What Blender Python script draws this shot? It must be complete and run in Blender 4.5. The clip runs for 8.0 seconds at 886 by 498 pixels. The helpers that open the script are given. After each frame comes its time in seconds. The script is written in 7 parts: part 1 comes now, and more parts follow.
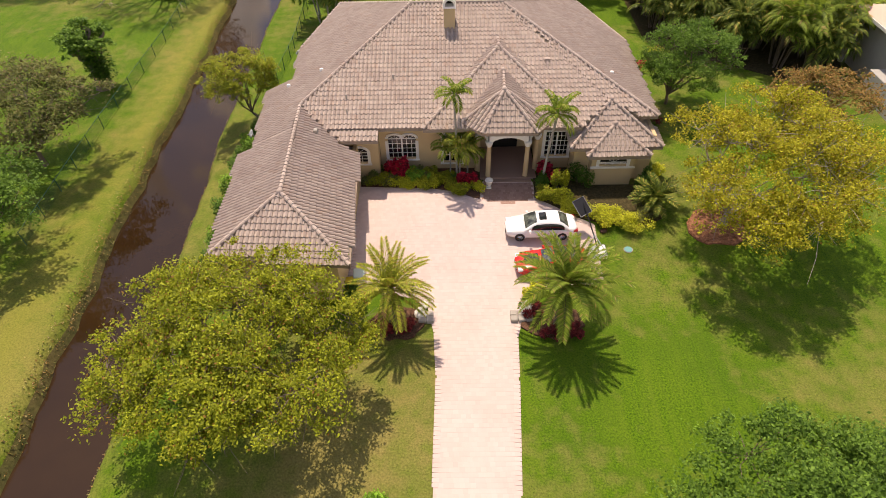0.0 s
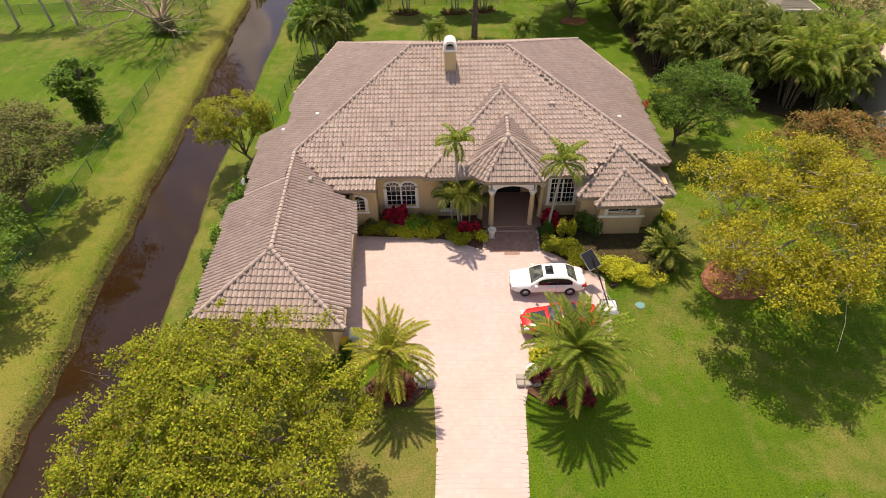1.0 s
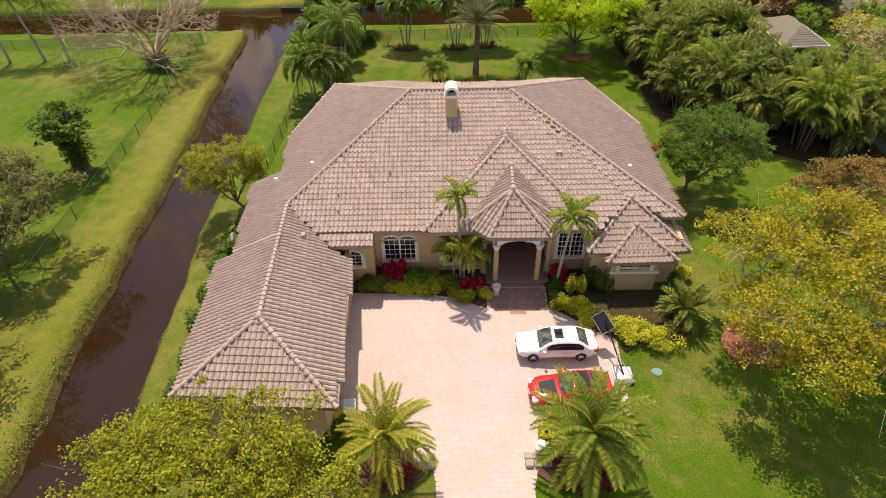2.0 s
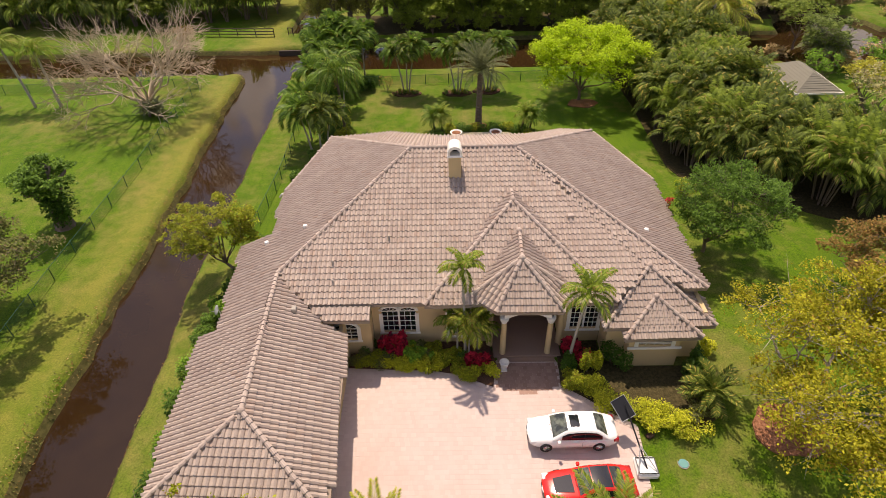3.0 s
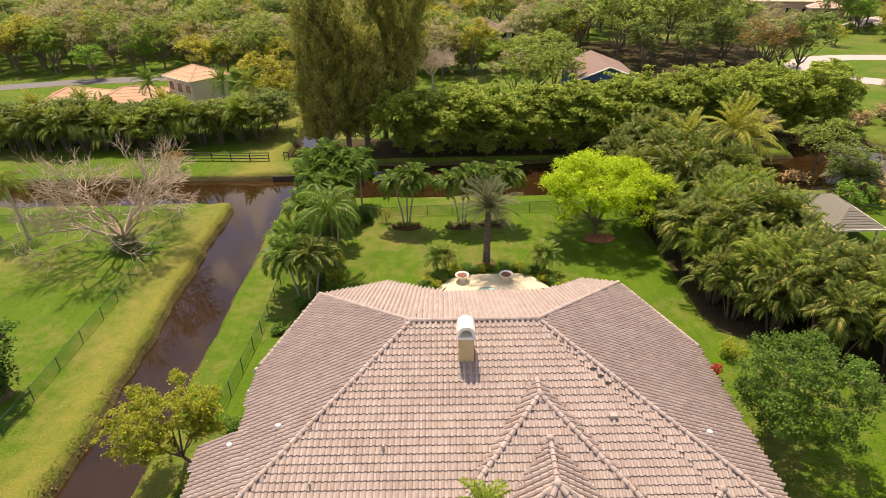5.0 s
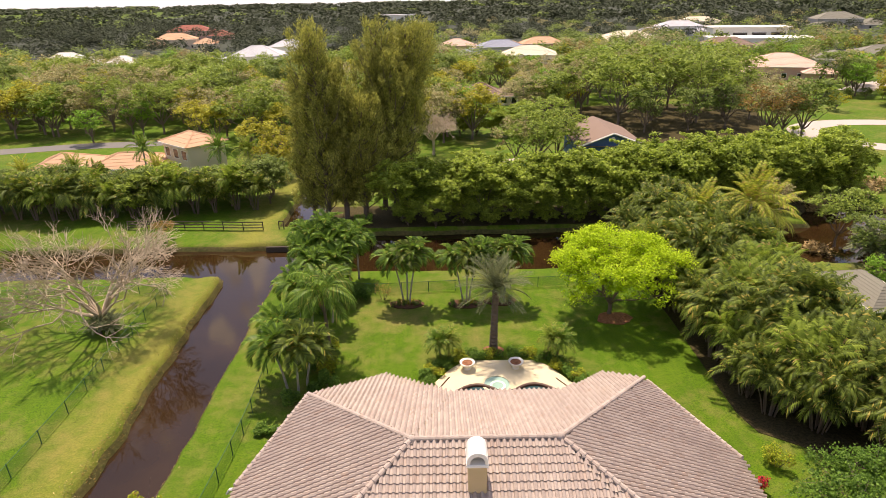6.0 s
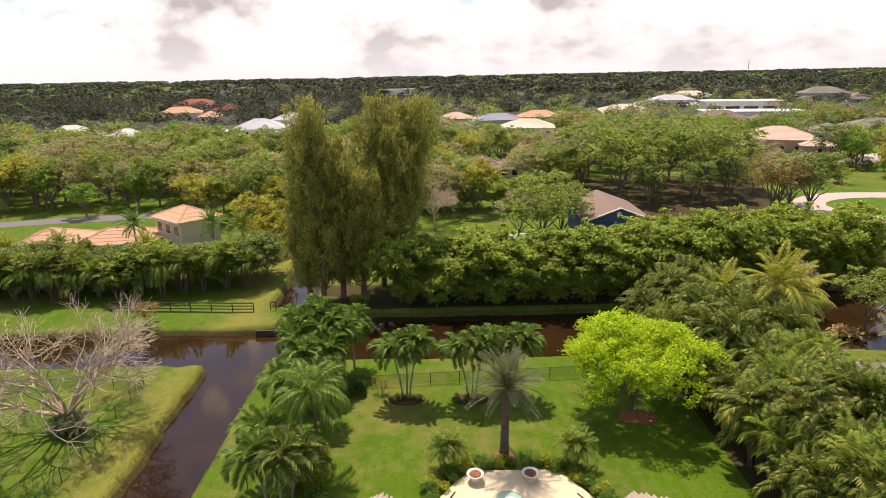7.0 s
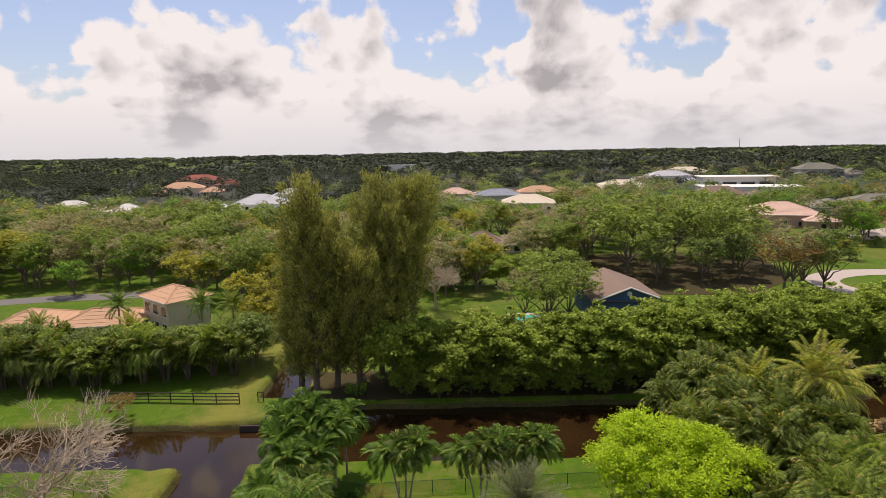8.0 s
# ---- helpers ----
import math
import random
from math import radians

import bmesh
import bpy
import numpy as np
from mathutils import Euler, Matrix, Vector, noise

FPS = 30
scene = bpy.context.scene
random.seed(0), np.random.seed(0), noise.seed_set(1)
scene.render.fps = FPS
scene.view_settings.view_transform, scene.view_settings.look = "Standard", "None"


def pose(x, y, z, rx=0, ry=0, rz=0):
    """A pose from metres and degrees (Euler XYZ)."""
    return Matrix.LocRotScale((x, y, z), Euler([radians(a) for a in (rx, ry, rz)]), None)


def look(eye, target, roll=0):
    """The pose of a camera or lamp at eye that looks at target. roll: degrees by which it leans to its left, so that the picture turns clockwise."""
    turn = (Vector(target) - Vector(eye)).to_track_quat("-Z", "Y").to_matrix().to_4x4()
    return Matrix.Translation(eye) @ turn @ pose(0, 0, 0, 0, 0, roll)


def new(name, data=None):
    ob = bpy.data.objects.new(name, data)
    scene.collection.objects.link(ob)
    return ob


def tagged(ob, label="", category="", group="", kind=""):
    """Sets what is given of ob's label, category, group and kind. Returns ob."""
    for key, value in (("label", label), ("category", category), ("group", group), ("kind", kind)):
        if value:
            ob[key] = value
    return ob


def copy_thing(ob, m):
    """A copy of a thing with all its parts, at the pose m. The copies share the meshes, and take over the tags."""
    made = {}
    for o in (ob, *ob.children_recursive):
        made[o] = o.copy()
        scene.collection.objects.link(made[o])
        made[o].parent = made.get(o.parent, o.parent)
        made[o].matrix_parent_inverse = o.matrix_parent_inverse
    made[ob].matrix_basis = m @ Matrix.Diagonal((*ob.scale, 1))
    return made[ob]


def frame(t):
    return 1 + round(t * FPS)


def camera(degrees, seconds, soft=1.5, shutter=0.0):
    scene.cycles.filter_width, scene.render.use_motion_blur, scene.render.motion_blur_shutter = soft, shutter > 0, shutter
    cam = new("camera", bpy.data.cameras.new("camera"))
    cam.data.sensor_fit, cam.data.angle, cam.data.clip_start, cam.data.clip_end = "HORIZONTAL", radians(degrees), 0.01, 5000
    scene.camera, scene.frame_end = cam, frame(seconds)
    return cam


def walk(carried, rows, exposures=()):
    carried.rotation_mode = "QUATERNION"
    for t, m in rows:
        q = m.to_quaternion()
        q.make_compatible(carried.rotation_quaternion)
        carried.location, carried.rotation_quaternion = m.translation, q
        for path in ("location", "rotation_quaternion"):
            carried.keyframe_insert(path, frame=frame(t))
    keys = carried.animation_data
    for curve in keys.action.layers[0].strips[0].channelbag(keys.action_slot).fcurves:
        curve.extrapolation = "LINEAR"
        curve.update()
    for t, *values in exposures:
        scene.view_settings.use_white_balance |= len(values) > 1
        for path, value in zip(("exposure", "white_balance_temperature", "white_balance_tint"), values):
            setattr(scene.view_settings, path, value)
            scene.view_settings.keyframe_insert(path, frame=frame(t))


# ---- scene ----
cam = camera(74.1, 8.0, soft=0.5)
METRES, EYE, TILT, LEAN, TURN = 34.0, 28.8, -45.0, 1.0, 0.0
ROWS = [
    (0.0, 0.0, 0.0, 0.0, 0.0, 0.0, -0.0),
    (0.5, -0.0022, 0.0301, 0.0303, -0.08, 1.08, 0.03),
    (1.0, -0.0032, 0.0616, 0.0634, -0.06, 2.18, 0.08),
    (1.5, -0.0042, 0.0947, 0.1003, -0.05, 3.21, 0.12),
    (3.0, -0.0111, 0.2098, 0.2248, -0.07, 6.99, 0.18),
    (3.5, -0.0149, 0.2528, 0.2698, -0.13, 9.26, 0.18),
    (4.0, -0.0183, 0.2971, 0.3163, -0.16, 11.55, 0.23),
    (4.5, -0.0224, 0.3434, 0.3644, -0.19, 13.89, 0.26),
    (6.0, -0.0351, 0.4914, 0.515, -0.25, 21.93, 0.31),
    (6.5, -0.0411, 0.5415, 0.5679, -0.32, 24.98, 0.36),
    (7.0, -0.0465, 0.5905, 0.6199, -0.34, 28.44, 0.39),
    (7.5, -0.0517, 0.6391, 0.6705, -0.38, 31.97, 0.41),
    (8.0, -0.0561, 0.6894, 0.7219, -0.38, 35.53, 0.43),
]
walk(cam, [(t, pose(0, 0, EYE, TILT, LEAN, TURN) @ pose(METRES * x, METRES * y, METRES * z, 90 + pitch, roll, yaw)) for t, x, y, z, yaw, pitch, roll in ROWS],
     exposures=[(0.0, 0.33, 7850, 19.5), (3.0, 0.27, 7900, 19.5), (4.5, 0.45, 7950, 19.5), (6.0, 0.54, 7800, 19.5), (6.5, 0.51, 7700, 19.8), (7.2, 0.24, 7450, 19.5), (8.0, -0.12, 7200, 18)])

# ---- sky and sun ----
SUN_ELEVATION, SUN_SIDE = 66.5, 14.0  # degrees up; degrees left of straight ahead
world = bpy.data.worlds.new("sky")
scene.world = world
world.use_nodes = True
wt = world.node_tree
wt.nodes.clear()


def wnode(kind, **values):
    n = wt.nodes.new(kind)
    for k, v in values.items():
        n.inputs[k].default_value = v
    return n


sky = wt.nodes.new("ShaderNodeTexSky")
sky.sky_type, sky.sun_disc = "NISHITA", False
sky.sun_elevation, sky.sun_rotation = radians(SUN_ELEVATION), radians(-SUN_SIDE)
sky.air_density, sky.dust_density, sky.ozone_density = 1.0, 1.5, 1.2
skymul = wt.nodes.new("ShaderNodeVectorMath")
skymul.operation = "SCALE"
skymul.inputs["Scale"].default_value = 0.13
skytint = wt.nodes.new("ShaderNodeVectorMath")
skytint.operation = "MULTIPLY"
skytint.inputs[1].default_value = (0.96, 1.0, 1.12)
wt.links.new(sky.outputs[0], skytint.inputs[0])
wt.links.new(skytint.outputs[0], skymul.inputs[0])
tc = wt.nodes.new("ShaderNodeTexCoord")
sep = wt.nodes.new("ShaderNodeSeparateXYZ")
wt.links.new(tc.outputs["Generated"], sep.inputs[0])


def wmath(op, a, b=None, clamp=False):
    n = wt.nodes.new("ShaderNodeMath")
    n.operation, n.use_clamp = op, clamp
    for i, v in enumerate((a, b)):
        if v is None:
            continue
        if isinstance(v, (int, float)):
            n.inputs[i].default_value = v
        else:
            wt.links.new(v, n.inputs[i])
    return n.outputs[0]


up_z = wmath("MAXIMUM", sep.outputs[2], 0.0)
flat_y = wmath("MULTIPLY", wmath("LOGARITHM", wmath("ADD", up_z, 0.10), math.e), 0.30)


def cloud_noise(lift):
    """Heaped clouds: rounded cells broken by fine noise, drawn together towards the horizon."""
    cv = wt.nodes.new("ShaderNodeCombineXYZ")
    wt.links.new(wmath("ADD", sep.outputs[0], 0.31), cv.inputs[0])
    wt.links.new(sep.outputs[1], cv.inputs[1])
    wt.links.new(wmath("ADD", flat_y, lift), cv.inputs[2])
    n = wnode("ShaderNodeTexNoise", Scale=5.5, Detail=10.0, Roughness=0.58, Distortion=0.1)
    wt.links.new(cv.outputs[0], n.inputs["Vector"])
    wob = wt.nodes.new("ShaderNodeVectorMath")
    wob.operation = "SCALE"
    wob.inputs["Scale"].default_value = 0.10
    wt.links.new(n.outputs["Color"], wob.inputs[0])
    moved = wt.nodes.new("ShaderNodeVectorMath")
    moved.operation = "ADD"
    wt.links.new(cv.outputs[0], moved.inputs[0])
    wt.links.new(wob.outputs[0], moved.inputs[1])
    v = wnode("ShaderNodeTexVoronoi", Scale=10.0, Detail=2.0, Roughness=0.6)
    v.feature = "SMOOTH_F1"
    wt.links.new(moved.outputs[0], v.inputs["Vector"])
    return wmath("ADD", wmath("MULTIPLY", n.outputs[0], 0.72), wmath("MULTIPLY", wmath("SUBTRACT", 1.0, v.outputs["Distance"]), 0.28))


puff, above = cloud_noise(0.0), cloud_noise(0.045)
# cover: solid haze near the horizon, broken into heaps higher up
low = wmath("SUBTRACT", 1.0, wmath("DIVIDE", up_z, 0.23), True)
high = wmath("DIVIDE", wmath("SUBTRACT", sep.outputs[2], 0.25), 0.5, True)
cover = wmath("SUBTRACT", wmath("ADD", puff, wmath("MULTIPLY", low, 0.22)), wmath("MULTIPLY", high, 0.05))
mask = wt.nodes.new("ShaderNodeMapRange")
mask.interpolation_type = "SMOOTHSTEP"
for k, v in (("From Min", 0.395), ("From Max", 0.45)):
    mask.inputs[k].default_value = v
wt.links.new(cover, mask.inputs["Value"])
ctone = wt.nodes.new("ShaderNodeValToRGB")
ctone.color_ramp.elements[0].position, ctone.color_ramp.elements[0].color = 0.41, (1.0, 1.01, 1.04, 1)
ctone.color_ramp.elements[1].position, ctone.color_ramp.elements[1].color = 0.53, (0.47, 0.475, 0.51, 1)
mid = ctone.color_ramp.elements.new(0.465)
mid.color = (0.80, 0.81, 0.85, 1)
wt.links.new(wmath("ADD", wmath("MULTIPLY", above, 0.75), wmath("MULTIPLY", puff, 0.25)), ctone.inputs[0])
hz = wt.nodes.new("ShaderNodeMix")
hz.data_type = "RGBA"
wt.links.new(wmath("MULTIPLY", wmath("SUBTRACT", 1.0, wmath("DIVIDE", sep.outputs[2], 0.09), True), 0.8), hz.inputs[0])
wt.links.new(ctone.outputs[0], hz.inputs[6])
hz.inputs[7].default_value = (0.76, 0.80, 0.87, 1)
csc = wt.nodes.new("ShaderNodeVectorMath")
csc.operation = "SCALE"
csc.inputs["Scale"].default_value = 0.92
wt.links.new(hz.outputs[2], csc.inputs[0])
wmix = wt.nodes.new("ShaderNodeMix")
wmix.data_type = "RGBA"
wt.links.new(mask.outputs[0], wmix.inputs[0])
wt.links.new(skymul.outputs[0], wmix.inputs[6])
wt.links.new(csc.outputs[0], wmix.inputs[7])
bg = wt.nodes.new("ShaderNodeBackground")
bg.inputs["Strength"].default_value = 1.0
wt.links.new(wmix.outputs[2], bg.inputs[0])
wo = wt.nodes.new("ShaderNodeOutputWorld")
wt.links.new(bg.outputs[0], wo.inputs[0])

sun = new("sun", bpy.data.lights.new("sun", "SUN"))
sun.data.energy, sun.data.angle, sun.data.color = 4.2, radians(0.55), (1.0, 0.94, 0.84)
_e, _a = radians(SUN_ELEVATION), radians(SUN_SIDE)
sun.matrix_world = look((-60 * math.cos(_e) * math.sin(_a), 40 + 60 * math.cos(_e) * math.cos(_a), 60 * math.sin(_e)), (0, 40, 0))

# ---- materials ----


class Mat:
    """Small builder for node materials."""

    def __init__(self, name, rough=0.6, metal=0.0, spec=0.4):
        self.m = bpy.data.materials.new(name)
        self.m.use_nodes = True
        self.t = self.m.node_tree
        self.b = self.t.nodes["Principled BSDF"]
        self.b.inputs["Roughness"].default_value = rough
        self.b.inputs["Metallic"].default_value = metal
        self.b.inputs["Specular IOR Level"].default_value = spec
        self.pos = None

    def node(self, kind, **values):
        n = self.t.nodes.new(kind)
        for k, v in values.items():
            n.inputs[k].default_value = v
        return n

    def where(self):
        if self.pos is None:
            self.pos = self.t.nodes.new("ShaderNodeNewGeometry").outputs["Position"]
        return self.pos

    def noise(self, scale, detail=4.0, rough=0.55, stretch=None, own=False):
        n = self.node("ShaderNodeTexNoise", Scale=scale, Detail=detail, Roughness=rough)
        src = self.t.nodes.new("ShaderNodeTexCoord").outputs["Object"] if own else self.where()
        if stretch:
            mp = self.node("ShaderNodeMapping")
            mp.inputs["Scale"].default_value = stretch
            self.t.links.new(src, mp.inputs[0])
            src = mp.outputs[0]
        self.t.links.new(src, n.inputs["Vector"])
        return n.outputs[0]

    def ramp(self, fac, stops):
        r = self.t.nodes.new("ShaderNodeValToRGB")
        el = r.color_ramp.elements
        while len(el) < len(stops):
            el.new(0.5)
        for e, (p, c) in zip(el, stops):
            e.position, e.color = p, (*c, 1)
        self.t.links.new(fac, r.inputs[0])
        return r.outputs[0]

    def mix(self, fac, a, b, mode="MIX"):
        n = self.t.nodes.new("ShaderNodeMix")
        n.data_type, n.blend_type = "RGBA", mode
        for i, v in ((0, fac), (6, a), (7, b)):
            if isinstance(v, (int, float)):
                n.inputs[i].default_value = v
            elif isinstance(v, tuple):
                n.inputs[i].default_value = (*v, 1)
            else:
                self.t.links.new(v, n.inputs[i])
        return n.outputs[2]

    def math(self, op, a, b=0.0, clamp=False):
        n = self.t.nodes.new("ShaderNodeMath")
        n.operation, n.use_clamp = op, clamp
        for i, v in enumerate((a, b)):
            if isinstance(v, (int, float)):
                n.inputs[i].default_value = v
            else:
                self.t.links.new(v, n.inputs[i])
        return n.outputs[0]

    def random(self, island=False):
        if island:
            return self.t.nodes.new("ShaderNodeNewGeometry").outputs["Random Per Island"]
        return self.t.nodes.new("ShaderNodeObjectInfo").outputs["Random"]

    def color(self, c):
        if isinstance(c, tuple):
            self.b.inputs["Base Color"].default_value = (*c, 1)
        else:
            self.t.links.new(c, self.b.inputs["Base Color"])
        return self

    def rough(self, v):
        self.t.links.new(v, self.b.inputs["Roughness"])
        return self

    def bump(self, fac, strength=0.3, dist=0.05):
        n = self.node("ShaderNodeBump", Strength=strength, Distance=dist)
        self.t.links.new(fac, n.inputs["Height"])
        self.t.links.new(n.outputs[0], self.b.inputs["Normal"])
        return self

    def shine(self, c, amount):
        """Light that comes through thin leaves."""
        tr = self.t.nodes.new("ShaderNodeBsdfTranslucent")
        if isinstance(c, tuple):
            tr.inputs[0].default_value = (*c, 1)
        else:
            self.t.links.new(c, tr.inputs[0])
        mx = self.t.nodes.new("ShaderNodeMixShader")
        mx.inputs[0].default_value = amount
        out = self.t.nodes["Material Output"]
        self.t.links.new(self.b.outputs[0], mx.inputs[1])
        self.t.links.new(tr.outputs[0], mx.inputs[2])
        self.t.links.new(mx.outputs[0], out.inputs[0])
        return self


def leafy(name, dark, light, odd=None, odd_part=0.12, amount=0.38, rough=0.6):
    """Foliage: each leaf its own tone, larger patches of tone, some odd-coloured leaves."""
    dark, light = [tuple(min(0.85, v * 1.45) for v in c) for c in (dark, light)]
    m = Mat(name, rough, spec=0.22)
    r = m.random(True)
    c = m.mix(m.math("POWER", r, 1.25), tuple(v * 0.8 for v in dark), tuple(v * 1.12 for v in light))
    patch = m.noise(0.8, 4.0)
    c = m.mix(m.ramp(patch, [(0.35, (0.0,) * 3), (0.68, (0.55,) * 3)]), c, tuple(0.55 * a + 0.45 * b for a, b in zip(light, dark)), "MIX")
    tone = m.random()
    c = m.mix(m.math("MULTIPLY", tone, 0.22), c, tuple(v * 0.6 for v in dark))
    if odd:
        c = m.mix(m.math("GREATER_THAN", m.math("FRACT", m.math("MULTIPLY", r, 7.31)), 1 - odd_part), c, odd)
    m.color(c)
    m.shine(c, amount)
    return m.m


def plain(name, c, rough=0.5, metal=0.0, spec=0.4, grain=18.0, vary=0.25, bump=0.1):
    """Paint, plaster, metal and so on: one colour with fine grain and broad wear."""
    m = Mat(name, rough, metal, spec)
    n1, n2 = m.noise(grain, 5.0), m.noise(0.7, 3.0)
    col = m.mix(m.math("MULTIPLY", n1, vary), c, tuple(v * 0.6 for v in c))
    col = m.mix(m.math("MULTIPLY", n2, vary), col, tuple(min(1, v * 1.12) for v in c))
    m.color(col)
    if bump:
        m.bump(n1, bump, 0.01)
    return m.m


def make_materials():
    out = {}
    # lawn: green with drier yellow-brown stretches, mown streaks and fine blades
    m = Mat("lawn", 0.85, spec=0.15)
    fine, mid, broad = m.noise(9.0, 6.0, 0.7), m.noise(0.9, 5.0, 0.6), m.noise(0.09, 4.0, 0.5)
    c = m.ramp(fine, [(0.36, (0.020, 0.066, 0.002)), (0.66, (0.112, 0.205, 0.006))])
    dry = m.ramp(fine, [(0.3, (0.13, 0.105, 0.03)), (0.72, (0.30, 0.25, 0.085))])
    d = m.math("ADD", m.math("MULTIPLY", mid, 0.5), m.math("MULTIPLY", broad, 0.7))
    sepx = m.t.nodes.new("ShaderNodeSeparateXYZ")
    m.t.links.new(m.where(), sepx.inputs[0])
    x, y = sepx.outputs[0], sepx.outputs[1]
    # trodden and dry: the canal's western bank and the strip in front of the garage wing
    bank = m.math("SUBTRACT", 1.0, m.math("DIVIDE", m.math("ABSOLUTE", m.math("SUBTRACT", x, -27.2)), 5.0), True)
    strip = m.math("MULTIPLY", m.math("SUBTRACT", 1.0, m.math("DIVIDE", m.math("ABSOLUTE", m.math("SUBTRACT", x, -18.6)), 2.2), True), 0.4)
    bank = m.math("MAXIMUM", bank, strip)
    front = m.math("MULTIPLY", m.math("SUBTRACT", 1.0, m.math("DIVIDE", m.math("ABSOLUTE", m.math("SUBTRACT", x, -6.0)), 10.0), True),
                   m.math("DIVIDE", m.math("SUBTRACT", 25.0, y), 8.0, True))
    d = m.math("ADD", d, m.math("MULTIPLY", m.math("MAXIMUM", m.math("MULTIPLY", bank, 0.75), front), 0.30))
    dry = m.mix(m.math("MULTIPLY", bank, 0.8), dry, m.ramp(fine, [(0.3, (0.10, 0.115, 0.012)), (0.72, (0.28, 0.275, 0.045))]))
    streak = m.noise(0.5, 4.0, 0.6, (3.2, 0.35, 1.0))
    c = m.mix(m.ramp(streak, [(0.40, (0.0,) * 3), (0.72, (0.55,) * 3)]), c, (0.106, 0.162, 0.012))
    c = m.mix(m.ramp(m.noise(0.22, 5.0, 0.6), [(0.44, (0.0,) * 3), (0.70, (0.6,) * 3)]), c, (0.045, 0.10, 0.005))
    c = m.mix(m.ramp(d, [(0.57, (0.0,) * 3), (0.86, (0.9,) * 3)]), c, dry)
    soil = m.math("GREATER_THAN", -0.45, sepx.outputs[2])
    c = m.mix(m.math("MULTIPLY", soil, 0.75), c, m.ramp(m.noise(3.0, 6.0), [(0.35, (0.045, 0.03, 0.018)), (0.7, (0.13, 0.10, 0.045))]))
    m.color(c).bump(m.noise(14.0, 6.0, 0.75), 0.7, 0.06)
    out["lawn"] = m.m
    # canal water: brown, almost still
    m = Mat("canal_water", 0.02, spec=0.6)
    m.b.inputs["IOR"].default_value = 1.33
    m.color(m.ramp(m.noise(0.12, 4.0), [(0.35, (0.020, 0.010, 0.004)), (0.7, (0.036, 0.019, 0.007))]))
    m.bump(m.noise(1.6, 3.0, 0.5, (1, 2.2, 1)), 0.05, 0.05)
    out["water"] = m.m
    # roof tile: weathered pinkish brown concrete
    for key, isl in (("tile", False), ("tiles", True)):
        m = Mat("roof_" + key, 0.75, spec=0.3)
        c = m.ramp(m.random(isl), [(0.0, (0.36, 0.29, 0.25)), (0.5, (0.40, 0.33, 0.287)), (0.88, (0.435, 0.362, 0.316)), (1.0, (0.365, 0.275, 0.225))])
        c = m.mix(m.ramp(m.noise(0.5, 5.0, 0.65), [(0.42, (0.0,) * 3), (0.75, (0.5,) * 3)]), c, (0.28, 0.218, 0.19))
        c = m.mix(m.ramp(m.noise(7.0, 6.0, 0.7), [(0.45, (0.0,) * 3), (0.8, (0.5,) * 3)]), c, (0.48, 0.395, 0.33))
        m.color(c).bump(m.noise(30.0, 4.0), 0.25, 0.01)
        out[key] = m.m
    # pavers: pale pink concrete
    for key, isl in (("paver", False), ("pavers", True)):
        m = Mat("drive_" + key, 0.8, spec=0.25)
        c = m.ramp(m.random(isl), [(0.0, (0.51, 0.408, 0.375)), (0.5, (0.53, 0.427, 0.393)), (1.0, (0.555, 0.45, 0.415))])
        c = m.mix(m.ramp(m.noise(0.35, 5.0, 0.6), [(0.45, (0.0,) * 3), (0.8, (0.55,) * 3)]), c, (0.46, 0.335, 0.29))
        m.color(c).bump(m.noise(40.0, 4.0), 0.2, 0.006)
        out[key] = m.m
    # paver in a darker red tone: the portico's shade put into the colour
    m = Mat("porch_shade_paver", 0.75, spec=0.25)
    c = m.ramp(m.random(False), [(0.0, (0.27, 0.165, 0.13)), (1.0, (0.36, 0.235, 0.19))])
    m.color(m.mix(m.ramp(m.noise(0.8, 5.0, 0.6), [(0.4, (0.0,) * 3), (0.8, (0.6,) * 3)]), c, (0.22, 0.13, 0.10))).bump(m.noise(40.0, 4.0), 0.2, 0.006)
    out["shadepaver"] = m.m
    out["joint"] = plain("paver_joint", (0.52, 0.405, 0.37), 0.9)
    out["stucco"] = plain("tan_stucco", (0.56, 0.42, 0.235), 0.9, grain=26, vary=0.2, bump=0.4)
    out["trim"] = plain("white_trim", (0.78, 0.75, 0.69), 0.55, vary=0.12)
    out["greyroof"] = plain("grey_brown_shingle", (0.20, 0.19, 0.15), 0.9, grain=6, vary=0.4, bump=0.3)
    for key, c in (("greywall", (0.40, 0.39, 0.37)), ("brownroof", (0.22, 0.15, 0.115)), ("orange", (0.55, 0.33, 0.20)), ("cream", (0.66, 0.58, 0.44)), ("blue", (0.06, 0.12, 0.24)), ("salmon", (0.62, 0.42, 0.33)),
                   ("pinkwall", (0.55, 0.36, 0.29)), ("palemetal", (0.68, 0.66, 0.61)), ("palegrey", (0.50, 0.50, 0.52)), ("redroof", (0.30, 0.09, 0.06)), ("creamroof", (0.66, 0.57, 0.44)), ("bluegrey", (0.28, 0.30, 0.36))):
        out[key] = plain(key + "_finish", c, 0.85, grain=3.0, vary=0.35, bump=0.2)
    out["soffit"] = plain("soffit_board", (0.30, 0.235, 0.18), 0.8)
    out["deckroof"] = plain("roof_deck", (0.15, 0.11, 0.09), 0.9)
    out["darkpaver"] = plain("porch_stone", (0.29, 0.19, 0.145), 0.75)
    m = Mat("window_glass", 0.03, spec=0.6)
    m.color((0.012, 0.015, 0.018))
    out["glass"] = m.m
    m = Mat("car_glass", 0.04, spec=0.7)
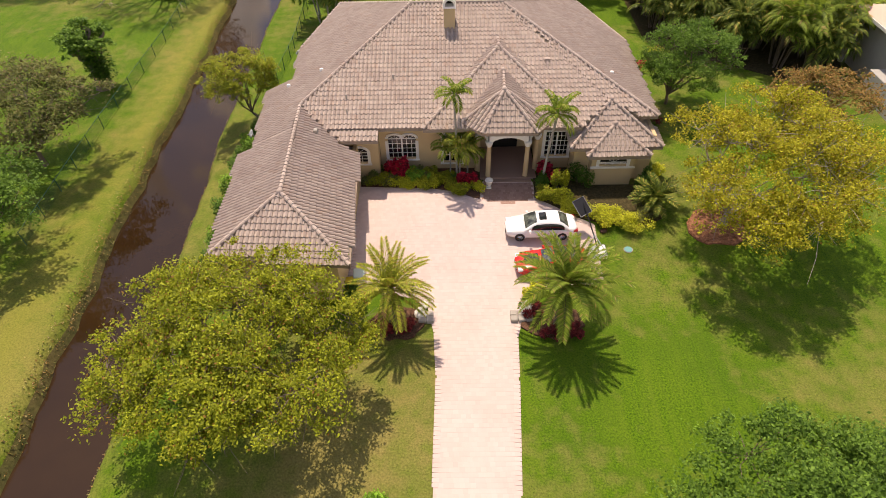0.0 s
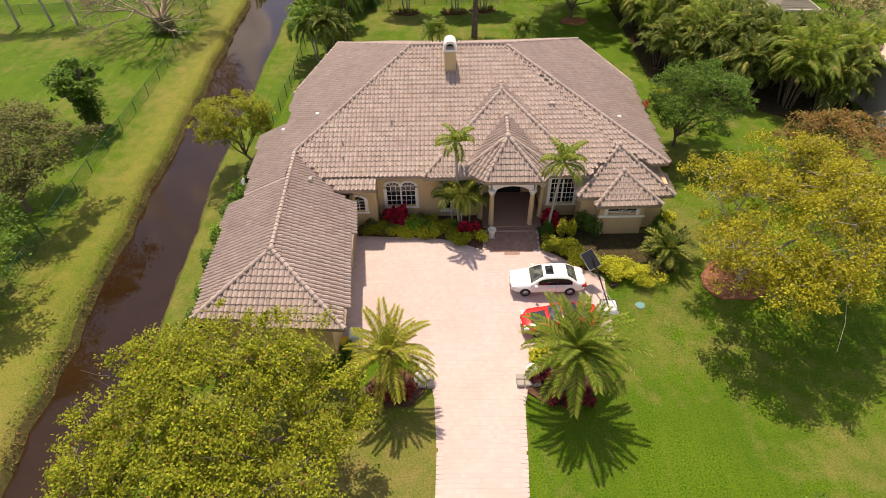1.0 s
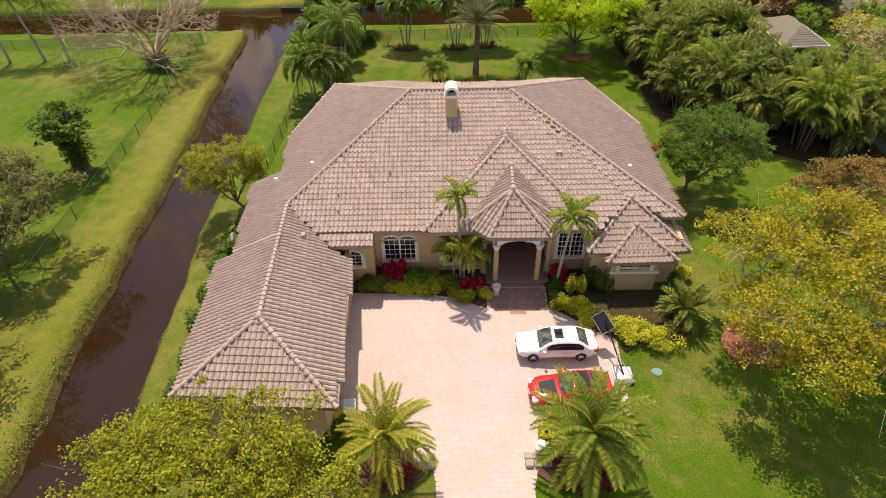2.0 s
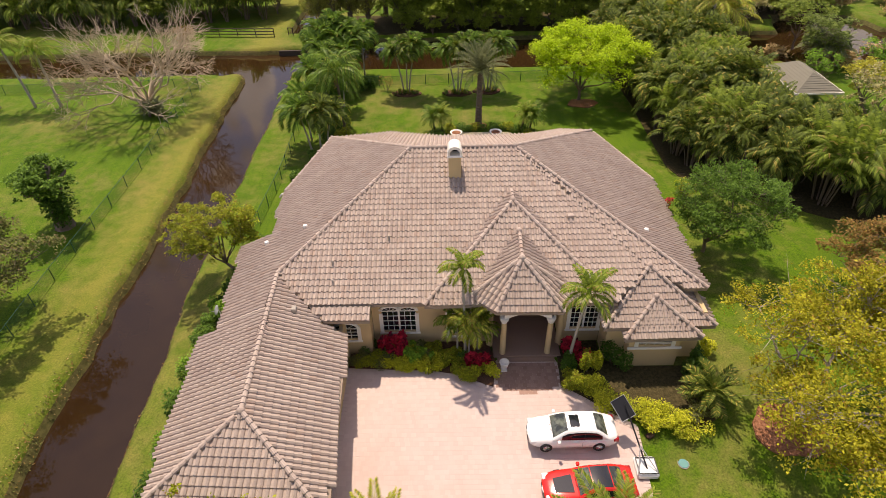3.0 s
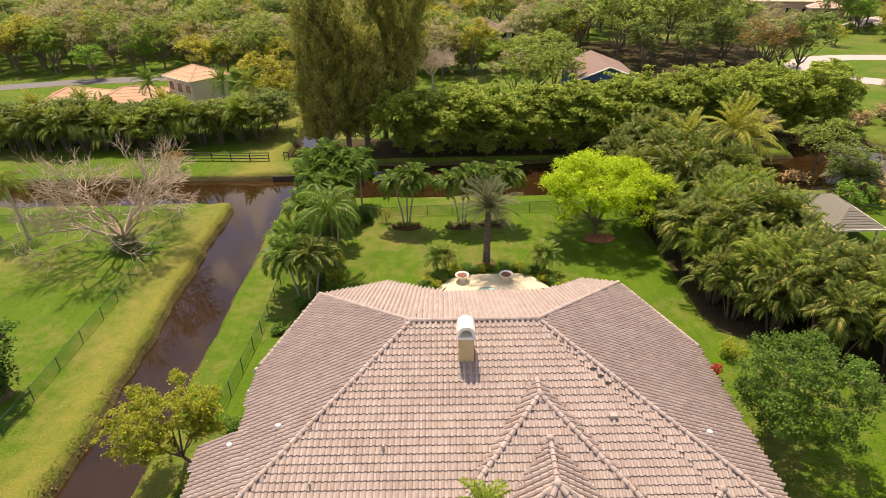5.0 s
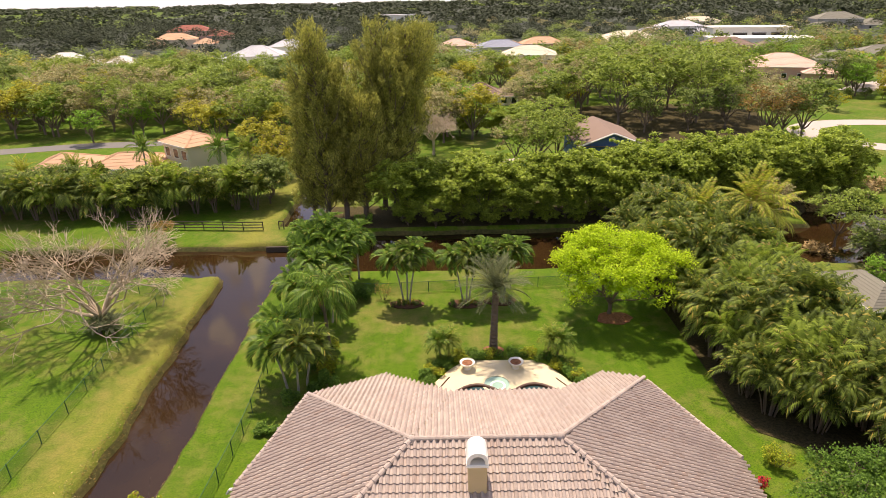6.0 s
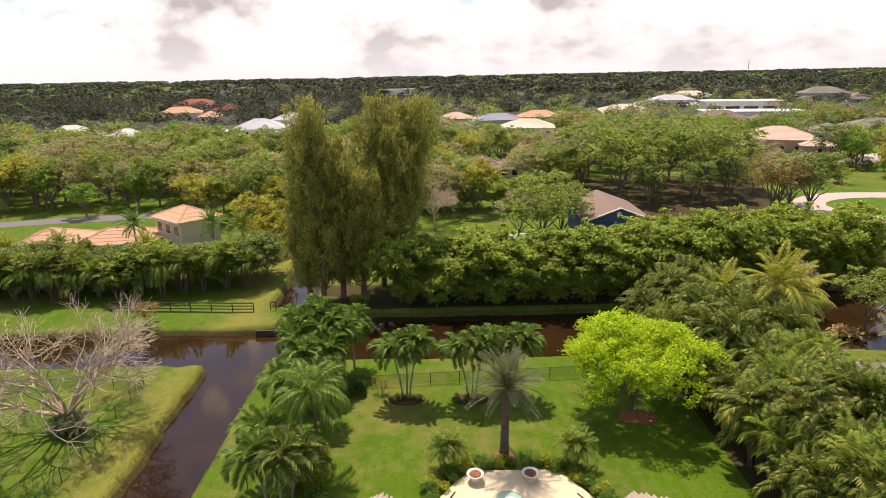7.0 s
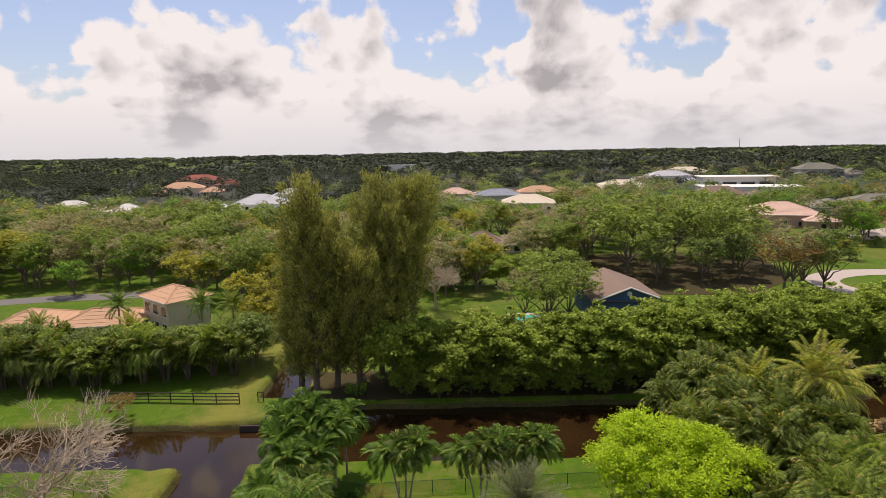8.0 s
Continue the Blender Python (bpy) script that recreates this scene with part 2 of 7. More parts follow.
    m.color(m.ramp(m.noise(2.5, 3.0, 0.5), [(0.4, (0.03, 0.036, 0.034)), (0.65, (0.14, 0.16, 0.13))]))
    out["carglass"] = m.m
    out["glossblack"] = plain("gloss_black_paint", (0.02, 0.02, 0.022), 0.1, spec=0.7, vary=0.1, bump=0)
    out["dark"] = plain("dark_inside", (0.02, 0.017, 0.014), 0.9)
    out["bark"] = plain("grey_bark", (0.17, 0.13, 0.10), 0.9, grain=12, vary=0.6, bump=0.6)
    out["palebark"] = plain("pale_bark", (0.33, 0.29, 0.25), 0.9, grain=12, vary=0.5, bump=0.5)
    out["palmbark"] = plain("palm_trunk", (0.13, 0.10, 0.075), 0.9, grain=9, vary=0.7, bump=0.9)
    out["palmgrey"] = plain("smooth_palm_trunk", (0.33, 0.31, 0.27), 0.8, grain=7, vary=0.5, bump=0.4)
    out["twig"] = plain("bare_twig", (0.46, 0.37, 0.27), 0.9, vary=0.5)
    m = Mat("mulch", 0.95, spec=0.1)
    m.color(m.ramp(m.noise(11.0, 6.0, 0.75), [(0.35, (0.045, 0.022, 0.014)), (0.7, (0.20, 0.11, 0.07))])).bump(m.noise(16.0, 5.0), 0.9, 0.06)
    out["mulch"] = m.m
    m = Mat("red_mulch", 0.95, spec=0.1)
    m.color(m.ramp(m.noise(6.0, 6.0, 0.75), [(0.35, (0.14, 0.055, 0.028)), (0.7, (0.42, 0.20, 0.115))])).bump(m.noise(16.0, 5.0), 0.9, 0.06)
    out["redmulch"] = m.m
    L = leafy
    out["oak"] = L("olive_oak_leaves", (0.09, 0.12, 0.010), (0.36, 0.39, 0.028), (0.27, 0.15, 0.03), 0.06)
    out["oaky"] = L("yellow_oak_leaves", (0.13, 0.14, 0.010), (0.38, 0.355, 0.025), (0.32, 0.20, 0.03), 0.07)
    out["green"] = L("green_leaves", (0.035, 0.085, 0.010), (0.13, 0.23, 0.03))
    out["bright"] = L("bright_leaves", (0.07, 0.16, 0.012), (0.20, 0.36, 0.035))
    out["lime"] = L("lime_leaves", (0.15, 0.26, 0.008), (0.45, 0.56, 0.03), amount=0.45)
    out["deep"] = L("deep_green_leaves", (0.022, 0.06, 0.008), (0.085, 0.165, 0.02))
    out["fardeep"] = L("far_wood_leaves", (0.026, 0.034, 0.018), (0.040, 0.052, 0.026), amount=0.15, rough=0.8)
    out["dull"] = L("dull_leaves", (0.07, 0.085, 0.025), (0.17, 0.18, 0.05), (0.20, 0.15, 0.07), 0.12)
    out["brown"] = L("rusty_leaves", (0.15, 0.085, 0.025), (0.30, 0.19, 0.055), (0.16, 0.17, 0.03), 0.2)
    # far-tree leaves in lifted tones: the haze of distance put into the colour
    out["canopy"] = L("hazed_street_leaves", (0.085, 0.135, 0.022), (0.285, 0.355, 0.06))
    out["canopydark"] = L("hazed_dark_street_leaves", (0.065, 0.10, 0.022), (0.20, 0.265, 0.058))
    out["canopygold"] = L("hazed_gold_street_leaves", (0.15, 0.15, 0.015), (0.44, 0.42, 0.05))
    out["canopygrey"] = L("hazed_grey_street_leaves", (0.17, 0.165, 0.07), (0.38, 0.35, 0.16), (0.28, 0.2, 0.1), 0.12)
    out["ficus"] = L("clipped_hedge_leaves", (0.09, 0.14, 0.018), (0.325, 0.40, 0.055), amount=0.38)
    # dark litter tone, also laid out where hedges and trees cast shade
    m = Mat("litter_and_shade", 0.95, spec=0.1)
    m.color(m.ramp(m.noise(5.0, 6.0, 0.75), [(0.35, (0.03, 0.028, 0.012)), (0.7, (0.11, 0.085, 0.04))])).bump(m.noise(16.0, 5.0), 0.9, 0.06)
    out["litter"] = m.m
    out["underlay"] = plain("woodland_floor", (0.035, 0.045, 0.026), 0.95, grain=0.12, vary=0.5, bump=0)
    out["needle"] = L("pine_needles", (0.11, 0.125, 0.03), (0.40, 0.39, 0.09), amount=0.42, rough=0.6)
    out["palm"] = L("palm_leaflets", (0.07, 0.125, 0.012), (0.23, 0.29, 0.04), (0.36, 0.28, 0.09), 0.06, amount=0.4, rough=0.55)
    out["manila"] = L("manila_palm_leaflets", (0.035, 0.09, 0.010), (0.155, 0.245, 0.03), (0.30, 0.30, 0.06), 0.05, amount=0.3, rough=0.5)
    out["palmy"] = L("yellowing_palm_leaflets", (0.11, 0.15, 0.014), (0.37, 0.38, 0.05), (0.42, 0.30, 0.08), 0.10, amount=0.32, rough=0.55)
    out["palmdeep"] = L("dark_palm_leaflets", (0.03, 0.052, 0.008), (0.145, 0.19, 0.026), (0.40, 0.33, 0.07), 0.07, amount=0.28, rough=0.55)
    out["palmgreyleaf"] = L("greyish_palm_leaflets", (0.08, 0.10, 0.045), (0.205, 0.22, 0.11), amount=0.3)
    out["red"] = L("red_leaves", (0.20, 0.008, 0.02), (0.62, 0.03, 0.06), (0.10, 0.01, 0.02), 0.15)
    out["yellow"] = L("yellow_shrub_leaves", (0.19, 0.24, 0.012), (0.58, 0.56, 0.05))
    out["darkred"] = L("dark_red_leaves", (0.06, 0.012, 0.015), (0.25, 0.035, 0.035))
    out["tan"] = L("dry_fronds", (0.20, 0.14, 0.06), (0.42, 0.32, 0.15))
    out["white"] = plain("white_car_paint", (0.80, 0.80, 0.79), 0.18, spec=0.6, vary=0.03, bump=0)
    out["redpaint"] = plain("red_car_paint", (0.62, 0.025, 0.02), 0.16, spec=0.6, vary=0.05, bump=0)
    out["black"] = plain("black_plastic", (0.018, 0.018, 0.02), 0.45, vary=0.2)
    out["tyre"] = plain("tyre_rubber", (0.02, 0.02, 0.02), 0.8)
    out["chrome"] = plain("alloy_metal", (0.55, 0.55, 0.56), 0.25, 1.0, vary=0.1, bump=0)
    out["lamp"] = plain("lamp_glass", (0.7, 0.72, 0.75), 0.08, spec=0.6, vary=0.05, bump=0)
    out["redlamp"] = plain("red_lamp_glass", (0.35, 0.01, 0.01), 0.12, spec=0.6, bump=0)
    out["whiteplastic"] = plain("white_plastic", (0.72, 0.73, 0.72), 0.45, vary=0.15)
    out["greyplastic"] = plain("grey_plastic", (0.35, 0.36, 0.37), 0.5)
    out["mint"] = plain("mint_plastic", (0.60, 0.74, 0.68), 0.45)
    out["yellowplastic"] = plain("yellow_plastic", (0.72, 0.55, 0.04), 0.5)
    out["bluecover"] = plain("blue_green_cover", (0.10, 0.28, 0.27), 0.6)
    out["greenmetal"] = plain("green_coated_metal", (0.02, 0.09, 0.055), 0.5)
    out["wood"] = plain("dark_fence_wood", (0.06, 0.045, 0.035), 0.85, vary=0.5)
    out["concrete"] = plain("cream_pool_deck", (0.68, 0.58, 0.38), 0.85, vary=0.3)
    out["coping"] = plain("brown_coping", (0.085, 0.04, 0.025), 0.5)
    out["turquoise"] = plain("turquoise_pool_basin", (0.05, 0.42, 0.40), 0.06, spec=0.4, vary=0.2, bump=0)
    out["tealwater"] = plain("pool_basin", (0.30, 0.46, 0.38), 0.06, spec=0.5, vary=0.2, bump=0)
    out["darkpool"] = plain("dark_pool_basin", (0.02, 0.055, 0.06), 0.06, spec=0.5, vary=0.2, bump=0)
    out["stone"] = plain("grey_block", (0.36, 0.33, 0.29), 0.9, vary=0.5)
    out["asphalt"] = plain("asphalt", (0.16, 0.15, 0.145), 0.9)
    out["palepath"] = plain("pale_drive", (0.44, 0.38, 0.34), 0.9)
    # chain link: mostly gaps
    m = Mat("chain_link", 0.5)
    m.color((0.025, 0.10, 0.065))
    tr = m.t.nodes.new("ShaderNodeBsdfTransparent")
    mx = m.t.nodes.new("ShaderNodeMixShader")
    mx.inputs[0].default_value = 0.28
    m.t.links.new(tr.outputs[0], mx.inputs[1])
    m.t.links.new(m.b.outputs[0], mx.inputs[2])
    m.t.links.new(mx.outputs[0], m.t.nodes["Material Output"].inputs[0])
    out["link"] = m.m
    return out


M = make_materials()
# ---- geometry tools ----


class Geo:
    """Collects vertices and faces; becomes one mesh."""

    def __init__(self):
        self.v, self.f4, self.f3, self.n = [], [], [], 0

    def add(self, verts, quads=None, tris=None):
        verts = np.asarray(verts, float).reshape(-1, 3)
        self.v.append(verts)
        if quads is not None and len(quads):
            self.f4.append(np.asarray(quads, int).reshape(-1, 4) + self.n)
        if tris is not None and len(tris):
            self.f3.append(np.asarray(tris, int).reshape(-1, 3) + self.n)
        self.n += len(verts)
        return self

    def box(self, x0, y0, z0, x1, y1, z1):
        p = [(x0, y0, z0), (x1, y0, z0), (x1, y1, z0), (x0, y1, z0), (x0, y0, z1), (x1, y0, z1), (x1, y1, z1), (x0, y1, z1)]
        return self.add(p, [(0, 3, 2, 1), (4, 5, 6, 7), (0, 1, 5, 4), (1, 2, 6, 5), (2, 3, 7, 6), (3, 0, 4, 7)])

    def bevel_box(self, x0, y0, z0, x1, y1, z1, b):
        """A box with chamfered upright and top edges."""
        ring = lambda i, z: [(x0 + i + b, y0 + i, z), (x1 - i - b, y0 + i, z), (x1 - i, y0 + i + b, z), (x1 - i, y1 - i - b, z),
                             (x1 - i - b, y1 - i, z), (x0 + i + b, y1 - i, z), (x0 + i, y1 - i - b, z), (x0 + i, y0 + i + b, z)]
        p = ring(0, z0) + ring(0, z1 - b) + ring(b, z1)
        q = [(k, (k + 1) % 8, 8 + (k + 1) % 8, 8 + k) for k in range(8)] + [(8 + k, 8 + (k + 1) % 8, 16 + (k + 1) % 8, 16 + k) for k in range(8)]
        q += [(16, 17, 18, 23), (18, 19, 22, 23), (19, 20, 21, 22), (7, 2, 1, 0), (7, 6, 3, 2), (6, 5, 4, 3)]
        return self.add(p, q)

    def tube(self, path, radii, k=6, cap=True):
        path = np.asarray(path, float)
        n = len(path)
        radii = np.broadcast_to(np.asarray(radii, float), (n,))
        d = np.gradient(path, axis=0)
        d /= np.linalg.norm(d, axis=1)[:, None] + 1e-9
        ref = np.where(np.abs(d[:, 2:3]) > 0.9, np.array([[1.0, 0, 0]]), np.array([[0, 0, 1.0]]))
        u = np.cross(d, ref)
        u /= np.linalg.norm(u, axis=1)[:, None] + 1e-9
        w = np.cross(d, u)
        a = np.linspace(0, 2 * np.pi, k, endpoint=False)
        p = path[:, None, :] + radii[:, None, None] * (np.cos(a)[None, :, None] * u[:, None, :] + np.sin(a)[None, :, None] * w[:, None, :])
        i = np.arange(n - 1)[:, None] * k
        j = np.arange(k)[None, :]
        j2 = (j + 1) % k
        q = np.stack([i + j, i + j2, i + k + j2, i + k + j], -1).reshape(-1, 4)
        t = [(n * k, (b + 1) % k, b) for b in range(k)] + [(n * k + 1, (n - 1) * k + b, (n - 1) * k + (b + 1) % k) for b in range(k)] if cap else None
        return self.add(np.vstack([p.reshape(-1, 3), path[:1], path[-1:]]), q, t)

    def lathe(self, profile, k=16, at=(0, 0, 0)):
        """Turns (radius, z) about the upright axis."""
        a = np.linspace(0, 2 * np.pi, k, endpoint=False)
        p = [(at[0] + r * np.cos(b), at[1] + r * np.sin(b), at[2] + z) for r, z in profile for b in a]
        n = len(profile)
        q = [(i * k + b, i * k + (b + 1) % k, (i + 1) * k + (b + 1) % k, (i + 1) * k + b) for i in range(n - 1) for b in range(k)]
        return self.add(p, q)

    def poly(self, pts, z0, z1):
        """An upright prism over a plan outline (counter-clockwise), with flat top z1."""
        n = len(pts)
        p = [(x, y, z0) for x, y in pts] + [(x, y, z1) for x, y in pts] + [(sum(x for x, _ in pts) / n, sum(y for _, y in pts) / n, z1)]
        return self.add(p, [(i, (i + 1) % n, n + (i + 1) % n, n + i) for i in range(n)], [(n + i, n + (i + 1) % n, 2 * n) for i in range(n)])

    def mesh(self, name, mat, smooth=False):
        v = np.vstack(self.v)
        f4 = np.vstack(self.f4) if self.f4 else np.zeros((0, 4), int)
        f3 = np.vstack(self.f3) if self.f3 else np.zeros((0, 3), int)
        me = bpy.data.meshes.new(name)
        me.vertices.add(len(v))
        me.vertices.foreach_set("co", v.ravel().astype(np.float32))
        me.loops.add(4 * len(f4) + 3 * len(f3))
        me.loops.foreach_set("vertex_index", np.concatenate([f4.ravel(), f3.ravel()]).astype(np.int32))
        me.polygons.add(len(f4) + len(f3))
        start = np.concatenate([np.arange(len(f4)) * 4, 4 * len(f4) + np.arange(len(f3)) * 3])
        me.polygons.foreach_set("loop_start", start.astype(np.int32))
        if smooth:
            me.polygons.foreach_set("use_smooth", np.ones(len(f4) + len(f3), bool))
        else:
            me.polygons.foreach_set("use_smooth", np.zeros(len(f4) + len(f3), bool))
        me.update(calc_edges=True)
        me.materials.append(mat)
        return me


def part(name, geo, material, parent, label="", smooth=False, at=None):
    """Links a Geo (or a mesh made already) as one mesh object under a thing or a part."""
    me = geo.mesh(name, material, smooth) if isinstance(geo, Geo) else geo
    ob = new(name, me)
    ob.parent = parent
    if at is not None:
        ob.matrix_basis = at
    if label:
        ob["label"] = label
    return ob


def thing(name, label, category, at=None, group="", kind="", geo=None, material=None, smooth=False):
    ob = new(name, geo.mesh(name, material, smooth) if geo else None)
    if at is not None:
        ob.matrix_basis = at
    return tagged(ob, label, category, group, kind)


def at(x, y, z=0.0, turn=0.0, s=1.0):
    return pose(x, y, z, 0, 0, turn) @ Matrix.Scale(s, 4)


def leaf_quads(rng, c, size, up=0.8, aspect=0.55, vary=0.35):
    """One small diamond leaf at each centre."""
    n = len(c)
    nrm = rng.normal(size=(n, 3))
    nrm /= np.linalg.norm(nrm, axis=1)[:, None]
    nrm[:, 2] = np.abs(nrm[:, 2]) + up
    nrm /= np.linalg.norm(nrm, axis=1)[:, None]
    r = rng.normal(size=(n, 3))
    u = np.cross(nrm, r)
    u /= np.linalg.norm(u, axis=1)[:, None] + 1e-9
    w = np.cross(nrm, u)
    s = size * (1 + vary * rng.uniform(-1, 1, (n, 1)))
    a, b = u * s * 0.5, w * s * 0.5 * aspect
    v = np.stack([c - a, c + b, c + a, c - b], 1).reshape(-1, 3)
    return v, np.arange(4 * n).reshape(-1, 4)


def smooth_step(a, b, x):
    t = np.clip((x - a) / (b - a), 0, 1)
    return t * t * (3 - 2 * t)


# ---- the lie of the land ----
WATER_Z = -1.0
PAD = 0.75  # floor of the plot at the house


def canal_edges(y):
    """The long canal's western and eastern waterline at y."""
    return np.interp(y, [0, 14, 35, 55, 72, 86], [-22.9, -23.4, -24.9, -25.6, -26.6, -27.2]), np.interp(y, [0, 14, 32, 45, 60, 86], [-18.4, -18.7, -19.4, -20.4, -20.7, -21.1])


def ground_z(x, y):
    """Height of the ground: a low house plot, a long canal with a cross canal behind."""
    x, y = np.asarray(x, float), np.asarray(y, float)
    plot = (0.35 + (PAD - 0.35) * (1 - smooth_step(55.5, 60, y))) * smooth_step(24, 33, y) * smooth_step(-19, -15, x) * (1 - smooth_step(84, 88, y))
    z = plot - 0.25 * (1 - smooth_step(-30, -27, x)) * (1 - smooth_step(96, 104, y))
    wob = 0.35 * np.sin(y * 0.55) + 0.25 * np.sin(y * 1.7 + 1) + 0.15 * np.sin(y * 3.9)
    wobx = 0.3 * np.sin(x * 0.5) + 0.2 * np.sin(x * 1.9)
    inside = lambda v, lo, hi, soft: smooth_step(lo - soft, lo + soft, v) * (1 - smooth_step(hi - soft, hi + soft, v))
    west, east = canal_edges(y)
    long_canal = inside(x, west + 0.4 * wob, east + 0.25 * wob, 0.75) * (1 - smooth_step(91, 92, y))
    cross = inside(y, 87.3 + 0.5 * wobx, 96.0 + 0.5 * wobx + 4.6 * smooth_step(-18.5, -14.5, x), 0.6)
    back = inside(x, -24.6 + 0.3 * wob, -19.5 + 0.3 * wob, 0.8) * smooth_step(102.5, 104, y) * (1 - smooth_step(150, 155, y))
    pond = 1 - smooth_step(0.8, 1.1, ((x - 58) / 8) ** 2 + ((y - 101) / 8) ** 2)
    dig = np.clip(np.maximum(np.maximum(long_canal, cross), np.maximum(back, pond)), 0, 1)
    return z * (1 - dig) - 1.9 * dig


def grid_axis(*runs):
    vals = []
    for a, b, step in runs:
        vals.extend(np.arange(a, b, step))
    return np.array(vals + [runs[-1][1]])


def build_ground():
    xs = grid_axis((-2400, -400, 200), (-400, -100, 30), (-100, -32, 2), (-32, -14, 0.3), (-14, 40, 1.5), (40, 70, 1.0), (70, 130, 5), (130, 430, 30), (430, 2430, 200))
    ys = grid_axis((-300, -60, 40), (-60, 0, 6), (0, 84, 1.2), (84, 106, 0.4), (106, 160, 2), (160, 400, 20), (400, 1000, 60), (1000, 4400, 200))
    X, Y = np.meshgrid(xs, ys)
    Z = ground_z(X, Y)
    nx, ny = len(xs), len(ys)
    i = (np.arange(ny - 1)[:, None] * nx + np.arange(nx - 1)[None, :]).ravel()
    g = Geo().add(np.stack([X.ravel(), Y.ravel(), Z.ravel()], 1), np.stack([i, i + 1, i + nx + 1, i + nx], 1))
    thing("ground", "green lawn with dry yellow stretches, dug by canals", "lawn", kind="structure", geo=g, material=M["lawn"], smooth=True)
    w = Geo().add([(-140, 8, WATER_Z), (90, 8, WATER_Z), (90, 160, WATER_Z), (-140, 160, WATER_Z)], [(0, 1, 2, 3)])
    w.add([(-27, -20, WATER_Z), (-16, -20, WATER_Z), (-16, 8, WATER_Z), (-27, 8, WATER_Z)], [(0, 1, 2, 3)])
    thing("water", "still brown canal water reflecting clouds", "canal", kind="structure", geo=w, material=M["water"])


build_ground()


def inside_poly(px, py, poly):
    px, py = np.asarray(px), np.asarray(py)
    c = np.zeros(px.shape, bool)
    n = len(poly)
    for i in range(n):
        (x0, y0), (x1, y1) = poly[i], poly[(i + 1) % n]
        hit = ((y0 > py) != (y1 > py)) & (px < (x1 - x0) * (py - y0) / (y1 - y0 + 1e-12) + x0)
        c ^= hit
    return c
# ---- the house ----
TILE_W, TILE_L = 0.31, 0.42


def tile_mesh(w=TILE_W, l=TILE_L * 1.12):
    """One barrel tile: a round cover and a shallow pan, its lower edge raised. x across, y up the slope, z out."""
    prof = [(-0.5, 0.0), (-0.44, 0.065), (-0.20, 0.135), (0.06, 0.065), (0.14, 0.0), (0.5, 0.0)]
    g = Geo()
    low = [(a * w, 0, b + 0.058) for a, b in prof]
    high = [(a * w, l, b + 0.0) for a, b in prof]
    lip = [(a * w, 0.0, -0.01) for a, b in prof]
    n = len(prof)
    g.add(low + high + lip, [(i, i + 1, n + i + 1, n + i) for i in range(n - 1)] + [(2 * n + i, 2 * n + i + 1, i + 1, i) for i in range(n - 1)])
    return g


TILE = tile_mesh()
TILE_V, TILE_F = np.vstack(TILE.v), np.vstack(TILE.f4)


def plane_of(a, b, c):
    n = (Vector(b) - Vector(a)).cross(Vector(c) - Vector(a)).normalized()
    if n.z < 0:
        n = -n
    d = n.dot(Vector(a))
    return n, d


def tile_places(poly, n, d):
    """Tile matrices that cover the plan outline on the plane, courses level."""
    up = Vector((0, 0, 1)) - n * n.z
    up = up.normalized() if up.length > 1e-6 else Vector((0, 1, 0))
    across = up.cross(n).normalized()
    lift = lambda x, y: Vector((x, y, (d - n.x * x - n.y * y) / n.z))
    pts = [lift(x, y) for x, y in poly]
    us, vs = [p.dot(across) for p in pts], [p.dot(up) for p in pts]
    o = n * d
    rot = Matrix((across, up, n)).transposed().to_4x4()
    rng = np.random.default_rng(len(poly) + int(abs(d) * 100))
    res = []
    nv, nu = int((max(vs) - min(vs)) / TILE_L) + 1, int((max(us) - min(us)) / TILE_W) + 2
    for j in range(nv):
        for i in range(nu):
            u, v = min(us) + (i + 0.5) * TILE_W, min(vs) + j * TILE_L
            c = o + across * u + up * (v + TILE_L * 0.5)
            if inside_poly(c.x, c.y, poly):
                p = o + across * u + up * v + n * (0.03 + rng.uniform(-0.004, 0.004))
                res.append(Matrix.Translation(p) @ rot @ Matrix.Rotation(rng.uniform(-0.012, 0.012), 4, "Z"))
    return res


def poly_area(poly):
    return 0.5 * sum(poly[i][0] * poly[(i + 1) % len(poly)][1] - poly[(i + 1) % len(poly)][0] * poly[i][1] for i in range(len(poly)))


class Roof:
    """Collects roof slopes: a deck under each, tiles over it."""

    def __init__(self, parent):
        self.parent, self.places = parent, []

    def slope(self, poly, a, b, c, single=False, thick=0.16):
        n, d = plane_of(a, b, c)
        if poly_area(poly) < 0:
            poly = poly[::-1]
        top = [Vector((x, y, (d - n.x * x - n.y * y) / n.z)) for x, y in poly]
        bm = bmesh.new()
        tv = [bm.verts.new(p) for p in top]
        bv = [bm.verts.new(p - Vector((0, 0, thick))) for p in top]
        bm.faces.new(tv)
        bm.faces.new(bv[::-1])
        for i in range(len(tv)):
            k = (i + 1) % len(tv)
            bm.faces.new((bv[i], bv[k], tv[k], tv[i]))
        bmesh.ops.triangulate(bm, faces=bm.faces[:])
        me = bpy.data.meshes.new("roof_slope")
        bm.to_mesh(me)
        bm.free()
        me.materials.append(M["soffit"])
        part("roof_slope", me, None, self.parent)
        self.places += [(m, single) for m in tile_places(poly, n, d)]

    def finish(self):
        rest, singles = Geo(), []
        R = lambda m: np.array(m.to_3x3())
        for m, s in self.places:
            if s and len(singles) < 300:
                singles.append(m)
            else:
                rest.add(TILE_V @ R(m).T + np.array(m.translation), TILE_F)
        tagged(part("roof_tiles", rest, M["tiles"], self.parent, smooth=False), kind="stuff")
        me = TILE.mesh("roof_tile", M["tile"])
